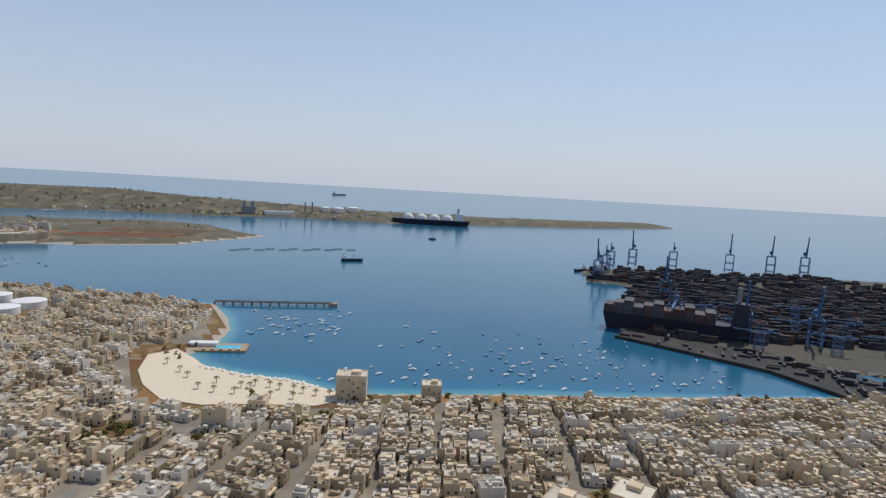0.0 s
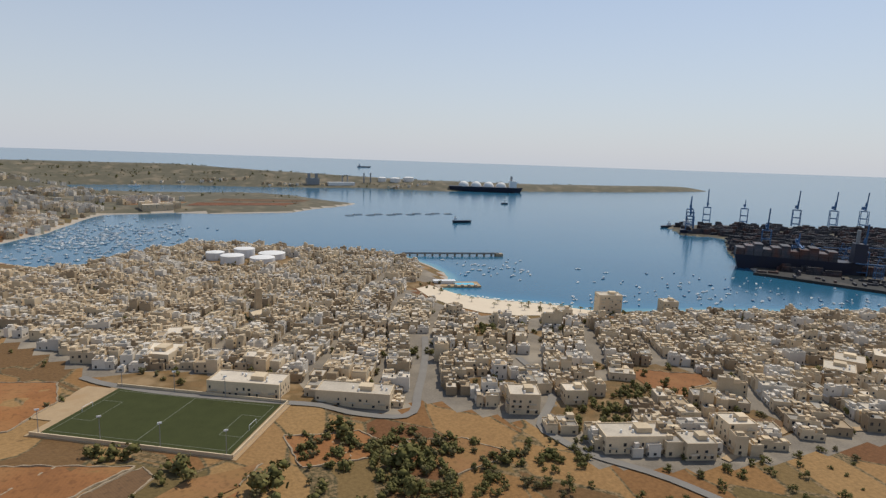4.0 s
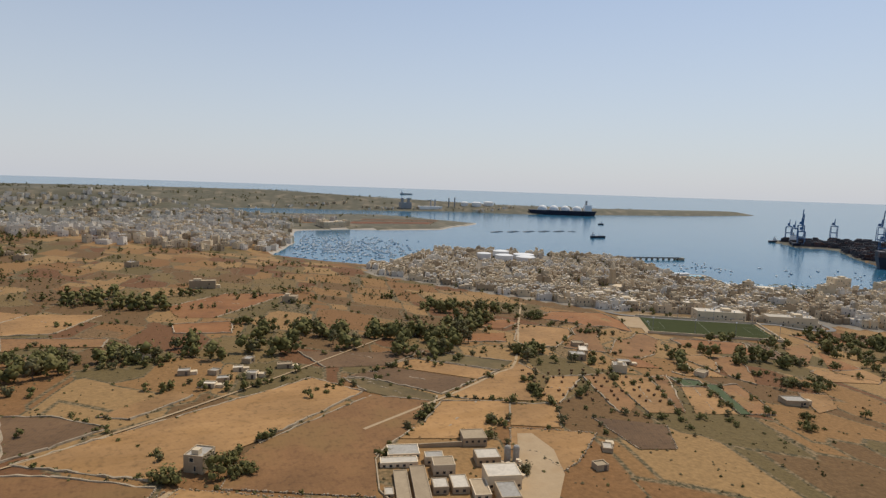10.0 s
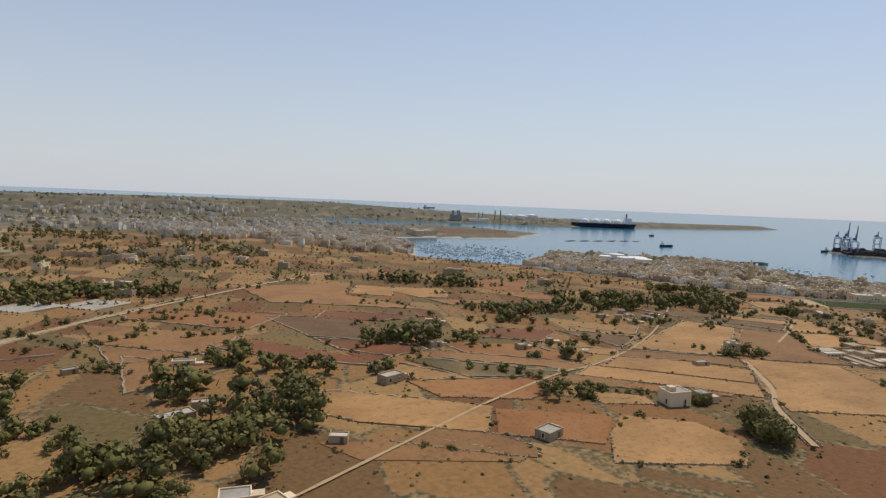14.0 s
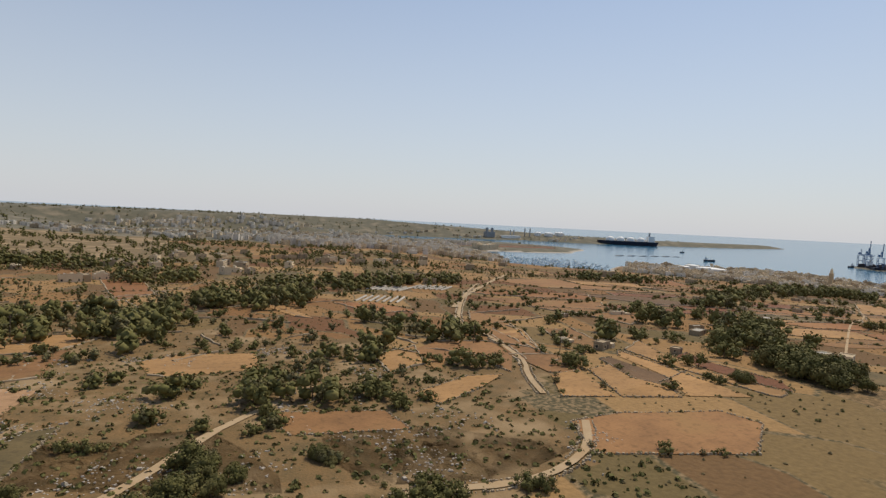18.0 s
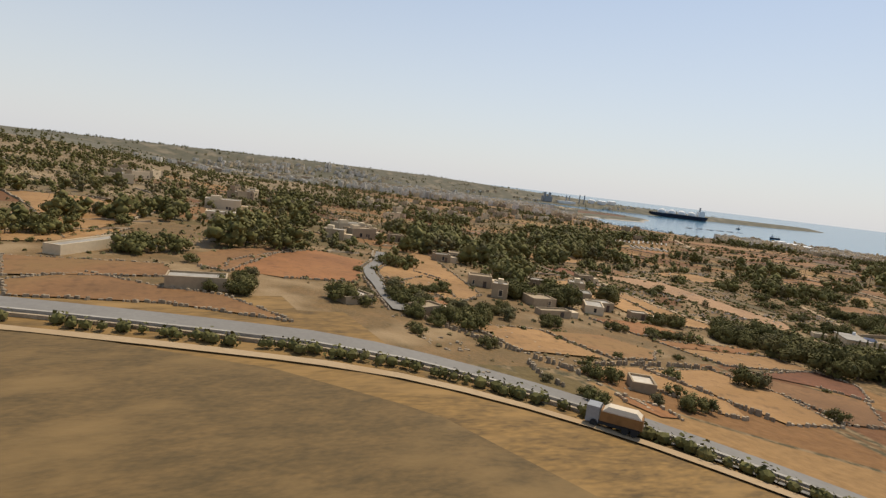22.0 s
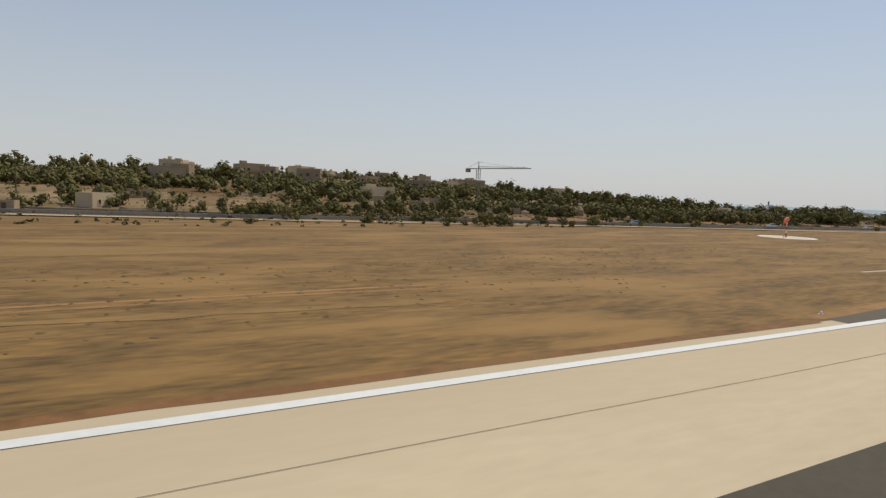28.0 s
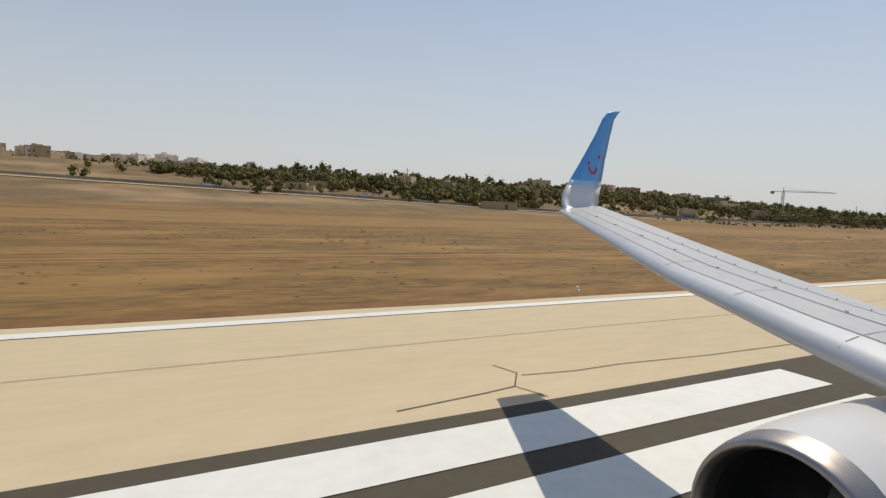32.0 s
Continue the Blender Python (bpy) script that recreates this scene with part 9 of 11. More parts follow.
grove(-900.6, 143.8, 1.8, 1.2, 3.0)
grove(-914.8, 159.2, 1.3, 0.9, 2.2)
grove(-953.2, 130.5, 1.7, 1.1, 2.8)
grove(-910.2, 130.1, 1.3, 0.9, 2.2)
grove(-936.9, 149.9, 2.1, 1.4, 3.5)
grove(-956.6, 141.4, 1.3, 0.8, 2.1)
grove(-862.7, 179.3, 1.9, 1.2, 3.1)
grove(-923.2, 141.4, 1.9, 1.2, 3.1)
grove(-929.7, 123.5, 1.0, 0.6, 1.6)
grove(-936.1, 171.0, 1.3, 0.9, 2.2)
grove(-880.5, 133.8, 1.2, 0.8, 2.0)
grove(-944.3, 147.1, 1.9, 1.3, 3.1)
grove(-876.0, 132.7, 1.7, 1.1, 2.8)
grove(-948.3, 147.9, 1.2, 0.8, 2.1)
grove(-909.5, 141.4, 1.2, 0.8, 2.0)
grove(-938.4, 126.9, 0.9, 0.6, 1.5)
grove(-882.9, 121.3, 1.9, 1.3, 3.2)
grove(-925.4, 140.5, 1.6, 1.1, 2.7)
grove(-904.3, 115.8, 1.5, 1.0, 2.5)
grove(-934.4, 122.9, 1.3, 0.9, 2.2)
grove(-903.4, 131.4, 0.9, 0.6, 1.6)
grove(-879.3, 139.3, 1.6, 1.1, 2.7)
grove(-908.4, 149.3, 1.3, 0.9, 2.1)
grove(-897.6, 198.1, 2.2, 1.5, 3.7)
grove(-891.0, 155.1, 1.8, 1.2, 3.1)
grove(-861.5, 122.0, 1.1, 0.8, 1.9)
grove(-874.2, 143.8, 1.1, 0.8, 1.9)
grove(-926.1, 162.6, 1.2, 0.8, 2.0)
grove(-913.0, 118.7, 1.1, 0.8, 1.9)


def plant():
    SPOTS.sort(key=lambda q: q[1])
    near = 0
    for x, y, i, k, turn in SPOTS:
        if ground_z(x, y) < 0.8 or (x < -765 and y < 60):
            continue
        if y < 175 and near < 290 and not -170 < x < -88:
            near += 1
            m = pose(x, y, ground_z(x, y), 0, 0, turn) @ Matrix.Diagonal((k, k, k, 1))
            if i in TREE_USED:
                copy_thing(TREES[i], m).scale = (k, k, k)
            else:
                TREE_USED.add(i)
                TREES[i].matrix_basis = m
        else:
            far_tree(x, y, i, k, turn)


plant()


def scatter(x0, y0, x1, y1, n, kinds, seed, size=(0.6, 1.2), avoid=True):
    """Loose bushes and trees over a stretch of land, thinner on the fields."""
    rnd = random.Random(seed)
    for _ in range(n):
        x, y = rnd.uniform(x0, x1), rnd.uniform(y0, y1)
        if noise.noise((x * 0.018, y * 0.018, seed)) + 0.5 * noise.noise((x * 0.05, y * 0.05, seed)) < rnd.uniform(-0.2, 0.38) or ground_z(x, y) < 0.9:
            continue
        if avoid and any(min(p[0] for p in f) < x < max(p[0] for p in f) and min(p[1] for p in f) < y < max(p[1] for p in f) for f in FIELDS):
            continue
        far_tree(x, y, rnd.choice(kinds), rnd.uniform(*size), rnd.uniform(0, 6.28))


scatter(-760, 90, -520, 170, 240, (0, 1, 2, 3, 3, 4, 5), 1, (0.4, 0.9))
scatter(-800, 170, -520, 420, 1900, (0, 1, 2, 3, 3, 4, 5), 11, (0.5, 1.0))
scatter(-985, 92, -770, 200, 800, (0, 0, 1, 2, 3, 3, 5), 2, (0.5, 1.05))
scatter(-1165, 140, -1105, 200, 150, (0, 1, 3, 3, 5), 25, (0.4, 0.95))
scatter(-1105, 112, -985, 200, 300, (0, 0, 2, 3, 3, 5, 5), 22, (0.5, 1.1))
scatter(-1120, 200, -985, 380, 420, (0, 0, 2, 2, 3, 5), 12, (0.7, 1.3))
scatter(-1420, 190, -1120, 420, 560, (0, 0, 1, 3, 3, 5), 24, (0.4, 0.9))
scatter(-985, 200, -780, 380, 1000, (0, 0, 2, 2, 3, 5), 23, (0.7, 1.25))
scatter(-1000, 380, -400, 700, 3600, (0, 0, 1, 3, 5), 3, (0.9, 1.6))
scatter(-520, 60, -160, 330, 420, (0, 1, 3, 3, 5), 4, (0.4, 0.9))
scatter(-520, 330, -220, 560, 700, (0, 1, 3, 3, 5), 5, (0.5, 1.1))
scatter(-690, 45, -590, 170, 260, (3, 3, 3, 0, 1), 6, (0.3, 0.8), False)
scatter(-1700, 200, -1100, 620, 750, (0, 1, 3, 3), 7, (0.4, 0.85))
scatter(-300, 740, 170, 1060, 220, (0, 3), 8, (0.9, 1.6))
scatter(-900, 1150, 900, 1500, 3400, (0, 1, 1, 3), 9, (0.7, 1.7))
scatter(-150, 80, 320, 430, 1700, (0, 1, 2, 5), 10, (0.55, 1.05), False)
scatter(-1000, 74, -775, 112, 420, (0, 1, 3, 3, 5), 13, (0.4, 0.85))
scatter(-130, 50, 150, 112, 420, (0, 1, 3, 5), 15, (0.4, 0.8))
scatter(-1500, 620, -300, 1150, 1500, (0, 0, 3, 5), 16, (1.0, 1.9))
# hedgerows along the terraces, in broken lines across the slope
rnd = random.Random(83)
for _ in range(210):
    x, y, a = rnd.uniform(-830, -190), rnd.uniform(118, 430), rnd.choice((0.35, 0.3, -0.15, -1.1)) + rnd.uniform(-0.2, 0.2)
    if inside_by(TOWN, np.array([x]), np.array([y]))[0] > -14:
        continue
    for i in range(rnd.randint(5, 16)):
        px, py = x + 2.6 * i * math.cos(a) + rnd.gauss(0, 0.5), y + 2.6 * i * math.sin(a) + rnd.gauss(0, 0.5)
        if rnd.random() < 0.75 and ground_z(px, py) > 0.9:
            far_tree(px, py, rnd.choice((0, 1, 3, 3, 5)), rnd.uniform(0.4, 0.85), rnd.uniform(0, 6.28))
# garden trees in the open plots of the town
rnd = random.Random(44)
for (cx, cy), r in GAPS:
    for _ in range(int(r * 0.8)):
        a, q = rnd.uniform(0, 6.28), r * 0.75 * math.sqrt(rnd.random())
        x, y = cx + q * math.cos(a), cy + q * math.sin(a)
        if ground_z(x, y) > 1.0 and all(inside_by(f, np.array([x]), np.array([y]))[0] < 0 for f in FIELDS if abs(f[0][0] - x) < 60):
            far_tree(x, y, rnd.choice((0, 0, 1, 3, 5)), rnd.uniform(0.5, 1.0), rnd.uniform(0, 6.28))
# tall dense trees above the perimeter road
BIG = [(-858, 84, 9, 3), (-850, 85, 9, 3), (-839, 92, 5, 3), (-828, 95, 6, 3), (-809, 94, 6, 2.5), (-790, 119, 9, 5), (-794, 100, 4, 3), (-870, 154, 12, 7), (-881, 164, 10, 7), (-857, 240, 14, 12),
       (-847, 128, 9, 6), (-827, 180, 12, 8), (-737, 159, 8, 5), (-864, 101, 6, 4), (-826, 114, 8, 5), (-840, 107, 7, 5), (-863, 126, 8, 6), (-845, 183, 12, 9)]
rnd = random.Random(19)
for x, y, n, r in BIG:
    for _ in range(n):
        a, q = rnd.uniform(0, 6.28), r * math.sqrt(rnd.random())
        far_tree(x + q * math.cos(a), y + q * math.sin(a), rnd.choice((0, 5, 2)), rnd.uniform(0.8, 1.25), rnd.uniform(0, 6.28))
# bushes strung along the field banks
rnd = random.Random(71)
for poly in FIELDS:
    for p, q in zip(poly, poly[1:] + poly[:1]):
        if rnd.random() < 0.5:
            continue
        for i in range(int(math.dist(p, q) / 3.2)):
            if rnd.random() < 0.24:
                t = rnd.random()
                x, y = p[0] + (q[0] - p[0]) * t + rnd.gauss(0, 0.5), p[1] + (q[1] - p[1]) * t + rnd.gauss(0, 0.5)
                far_tree(x, y, rnd.choice((3, 3, 3, 1, 0)), rnd.uniform(0.3, 0.75), rnd.uniform(0, 6.28))
for k, s in WOOD.items():
    tagged(part("woodland", s, M[k], smooth=True), "scattered dark green trees and scrub over the dry slopes" if k == "leaf" else "scattered dusty olive-green trees over the dry slopes", "trees", kind="stuff")
tagged(part("tree_stems", STEM, M["bark"]), "thin brown stems of the far trees", "trees", kind="stuff")

# one bright tree on the ridge
e = thing("acacia_tree", -1071, 171, ground_z(-1071, 171), "bright yellow-green acacia among dark trees", "tree", "trees")
part("trunk", trunk_shape(90, 4.5, 4.5), M["bark"], e)
part("crown", crown_shape(90, 4.5, 5.0, 16, 50), M["leaf_lime"], e)


def cypress(x, y, h):
    e = thing("cypress_tree", x, y, ground_z(x, y), "slender dark green cypress beside the villa", "tree", "cypresses")
    q, k = Shape(), random.Random(int(x * 7 + y))
    for i in range(9):
        t = i / 8
        clump(q, (k.uniform(-0.05, 0.05), k.uniform(-0.05, 0.05), h * (0.12 + 0.84 * t)), h * 0.13 * (1.1 - 0.75 * t), k, 30, 0.07)
    part("crown", q, M["leaf"], e)
    q = Shape()
    q.tube((0, 0, -0.3), (0, 0, h * 0.3), 0.1, 0.07, 6)
    part("trunk", q, M["bark"], e)


for x, y, h in ((-669.8, 50.6, 2.2), (-668.9, 49.8, 2.5), (-668.0, 49.0, 2.6), (-666.9, 48.6, 2.3), (-671.6, 53.6, 3.0), (-670.6, 56.4, 2.8)):
    cypress(x, y, h)


def palm(x, y, h):
    e = thing("palm_tree", x, y, ground_z(x, y), "palm tree with drooping fronds on the beach", "tree", "beach palms")
    q = Shape()
    q.tube((0, 0, -0.3), (0.1, 0.1, h), 0.14, 0.1, 6)
    part("trunk", q, M["bark"], e)
    q = Shape()
    for i in range(12):
        t = i * 0.5236
        u = Vector((math.cos(t), math.sin(t), 0))
        w = Vector((-u.y, u.x, 0)) * 0.16
        line = [Vector((0.1, 0.1, h)) + u * r + Vector((0, 0, dz)) for r, dz in ((0, 0), (0.5, 0.25), (1.0, 0.1), (1.4, -0.5))]
        for j in range(3):
            q.face([tuple(line[j] - w), tuple(line[j + 1] - w * 0.7), tuple(line[j + 1] + w * 0.7), tuple(line[j] + w)])
    part("crown", q, M["leaf"], e)


for x, y in ((58, 232), (55, 236), (50, 240), (44, 238), (66, 226), (63, 229), (36, 248), (70, 222), (26, 258), (75, 220), (47, 236), (24, 268), (40, 230), (33, 234), (52, 222), (20, 282), (60, 219), (28, 240)):
    palm(x, y, 2.6)
s = Shape()
rnd = random.Random(44)
HEDGE = smooth_line([(x, y - 4.3) for x, y in ROAD[7:]], 0.75)
for p in HEDGE:
    if rnd.random() < (0.9 if p[0] > -790 else 0.16):
        clump(s, (p[0] + rnd.uniform(-0.4, 0.4), p[1] + rnd.uniform(-0.4, 0.4), ground_z(*p) + 0.4), rnd.uniform(0.5, 0.85), rnd, 18, 0.14)
tagged(part("hedge", s, M["leaf"]), "ragged prickly hedge beside the perimeter road", "hedge", kind="stuff")
# dry tufts on the airfield
s = Shape()
for _ in range(9000):
    x = rnd.uniform(-1240, -880)
    y = rnd.choice((rnd.uniform(17.5, 30), rnd.uniform(28, 46), rnd.gauss(38, 4)))
    if (x > -985 and y < 30 + 0.62 * max(0, x + 930)) or noise.noise((x * 0.03, y * 0.08, 3)) < -0.05:
        continue
    r, k, a = rnd.choice((0.05, 0.07, 0.1, 0.15)) * rnd.uniform(0.8, 1.2), len(s.v), rnd.uniform(0, 6)
    s.v.extend([(x + r * rnd.uniform(0.6, 1.5) * math.cos(a + j * 1.2566), y + r * rnd.uniform(0.6, 1.5) * math.sin(a + j * 1.2566), Z0 + 0.01) for j in range(5)] + [(x, y, Z0 + r * rnd.uniform(0.15, 0.5))])
    for j in range(5):
        s.f.append((k + j, k + (j + 1) % 5, k + 5))
        s.m.append(0)
tagged(part("grass_tufts", s, M["weeds"]), "dry weedy tufts in the airfield grass", "grass", kind="stuff")
# loose pale rocks on the scrub slope, thick in patches and along old walls
s = Shape()
SLOPE = [(-690, 44), (-640, 36), (-600, 44), (-575, 56), (-585, 100), (-600, 132), (-655, 132), (-690, 110)]
for _ in range(16000):
    x, y = rnd.uniform(-690, -575), rnd.uniform(36, 132)
    if noise.noise((x * 0.09, y * 0.09, 7)) + 0.5 * noise.noise((x * 0.3, y * 0.3, 2)) < 0.22 or inside_by(SLOPE, np.array([x]), np.array([y]))[0] < 0:
        continue
    q = rnd.uniform(0.08, 0.34) * (1.6 if rnd.random() < 0.08 else 1.0)
    s.box(x, y, ground_z(x, y) - 0.06, q * rnd.uniform(0.8, 2.0), q, q * rnd.uniform(0.3, 0.7) + 0.12, rnd.uniform(0, 3), rnd.uniform(0.5, 0.8))
tagged(part("loose_rocks", s, M["rock"]), "pale loose limestone rocks on the scrub slope", "rocks", kind="stuff")


def weeds(name, label, kind, count, seed, size, x0, x1, y0, y1, bare, leafy=False):
    """Small ragged plants, thick along field banks and on unploughed ground."""
    rng = np.random.default_rng(seed)
    x, y = rng.uniform(x0, x1, count), rng.uniform(y0, y1, count)
    inside, edge = np.zeros(count, bool), np.zeros(count, bool)
    for poly in FIELDS:
        if max(p[0] for p in poly) < x0 or min(p[0] for p in poly) > x1:
            continue
        d = inside_by(poly, x, y)
        inside |= d > 0.5
        edge |= np.abs(d) < 0.7
    keep = (edge | (~inside & (rng.random(count) < bare))) & ((x < -175) | (y < 80)) & ((x > -765) | (y > 74))
    s = Shape()
    for px, py in zip(x[keep], y[keep]):
        z, r = ground_z(px, py), size * rng.uniform(0.4, 1.3)
        k, a = len(s.v), rng.uniform(0, 6.28)
        if leafy:
            for _ in range(7):
                d = Vector((rng.normal(), rng.normal(), abs(rng.normal()) * 0.8 + 0.1)).normalized()
                o = Vector((px, py, z)) + d * r * rng.uniform(0.4, 0.9)
                u = d.orthogonal().normalized() * r * 0.42
                u.rotate(Matrix.Rotation(rng.uniform(0, 6.28), 3, d))
                w = d.cross(u) * 0.8
                s.face([tuple(o - u - w), tuple(o + u - w * 0.6), tuple(o + u * 0.7 + w), tuple(o - u + w * 0.8)])
            continue
        ring = [(px + r * rng.uniform(0.6, 1.3) * math.cos(a + j * 1.2566), py + r * rng.uniform(0.6, 1.3) * math.sin(a + j * 1.2566), z + r * rng.uniform(0.1, 0.5)) for j in range(5)]
        s.v.extend(ring + [(px + rng.uniform(-0.3, 0.3) * r, py, z + r * rng.uniform(0.7, 1.3)), (px, py, z - 0.1)])
        for j in range(5):
            s.f.append((k + j, k + (j + 1) % 5, k + 5))
            s.f.append((k + (j + 1) % 5, k + j, k + 6))
            s.m.extend((0, 0))
    tagged(part(name, s, M[kind]), label, "plants", kind="stuff")


weeds("weeds", "dry brown weeds on field banks and bare ground", "weeds", 52000, 5, 0.30, -760, -170, 40, 330, 0.16)
weeds("low_scrub", "low dark green shrubs over the dry ground", "leaf", 40000, 6, 0.5, -1000, -170, 45, 400, 0.10, True)
weeds("low_scrub", "low dark shrubs between the pale stones", "leaf", 9000, 14, 0.55, -690, -578, 38, 130, 0.28, True)
weeds("low_scrub", "low dusty shrubs over the terraced hillside", "leaf_dry", 16000, 8, 0.45, -1050, -590, 60, 260, 0.5, True)
# terrace walls along the slopes
s = Shape()
rnd = random.Random(31)
for _ in range(170):
    x, y = rnd.uniform(-1020, -530), rnd.uniform(76, 330)
    a, l = rnd.choice((0.35, 0.35, -1.1)) + rnd.uniform(-0.35, 0.35), rnd.uniform(6, 24)
    q = (x + l * math.cos(a), y + l * math.sin(a))
    if abs(x) > 764 and min(y, q[1]) < 80:
        continue
    rubble(s, (x, y), q, rnd, 0.4)
tagged(part("terrace_walls", s, M["rubble"]), "broken dry-stone terrace walls over the hillside", "walls", kind="stuff")


# stone terraces and heaps beside the road bend
s = Shape()
rnd = random.Random(91)
for line in ([(-755.5, 56.8), (-753, 50.3), (-750.3, 45.8)], [(-751.4, 42.7), (-753.2, 38.3), (-752.8, 36.1)], [(-749.8, 43.8), (-747.7, 40.9), (-747.7, 39.1)], [(-744.5, 42.4), (-737, 43), (-728.5, 42.8), (-724.6, 41.4)], [(-736.5, 41.9), (-734.9, 32.4), (-734.6, 28.1)]):
    for p, q in zip(line, line[1:]):
        rubble(s, p, q, rnd, 0.6)
for _ in range(420):
    x, y = rnd.uniform(-760, -744), rnd.uniform(33, 58)
    if noise.noise((x * 0.12, y * 0.12, 4)) < 0.05:
        continue
    q = rnd.uniform(0.12, 0.42)
    s.box(x, y, ground_z(x, y) - 0.1, q * rnd.uniform(0.8, 1.8), q, q * rnd.uniform(0.4, 0.9), rnd.uniform(0, 3), 0.7)
tagged(part("stone_terraces", s, M["rubble"]), "tumbled pale stone terraces and heaps by the road", "walls", kind="stuff")


# ---- farm buildings and sheds ----
COTTAGES = []


def cottage(x, y, w, d, h):
    """A small flat-roofed farm building with its openings."""
    k = len(COTTAGES)
    if y < 75:
        h = min(h, 1.5)
    COTTAGES.append((x, y))
    rnd = random.Random(k + 300)
    shed = h < 1.5
    e = thing("shed" if shed else "farmhouse", x, y, ground_z(x, y), rnd.choice(("low pale metal-roofed farm shed in the fields", "rough limestone field shed with flat roof")) if shed else rnd.choice(("flat-roofed limestone farmhouse among fields", "small cream farm building with parapet roof", "weathered limestone farm hut beside trees")), "shed" if shed else "farmhouse", "farm buildings", a=rnd.choice((0.3, -0.5, 0.9, -0.2)))
    s, r = house_shape(w, d, h, 0.2)
    part("wall", s, M[rnd.choice(("wall", "wall_tan", "wall_tan"))], e)
    part("roof", r, M["roof" if shed and rnd.random() < 0.3 else rnd.choice(("roof_grey", "roof_grey", "wall_tan"))], e)
    for o in openings(w, d, max(h, 1.6), rnd)[:6 if y < 130 else 3]:
        if o[4] + o[5] < h - 0.3:
            g, rim = window_shapes(o)
            q = part("window", g, M["glass"], e)
            if y < 130:
                part("window_frame", rim, M["wall"], q)
    dr = Shape()
    dr.box(w * 0.2, -d / 2, 0, 0.6, 0.08, min(1.1, h - 0.2))
    part("door", dr, M["timber"], e)
    if h > 2.3:
        b = Shape()
        b.box(-w * 0.2, 0, h - 0.2, w * 0.3, d * 0.35, 0.9)
        part("roof_room", b, M["wall"], e)
    if rnd.random() < 0.6:
        b = Shape()
        b.box(w * 0.5 + rnd.uniform(0.6, 1.2), rnd.uniform(-1, 1), -0.4, 1.8, 1.6, min(1.5, h * 0.6) + 0.4)
        part("lean_to", b, M["wall"], e)
    return e


cottage(-344, 103, 4.0, 3.5, 3.2)
cottage(-367, 96, 4.0, 2.0, 1.2)
cottage(-404, 124, 2.5, 2.5, 1.6)
cottage(-390, 129, 2.0, 2.0, 1.2)
cottage(-410, 163, 5.0, 3.0, 1.6)
cottage(-318, 305, 12.0, 5.0, 4.0)
cottage(-410, 347, 6.0, 5.0, 4.0)
cottage(-389, 115, 2.0, 1.2, 0.7)
cottage(-228, 137, 5.0, 4.0, 2.0)
cottage(-225, 122, 4.0, 4.0, 2.4)
cottage(-202, 111, 4.0, 3.0, 1.6)
cottage(-220, 143, 6.0, 3.0, 1.4)
cottage(-199, 85, 6.0, 4.0, 1.6)
cottage(-166, 68, 4.0, 3.0, 1.6)
cottage(-401, 77, 5.0, 4.0, 3.0)
cottage(-394, 76, 3.0, 3.0, 2.2)
cottage(-449, 110, 5.0, 3.0, 1.8)
cottage(-437, 73, 4.0, 3.0, 2.2)
cottage(-425, 134, 3.0, 2.0, 1.4)
cottage(-533, 103, 4.0, 2.5, 2.0)
cottage(-519, 92, 2.5, 2.2, 1.6)
cottage(-537, 113, 2.5, 2.0, 1.2)
cottage(-487, 74, 4.0, 3.0, 2.2)
cottage(-484, 70, 5.0, 3.0, 1.6)
cottage(-486, 141, 5.0, 2.0, 1.2)
cottage(-508, 144, 3.0, 2.0, 1.2)
cottage(-486, 110, 4.0, 2.0, 1.6)
cottage(-684, 106, 4.0, 2.5, 1.8)
cottage(-714, 88, 3.0, 3.0, 2.0)
cottage(-709, 82, 4.0, 3.0, 3.2)
cottage(-728, 154, 9.0, 4.0, 3.0)
cottage(-716, 70, 5.0, 3.0, 1.6)
cottage(-726, 72, 4.0, 4.0, 2.4)
cottage(-731, 76, 3.0, 2.5, 2.4)
cottage(-723, 158, 7.0, 4.0, 2.4)
cottage(-728, 145, 8.0, 4.0, 2.6)
cottage(-713.6, 118.4, 4.0, 3.0, 2.0)
cottage(-721, 113, 3.5, 3.0, 1.8)
cottage(-712, 72.6, 4.0, 3.0, 1.6)
cottage(-708, 67.5, 3.0, 2.0, 1.2)
cottage(-753.7, 59.3, 3.5, 2.5, 1.2)
cottage(-712, 77, 4.0, 3.0, 2.2)
cottage(-739, 133.5, 5.0, 4.0, 2.4)
cottage(-765, 133, 6.0, 4.0, 2.0)
cottage(-759, 166.6, 9.0, 5.0, 3.0)
cottage(-350, 175, 4.0, 3.0, 2.6)
cottage(-288, 256, 6.0, 5.0, 3.0)
cottage(-341, 158, 3.0, 2.5, 1.4)
cottage(-337, 146, 4.0, 2.0, 1.2)
cottage(-316, 156, 4.0, 2.5, 1.3)
cottage(-217, 127.7, 4.0, 3.0, 1.2)
cottage(-270, 81.7, 3.0, 2.0, 1.0)
cottage(-469, 86, 3.0, 2.0, 1.3)
cottage(-491, 106, 6.0, 3.0, 1.4)
cottage(-930, 105, 4.0, 2.5, 1.2)
cottage(-1041, 124, 7.0, 3.0, 1.8)
cottage(-1011, 128, 5.0, 3.0, 1.6)
cottage(-743, 36, 2.8, 2.2, 1.0)
cottage(-729, 85, 4.0, 3.0, 2.0)
cottage(-729, 65, 5.0, 2.0, 1.0)
cottage(-788, 88, 13.0, 2.4, 1.3)
cottage(-778, 66, 6.0, 3.0, 1.4)
cottage(-720, 163, 6.0, 4.0, 2.4)
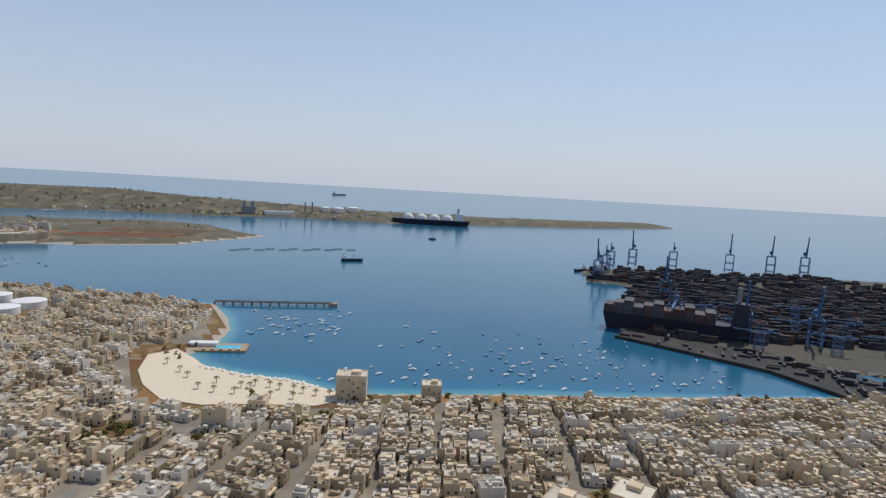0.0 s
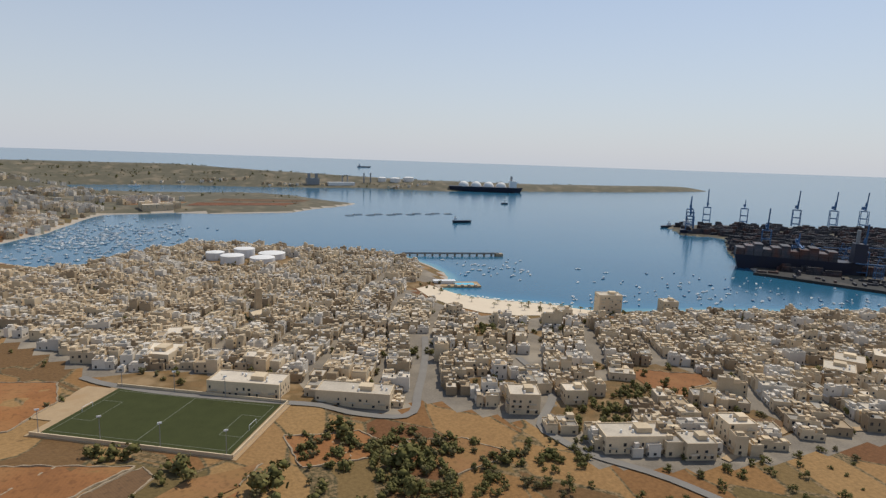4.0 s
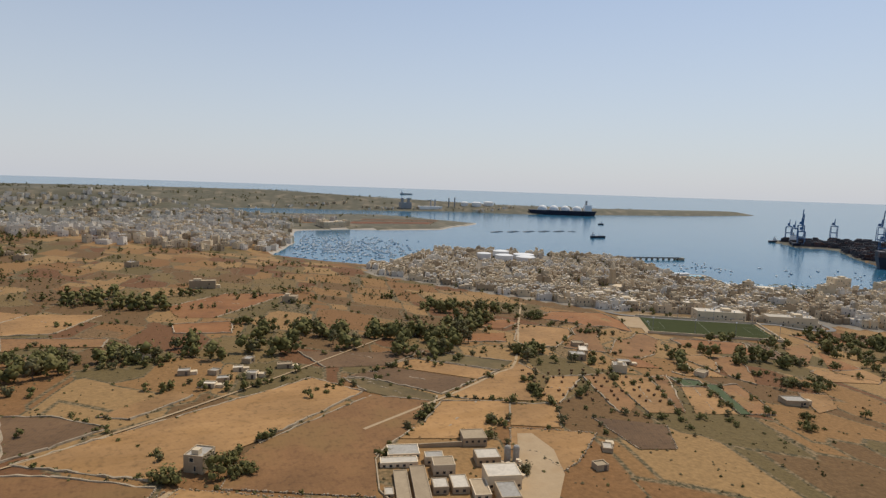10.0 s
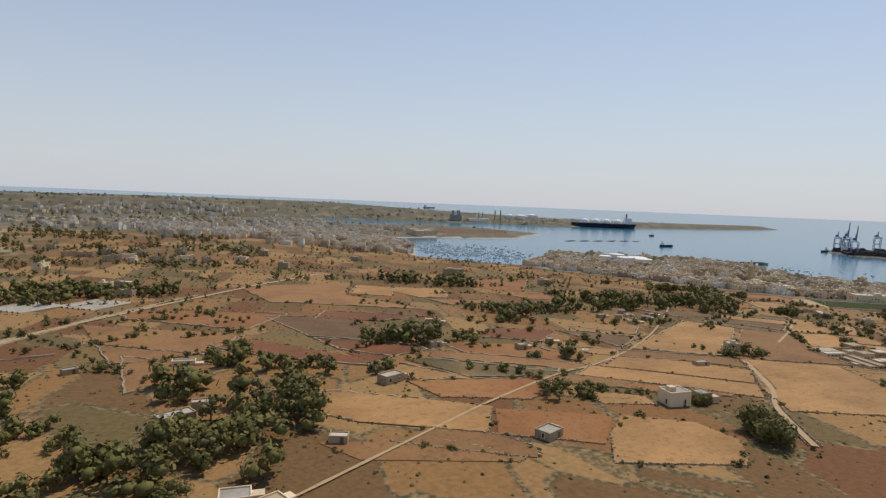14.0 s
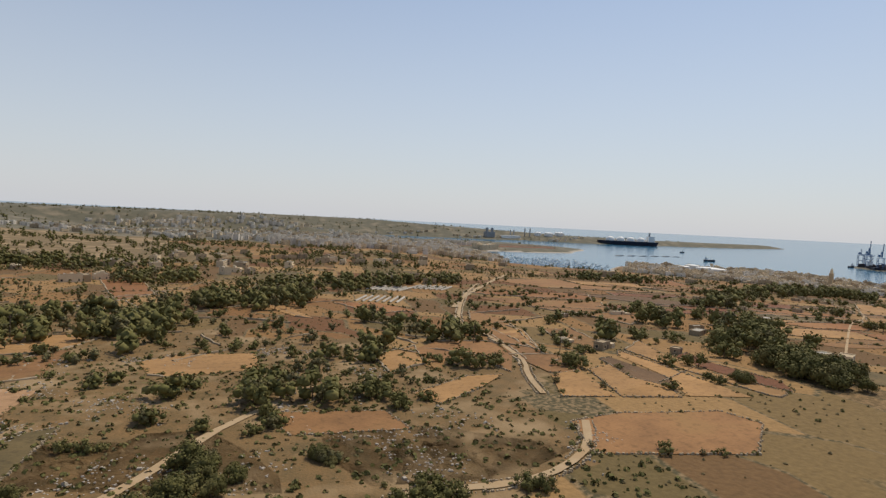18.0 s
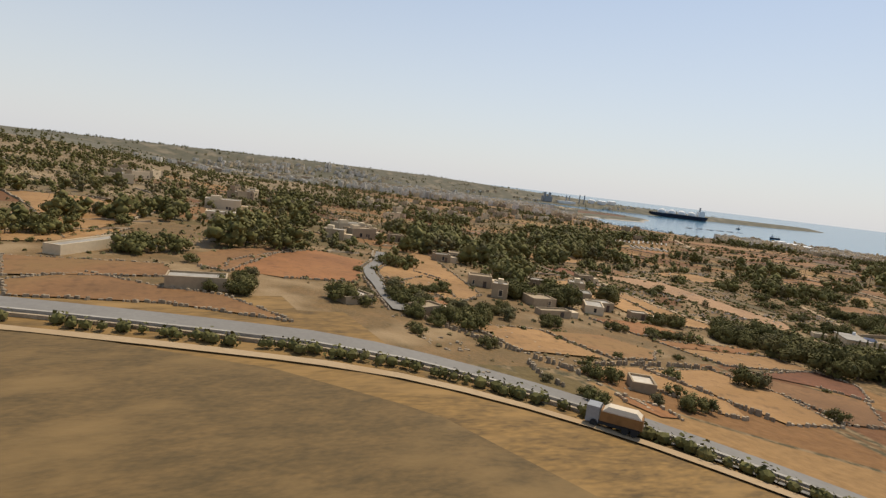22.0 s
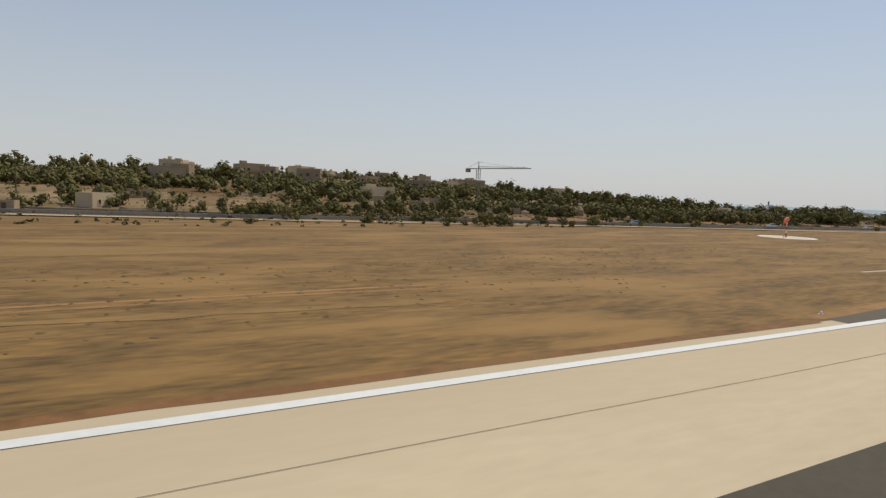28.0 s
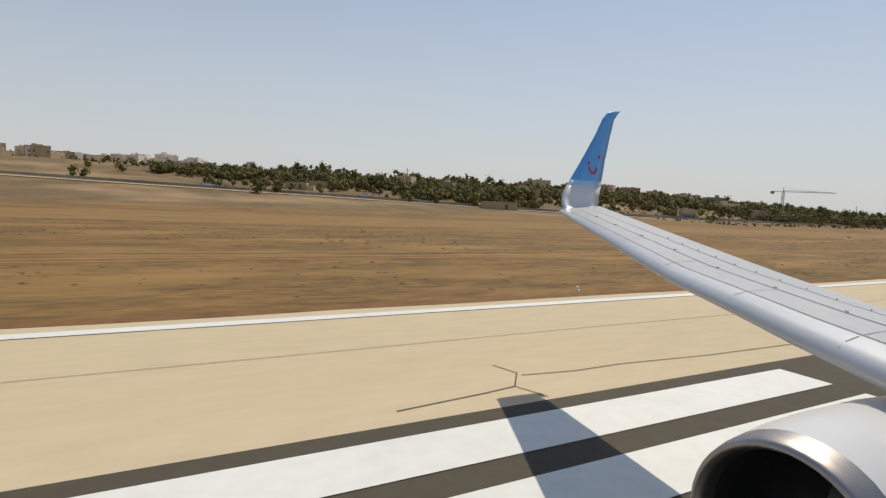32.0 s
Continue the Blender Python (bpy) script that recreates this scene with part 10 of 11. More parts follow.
cottage(-762, 62, 4.0, 3.0, 1.0)
cottage(-950, 121, 7.0, 3.0, 2.0)
cottage(-938, 110, 6.0, 3.0, 1.2)
cottage(-923, 107, 7.0, 3.0, 1.4)
cottage(-958, 137, 8.0, 4.0, 3.0)
cottage(-879, 100, 5.0, 3.0, 1.6)
cottage(-956, 117, 8.0, 3.0, 1.6)
cottage(-962, 121, 8.0, 4.0, 2.2)
cottage(-1028, 100, 4.0, 2.0, 1.4)
cottage(-1082, 156, 8.0, 4.0, 4.0)
cottage(-1046, 145, 9.0, 4.0, 3.4)
cottage(-1082, 109, 8.0, 3.0, 1.6)
cottage(-1017, 109, 5.0, 3.0, 2.2)
cottage(-1110, 149, 7.0, 3.0, 1.6)
cottage(-1087, 165, 3.0, 3.0, 3.2)
cottage(-1068, 156, 6.0, 4.0, 3.0)
cottage(-1119, 141, 5.0, 3.0, 1.6)
cottage(-851, 107, 10.0, 4.0, 2.2)
cottage(-873, 101, 9.0, 5.0, 2.4)
cottage(-891, 98, 5.0, 3.0, 2.0)
cottage(-820, 86, 5.0, 3.0, 1.4)
cottage(-722, 152, 3.0, 3.0, 2.6)
cottage(-716, 148, 4.0, 3.0, 2.0)
cottage(-333, 149, 3.0, 2.5, 1.3)
cottage(-326, 150, 3.0, 2.5, 1.6)
cottage(-334, 156, 2.5, 2.5, 1.3)
cottage(-324, 164, 3.0, 2.5, 1.5)
cottage(-328, 157, 2.6, 2.2, 1.2)
cottage(-216, 150, 4.0, 3.0, 1.6)
cottage(-277.5, 76, 2.5, 2.0, 1.2)
cottage(-927.0, 104.7, 5, 2, 0.8)
cottage(-936.8, 109.7, 4, 2.2, 0.9)
cottage(-941.3, 110.2, 6, 2.5, 1.0)


# stone works: long low sheds, taller blocks, silos and a yard wall
e = thing("stone_works", -303, 86, ground_z(-303, 86), "weathered limestone works yard with long sheds and silos", "works", a=-0.36)
rnd = random.Random(77)
WORKS = [(-10.3, -6.8, 2.4, 10.5, 1.1, "wall_tan"), (-7.2, -6.2, 2.7, 11.3, 1.3, "wall_tan"), (-10.2, 1.9, 6.8, 2.4, 1.3, "roof"), (-9.1, 6.2, 6, 4.2, 1.2, "roof_grey"),
         (-2.5, -0.8, 3.9, 3.4, 2.1, "wall_tan"), (7, -5.6, 6, 4.6, 2.5, "roof"), (6.6, -11.4, 3.4, 5, 2.1, "roof_grey"), (5.5, 11.5, 4.8, 4.4, 1.4, "wall_tan"), (6.3, 2.7, 4.5, 3.8, 1.5, "roof"),
         (-0.6, -6.6, 2.9, 4.4, 1.3, "roof"), (2.6, -8.6, 2.8, 5.2, 1.2, "wall_tan"), (-3.7, 2.7, 3.4, 2.4, 1.7, "roof_grey"), (-12.6, -8.2, 1.6, 2.4, 1, "roof"), (-4, -7.2, 2.6, 3.2, 1.5, "roof")]
for x, y, w, d, h, top in WORKS:
    s, r = house_shape(w, d, h, 0.1)
    s.v = [(a + x, b + y, c) for a, b, c in s.v]
    r.v = [(a + x, b + y, c) for a, b, c in r.v]
    shed = part("shed", s, M[rnd.choice(("wall", "wall_tan", "wall_tan"))], e)
    part("roof", r, M[top], shed)
    for k in range(int(w / 1.2)):
        g, rim = window_shapes((x - w / 2 + 0.7 + k * 1.2, y - d / 2, 0, 0.5, 0.45, 0.45))
        part("window", g, M["glass"], shed)
# ribbed sheet roof on posts at the front of the yard
s = Shape()
for k in range(18):
    s.box(-4.3 + k * 0.4, -16.6, 1.15 + 0.05 * (k % 2), 0.4, 2.7, 0.05)
part("sheet_roof", s, M["steel_grey"], e, "dull ribbed metal sheet roof")
for x in (-4.2, -0.9, 2.4):
    for y in (-17.8, -15.4):
        s = Shape()
        s.box(x, y, -0.6, 0.14, 0.14, 1.75)
        part("post", s, M["steel_grey"], e)
for x, y in ((10.3, 2.9), (12, 2.9)):
    s = Shape()
    s.lathe(x, y, [(0.62, -0.5), (0.62, 2.3), (0.5, 2.55), (0.2, 2.75)], 14)
    part("silo", s, M["roof_grey"], e)
for p, q in (((-14.3, 3.6), (-14.1, -7.4)), ((-14.1, -7.4), (-11.4, -12.9)), ((-11.4, -12.9), (-5.4, -15.2)), ((-14.3, 3.6), (-12.2, 8.6)), ((-12.2, 8.6), (2.8, 9.4))):
    s = Shape()
    s.box((p[0] + q[0]) / 2, (p[1] + q[1]) / 2, -0.8, math.dist(p, q) + 0.1, 0.25, 1.6, math.atan2(q[1] - p[1], q[0] - p[0]))
    part("yard_wall", s, M["wall_tan"], e)
for k in range(14):
    s = Shape()
    x, y = rnd.uniform(8, 13), rnd.uniform(-4, 1.5)
    s.box(x, y, -0.3, rnd.uniform(0.5, 1.2), rnd.uniform(0.4, 0.8), rnd.uniform(0.6, 1.0), rnd.uniform(0, 3))
    part("stone_block", s, M["wall"], e)
s = Shape()
s.bent([(-303, 66), (-296, 71), (-289, 79), (-284, 87), (-281.5, 94)], [2.0, 3.2, 4.2, 3.6, 1.6], 0.26)
tagged(part("yard", s, M["track"]), "pale dusty turning yard beside the works", "yard", kind="structure")
# bales left in rows on the stubble
first = None
for i in range(9):
    for j in range(8):
        x, y = -262 + i * 3.4 + j * 1.2 + rnd.uniform(-0.8, 0.8), 108 + j * 3.4 - i * 1.2 + rnd.uniform(-0.8, 0.8)
        if rnd.random() < 0.2:
            continue
        if first is None:
            s = Shape()
            s.tube((-0.4, 0, 0.25), (0.4, 0, 0.25), 0.3, n=12)
            first = part("hay_bale", s, M["brown"])
            tagged(first, "round brown hay bale on straw stubble", "hay bale", "hay bales")
            first.matrix_basis = pose(x, y, ground_z(x, y) + 0.15, 0, 0, 30)
        else:
            copy_thing(first, pose(x, y, ground_z(x, y) + 0.15, 0, 0, rnd.uniform(0, 90)))

# villa with roof panels and a walled garden beside the rocky slope
e = thing("villa", -665.4, 53.9, ground_z(-665.4, 53.9) - 0.25, "cream villa with flat terraces and dark solar panels", "villa", a=0.78)
for x, y, w, d, h in ((0, 0, 6.0, 3.7, 2.0), (2.4, -3.95, 3.7, 2.9, 1.5), (2.3, -5.8, 1.4, 1.8, 1.45), (3.9, 4.1, 1.8, 2.4, 1.1), (-1.1, -3.0, 1.6, 1.5, 0.9)):
    s, r = house_shape(w, d, h, 0.16)
    s.v = [(a + x, b + y, c) for a, b, c in s.v]
    r.v = [(a + x, b + y, c) for a, b, c in r.v]
    part("wall", s, M["wall"], e)
    part("roof", r, M["roof"], e)
s = Shape()
s.box(-0.1, 0, 1.92, 6.5, 4.1, 0.12)
part("roof_slab", s, M["roof_grey"], e, "pale overhanging roof slab")
for i in range(6):
    s = Shape()
    x, y = 2.0 + (i // 3) * 0.98, -4.6 + (i % 3) * 0.62
    lo, hi = (-0.42, 1.46), (0.42, 1.78)
    for dz, turn in ((0.0, 1), (-0.04, -1)):
        s.face([(x + lo[0], y - 0.28, lo[1] + dz), (x + hi[0], y - 0.28, hi[1] + dz), (x + hi[0], y + 0.28, hi[1] + dz), (x + lo[0], y + 0.28, lo[1] + dz)][::turn])
    part("solar_panel", s, M["solar"], e)
for x, y, side in ((-2.0, -1.85, 0), (-0.6, -1.85, 0), (-3.0, -0.9, 1), (-3.0, 0.9, 1)):
    g, rim = window_shapes((x, y, side, 0.6, 0.6, 0.8))
    q = part("window", g, M["glass"], e)
    part("window_frame", rim, M["wall"], q)
s = Shape()
s.tube((2.6, -1.2, 2.0), (2.6, -1.2, 2.55), 0.28, n=12)
part("water_tank", s, M["steel_white"], e, "white round roof water tank")
e = thing("stone_planter", -665.5, 47.6, ground_z(-665.5, 47.6), "low open pale stone basin beside the villa", "planter", a=0.78)
s = Shape()
for x, y, w, d in ((0, 0.8, 1.9, 0.14), (0, -0.8, 1.9, 0.14), (0.88, 0, 0.14, 1.46), (-0.88, 0, 0.14, 1.46)):
    s.box(x, y, -0.2, w, d, 0.75)
part("rim", s, M["wall_white"], e)
s = Shape()
s.box(0, 0, -0.2, 1.6, 1.44, 0.45)
part("earth", s, M["brown"], e)
for line, high in (([(-671.5, 56.2), (-675.5, 48.3)], 0.6), ([(-657.5, 57.2), (-653, 58.6), (-646.8, 57.7), (-637.7, 56.2)], 0.75), ([(-669.4, 40.4), (-669.8, 37.6), (-670, 35.6)], 0.5), ([(-677.5, 41.7), (-677.3, 39.4), (-676, 37.5)], 0.5)):
    wall_run(line, high, "wall_tan", "rough pale garden wall round the villa plots", "garden_wall", 0.22)

# greenhouse frames in rows
rnd = random.Random(2)
for gx, gy, ga in ((-500, 232, 0.7), (-520, 235, 0.7), (-540, 200, 0.9)):
    for j in range(7):
        x, y = gx + j * 2.6 * math.cos(ga + 1.57), gy + j * 2.6 * math.sin(ga + 1.57)
        s = Shape()
        for i in range(8):
            a0, a1 = math.pi * i / 8, math.pi * (i + 1) / 8
            c, q = math.cos(ga), math.sin(ga)
            pts = []
            for l, t in ((-8, a0), (8, a0), (8, a1), (-8, a1)):
                v, z = 0.5 * math.cos(t), 0.55 * math.sin(t)
                pts.append((x + c * l - q * v, y + q * l + c * v, ground_z(x, y) + z + 0.1))
            s.face(pts)
        tagged(part("polytunnel", s, M["roof_grey"]), "dull grey plastic polytunnel in a row", "polytunnel", "polytunnels")


# ---- road vehicles, poles, tower crane ----
def car(x, y, a, paint_of, van=False):
    e = thing("van" if van else "car", x, y, ground_z(x, y) + 0.17, "white delivery van on the perimeter road" if van else "small car driving on the perimeter road", "van" if van else "car", "road vehicles", a=a)
    s = Shape()
    if van:
        s.box(-0.3, 0, 0.2, 3.0, 1.15, 1.35)
        part("cargo_box", s, M["steel_grey"], e, "grey cargo box")
        s = Shape()
        s.box(1.6, 0, 0.2, 0.9, 1.05, 0.95, 0, 0.9)
    else:
        s.box(0, 0, 0.14, 2.25, 0.92, 0.34, 0, 0.96)
        s.box(-0.1, 0, 0.48, 1.3, 0.84, 0.30, 0, 0.78)
    part("body", s, paint_of, e)
    s = Shape()
    s.box(1.75 if van else -0.1, 0, 0.75 if van else 0.52, 0.7 if van else 1.22, 1.06 if van else 0.86, 0.2, 0, 0.9)
    part("windows", s, M["glass"], e)
    for wx in (-0.72, 0.75):
        for wy in (-0.44, 0.44):
            w = Shape()
            w.tube((wx * (1.5 if van else 1), wy - 0.08, 0.17), (wx * (1.5 if van else 1), wy + 0.08, 0.17), 0.19, n=12)
            part("wheel", w, M["tyre"], e)


ROAD_LINE = smooth_line(ROAD, 1.0)
for x, c, van in ((-829, 0, False), (-820.5, 0, True), (-871, 0, False), (-899, 0, False), (-852, 0, False), (-1076, 0, False), (-1108, 0, False), (-930, 1, False), (-1030, 3, False), (-1140, 0, False)):
    i = min(range(len(ROAD_LINE) - 1), key=lambda k: abs(ROAD_LINE[k][0] - x))
    p, q = ROAD_LINE[i], ROAD_LINE[i + 1]
    car(p[0], p[1] - 0.8, math.atan2(q[1] - p[1], q[0] - p[0]), CAR[c], van)
e = thing("tipper_truck", -755.6, 27.6, ground_z(-755.6, 27.6) + 0.17, "tan tipper truck with loaded body on the road", "truck", a=2.2)
for nm, x, w, h, z, k in (("tipper_body", -0.55, 2.9, 0.75, 0.5, "tan"), ("load", -0.55, 2.7, 0.35, 1.2, "sand"), ("cab", 1.4, 0.9, 1.15, 0.25, "steel_grey"), ("chassis", 0, 3.7, 0.25, 0.25, "tyre")):
    s = Shape()
    s.box(x, 0, z, w, 1.2, h, 0, 0.7 if nm == "load" else 0.97)
    part(nm, s, M[k], e)
for wx in (-1.5, -0.9, 1.25):
    for wy in (-0.6, 0.6):
        w = Shape()
        w.tube((wx, wy - 0.12, 0.26), (wx, wy + 0.12, 0.26), 0.26, n=12)
        part("wheel", w, M["tyre"], e)


def tower_crane(x, y, top, reach, a):
    z = ground_z(x, y)
    e = thing("tower_crane", x, y, z, "tall weathered lattice tower crane over the trees", "crane", "tower cranes", a=a)
    h = top - z
    s = Shape()
    for dx, dy in ((-0.35, -0.35), (0.35, -0.35), (0.35, 0.35), (-0.35, 0.35)):
        s.tube((dx, dy, -0.5), (dx, dy, h), 0.08, n=4)
    for i in range(int(h / 0.9)):
        s.tube((-0.35, -0.35, i * 0.9), (0.35, -0.35, i * 0.9 + 0.9), 0.04, n=4)
        s.tube((0.35, 0.35, i * 0.9), (-0.35, 0.35, i * 0.9 + 0.9), 0.04, n=4)
    part("mast", s, M["crane_red"], e)
    s = Shape()
    s.tube((-reach * 0.25, 0, h), (reach, 0, h), 0.14, n=4)
    s.tube((0, 0, h + 0.55), (reach * 0.9, 0, h + 0.25), 0.06, n=4)
    for i in range(int(reach)):
        s.tube((i, 0, h), (i + 0.5, 0, h + 0.5 - 0.3 * i / reach), 0.05, n=4)
    part("jib", s, M["crane_red"], e)
    s = Shape()
    s.tube((0, 0, h), (0, 0, h + 1.8), 0.15, 0.06, 5)
    s.tube((0, 0, h + 1.7), (reach * 0.7, 0, h + 0.3), 0.03, n=4)
    s.tube((0, 0, h + 1.7), (-reach * 0.24, 0, h + 0.1), 0.03, n=4)
    part("apex", s, M["crane_red"], e)
    s = Shape()
    s.box(-reach * 0.22, 0, h - 0.9, 1.2, 0.7, 1.0)
    part("counterweight", s, M["rubble"], e)


tower_crane(-932.6, 131.0, 39.4, 17.5, -1.345)
for x, y, h in ((-933.9, 114.2, 5), (-1030, 130, 7), (-1090, 140, 7), (-657, 153, 6), (-900, 120, 6), (-560, 120, 5), (-545, 105, 5), (-980, 90, 4)):
    e = thing("utility_pole", x, y, ground_z(x, y), "thin weathered utility pole among trees", "pole", "utility poles")
    s = Shape()
    s.tube((0, 0, -0.5), (0, 0, h), 0.12, 0.07, 6)
    part("pole", s, M["bark"], e)
    s = Shape()
    s.box(0, 0, h - 0.6, 1.2, 0.08, 0.08)
    part("crossarm", s, M["bark"], e)


# ---- the airliner's wing and engine, where the aircraft stands at the end of its roll ----
def wing_point(lead, s, chord, up):
    return Vector(lead) + Vector(chord) * s + Vector((0, 0, up))


WING = thing("airliner_wing", -1160.05, -0.287, 31.892, "white airliner wing with blue winglet and engine", "wing")
LEAD = [(3.20, 0.30, -1.03), (3.85, 1.52, -0.94), (4.25, 2.29, -0.90), (4.61, 2.97, -0.85), (5.26, 4.19, -0.78), (6.17, 5.91, -0.57), (7.72, 8.80, -0.23)]
TRAIL = [(6.30, 0.30, -1.14), (6.62, 1.52, -1.05), (6.84, 2.29, -1.0), (7.03, 2.97, -0.94), (7.38, 4.19, -0.78), (7.87, 5.91, -0.52), (8.62, 8.60, -0.10)]
PROFILE = [(0.0, 0.0), (0.015, 0.022), (0.05, 0.038), (0.12, 0.050), (0.22, 0.056), (0.34, 0.056), (0.48, 0.048), (0.62, 0.037), (0.78, 0.022), (1.0, 0.002),
           (0.78, -0.016), (0.5, -0.034), (0.22, -0.045), (0.06, -0.032), (0.012, -0.018)]
WING_MATS = {
    "top": mat("wing_skin", (0.50, 0.505, 0.51), (0.43, 0.435, 0.445), 1.5, 0.15, rough=0.42, gloss=0.5),
    "slat": mat("polished_slat", (0.52, 0.545, 0.58), (0.47, 0.50, 0.535), 1.0, 0.1, rough=0.42, metal=0.25, gloss=0.5),
    "cowl": mat("white_cowl_paint", (0.74, 0.74, 0.735), (0.69, 0.69, 0.69), 2, 0.2, rough=0.25, gloss=0.5),
    "lip": mat("bare_metal_lip", (0.42, 0.395, 0.38), (0.34, 0.32, 0.31), 0.6, 0.08, rough=0.42, metal=1.0),
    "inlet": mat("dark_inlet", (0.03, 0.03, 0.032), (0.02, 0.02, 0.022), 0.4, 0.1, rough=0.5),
    "blue": mat("winglet_blue", (0.10, 0.38, 0.80), (0.09, 0.35, 0.76), 0.8, 0.1, rough=0.3, gloss=0.5),
    "fade": mat("winglet_pale_blue", (0.40, 0.62, 0.86), (0.36, 0.58, 0.83), 0.8, 0.1, rough=0.3, gloss=0.5),
    "mark": mat("winglet_red_mark", (0.60, 0.03, 0.05), (0.52, 0.03, 0.05), 0.3, 0.05, rough=0.4),
}


def skin(name, lo, hi, kind, label=""):
    """The part of the wing's profile between two points of PROFILE."""
    s = Shape()
    n = hi - lo + 1
    for a, b in zip(LEAD, TRAIL):
        chord = Vector(b) - Vector(a)
        for i in range(lo, hi + 1):
            f, h = PROFILE[i % len(PROFILE)]
            s.v.append(tuple(wing_point(a, f, chord, h * chord.length)))
    for r in range(len(LEAD) - 1):
        for i in range(n - 1):
            k = r * n + i
            s.f.append((k, k + n, k + n + 1, k + 1))
            s.m.append(0)
    part(name, s, WING_MATS[kind], WING, label, smooth=True)


skin("slat", 12, 18, "slat", "blue-grey polished leading edge")
skin("upper_skin", 3, 7, "top", "off-white upper wing skin")
skin("flap", 7, 9, "top", "pale trailing flap panel")
skin("lower_skin", 9, 12, "top")


def on_wing(v, f, lift=0.004):
    """A place on the upper skin: v along the span by lateral metres, f along the chord."""
    for (a, b), (c, d) in zip(zip(LEAD, TRAIL), zip(LEAD[1:], TRAIL[1:])):
        if v <= c[1] or c is LEAD[-1]:
            t = (v - a[1]) / (c[1] - a[1])
            p, q = Vector(a).lerp(Vector(c), t), Vector(b).lerp(Vector(d), t)
            chord = q - p
            h = float(np.interp(f, [x for x, _ in PROFILE[:10]], [y for _, y in PROFILE[:10]]))
            return p + chord * f + Vector((0, 0, h * chord.length + lift))


s = Shape()
for f, w in ((0.13, 0.003), (0.335, 0.005), (0.62, 0.006)):
    for i in range(40):
        v0, v1 = 0.5 + 7.9 * i / 40, 0.5 + 7.9 * (i + 1) / 40
        s.face([tuple(on_wing(v0, f - w)), tuple(on_wing(v1, f - w)), tuple(on_wing(v1, f + w)), tuple(on_wing(v0, f + w))])
for v in (1.9, 3.1, 4.4, 5.7, 7.0, 8.1):
    for f in (0.02, 0.05, 0.09, 0.14, 0.2, 0.26):
        s.face([tuple(on_wing(v, f)), tuple(on_wing(v + 0.008, f)), tuple(on_wing(v + 0.008, f + 0.06)), tuple(on_wing(v, f + 0.06))])
part("panel_gap", s, M["steel_grey"], WING, "thin grey panel gaps")
for v in (1.6, 2.4, 3.2, 4.1, 5.0, 5.9, 6.8, 7.6):
    s = Shape()
    p = on_wing(v, 0.36, 0.0)
    s.box(p.x, p.y, p.z - 0.01, 0.08, 0.03, 0.018, 0.45)
    part("fastener_cover", s, M["steel_grey"], WING, "dark slat track fitting")
for i in range(13):
    s = Shape()
    p = on_wing(1.5 + i * 0.36, 0.66, 0.0)
    s.box(p.x, p.y, p.z - 0.01, 0.03, 0.01, 0.022, 0.3)
    part("vortex_tab", s, M["steel_grey"], WING)

# winglet: white root curving up into a tall blue blade with a swept tip
BLADE = [(7.72, 8.62, -0.20, 0.93, 0.045), (7.78, 8.80, -0.10, 0.98, 0.05), (7.86, 8.90, 0.09, 1.0, 0.055), (8.02, 8.95, 0.30, 0.93, 0.05), (8.45, 9.03, 0.85, 0.64, 0.035),
         (8.80, 9.08, 1.35, 0.43, 0.025), (9.00, 9.11, 1.70, 0.34, 0.018), (9.13, 9.12, 1.84, 0.32, 0.012), (9.34, 9.13, 1.90, 0.2, 0.006)]


def blade(name, rows, kind, label):
    s = Shape()
    ring = ((0.0, 0.0), (0.1, 0.8), (0.35, 1.0), (0.7, 0.6), (1.0, 0.0), (0.7, -0.6), (0.35, -1.0), (0.1, -0.8))
    for x, y, z, c, t in rows:
        for f, h in ring:
            s.v.append((x + c * f, y + t * h, z + 0.02 * f))
    n = len(ring)
    for r in range(len(rows) - 1):
        for i in range(n):
            j = (i + 1) % n
            s.f.append((r * n + i, r * n + j, (r + 1) * n + j, (r + 1) * n + i))
            s.m.append(0)
    s.f.append(tuple((len(rows) - 1) * n + i for i in range(n)))
    s.m.append(0)
    return part(name, s, WING_MATS[kind], WING, label, smooth=True)


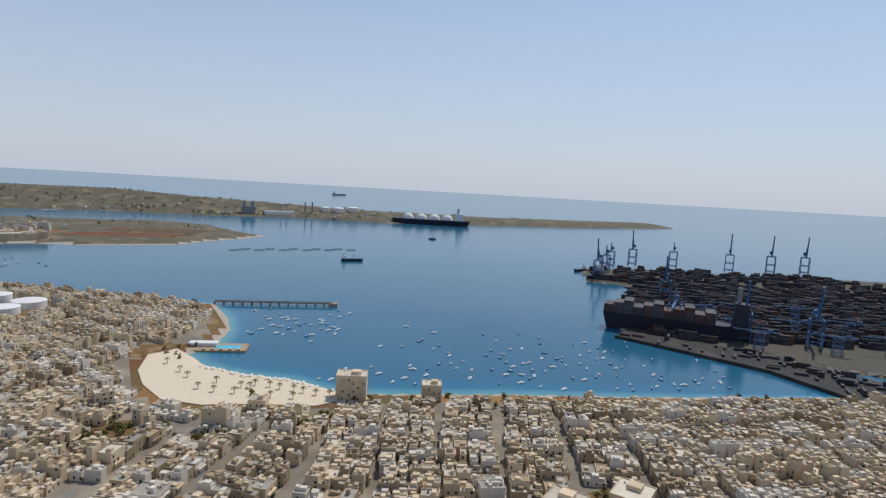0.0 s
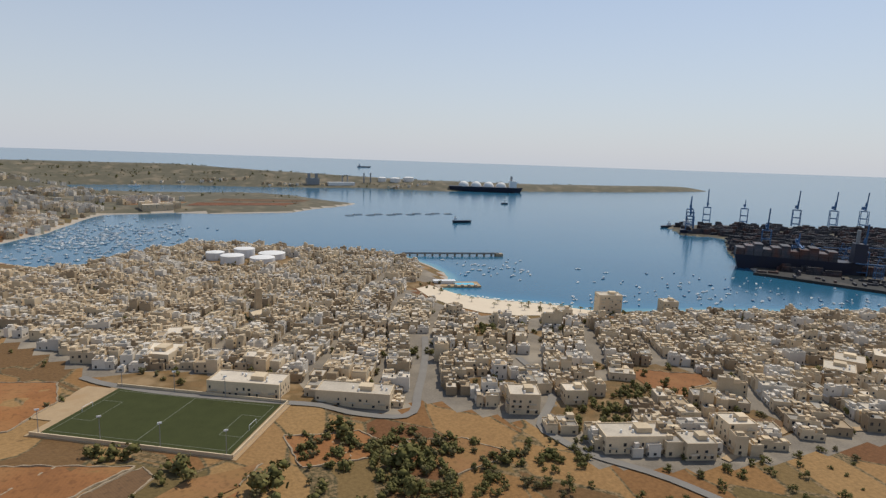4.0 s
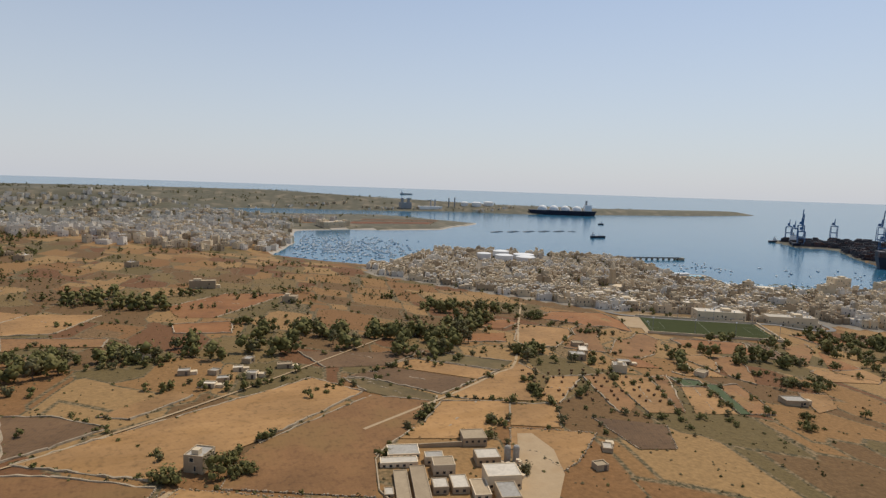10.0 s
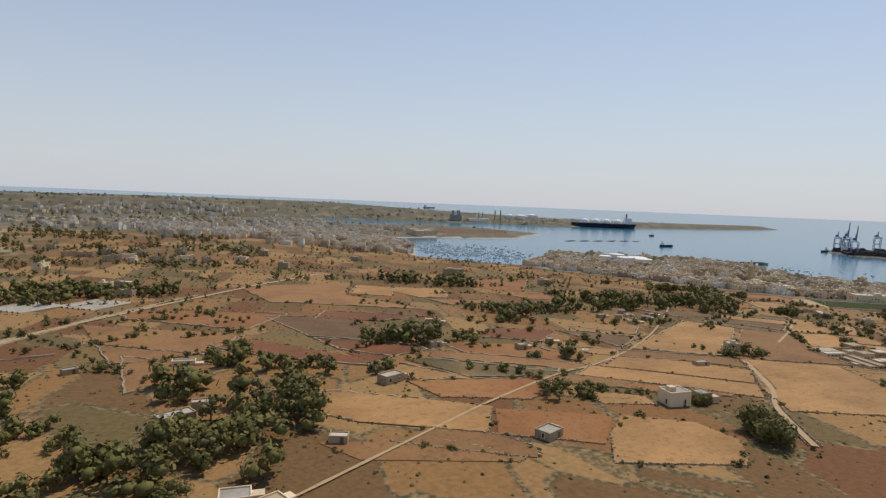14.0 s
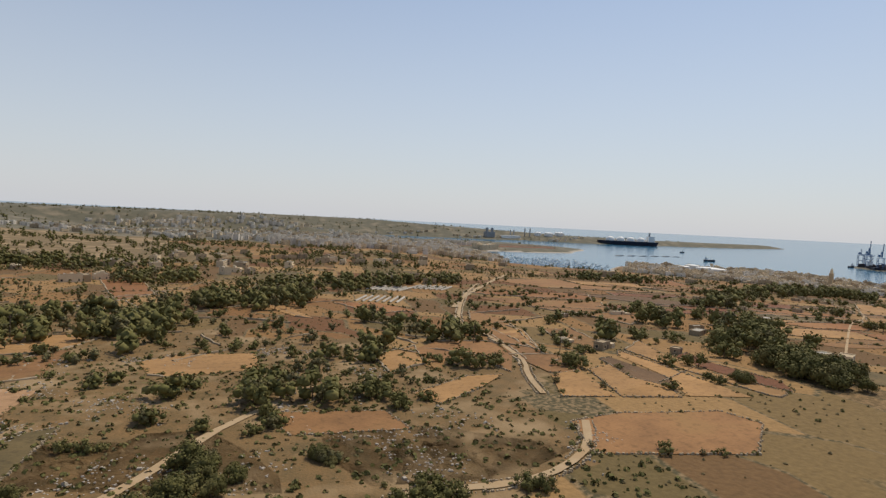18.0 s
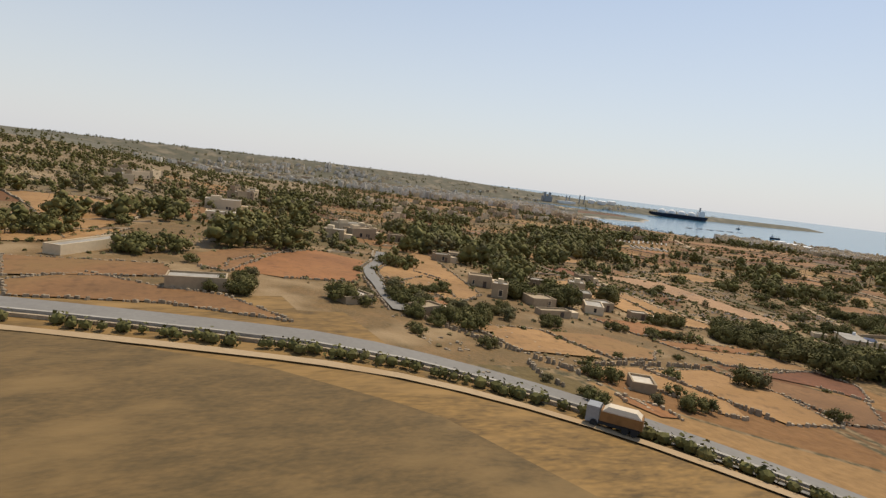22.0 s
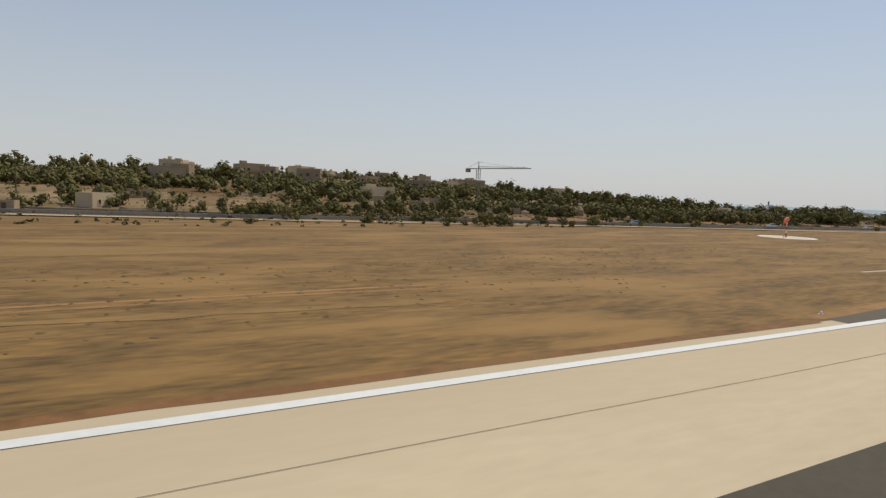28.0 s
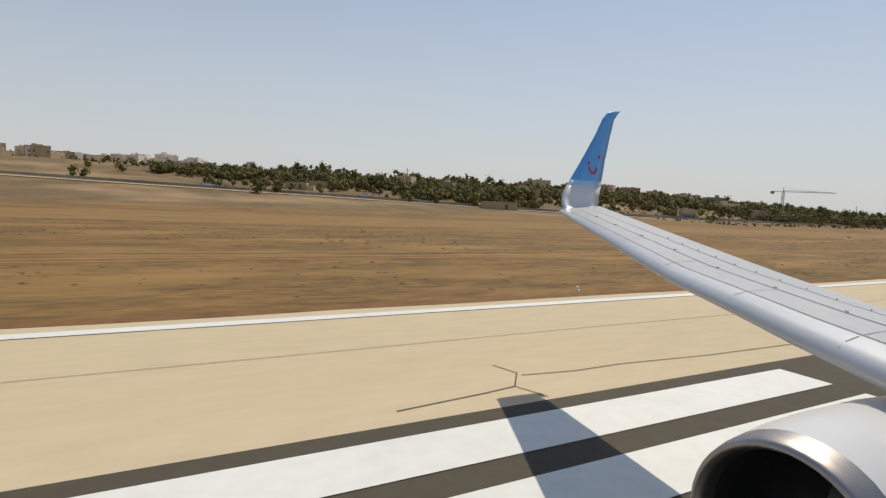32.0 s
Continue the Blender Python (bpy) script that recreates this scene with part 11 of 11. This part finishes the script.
MID = (8.10, 8.965, 0.40, 0.87, 0.047)
blade("winglet_root", BLADE[:4], "cowl", "white curved winglet root")
blade("winglet_fade", [BLADE[3], MID], "fade", "pale blue band above the white root")
fin = blade("winglet", [MID] + BLADE[4:], "blue", "tall bright blue winglet")
s = Shape()
for i in range(10):
    a0, a1 = 3.35 + 2.7 * i / 10, 3.35 + 2.7 * (i + 1) / 10
    s.face([(8.70 + r * math.cos(t), 8.95, 0.72 + r * 1.3 * math.sin(t)) for r, t in ((0.10, a0), (0.135, a0), (0.135, a1), (0.10, a1))])
s.face([(8.52, 8.95, 0.76), (8.61, 8.95, 0.73), (8.61, 8.95, 0.77), (8.53, 8.95, 0.80)])
s.tube((8.84, 8.95, 0.90), (8.84, 8.945, 0.90), 0.03, n=10)
part("mark", s, WING_MATS["mark"], fin, "plain red curved shape and dot")

# engine
ENGINE = part("nacelle", Shape(), WING_MATS["cowl"], WING)
AXIS_X, AXIS_Y, AXIS_Z = 0.39, 1.51, -1.64


def drum(rows, n=40):
    s = Shape()
    for x, r in rows:
        for i in range(n):
            t = 6.28318 * i / n
            s.v.append((x + AXIS_X, AXIS_Y + r * math.cos(t), AXIS_Z + r * math.sin(t)))
    for a in range(len(rows) - 1):
        for i in range(n):
            j = (i + 1) % n
            s.f.append((a * n + i, a * n + j, a * n + n + j, a * n + n + i))
            s.m.append(0)
    return s


part("cowl", drum([(2.66, 0.528), (2.85, 0.548), (3.2, 0.558), (3.7, 0.552), (4.2, 0.52), (4.7, 0.46)]), WING_MATS["cowl"], ENGINE, "smooth white engine cowl", smooth=True)
part("inlet_lip", drum([(2.62, 0.435), (2.54, 0.445), (2.49, 0.465), (2.48, 0.485), (2.51, 0.505), (2.57, 0.518), (2.66, 0.5282)]), WING_MATS["lip"], ENGINE, "bright bare metal inlet lip", smooth=True)
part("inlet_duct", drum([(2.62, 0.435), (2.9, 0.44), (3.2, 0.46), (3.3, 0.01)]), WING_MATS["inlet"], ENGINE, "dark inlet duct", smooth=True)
part("spinner", drum([(2.98, 0.005), (3.1, 0.08), (3.29, 0.16)], 20), M["steel_grey"], ENGINE, smooth=True)
s = Shape()
s.box(5.0, AXIS_Y, -1.35, 1.7, 0.12, 0.36, 0, 0.8)
part("pylon", s, WING_MATS["cowl"], ENGINE)
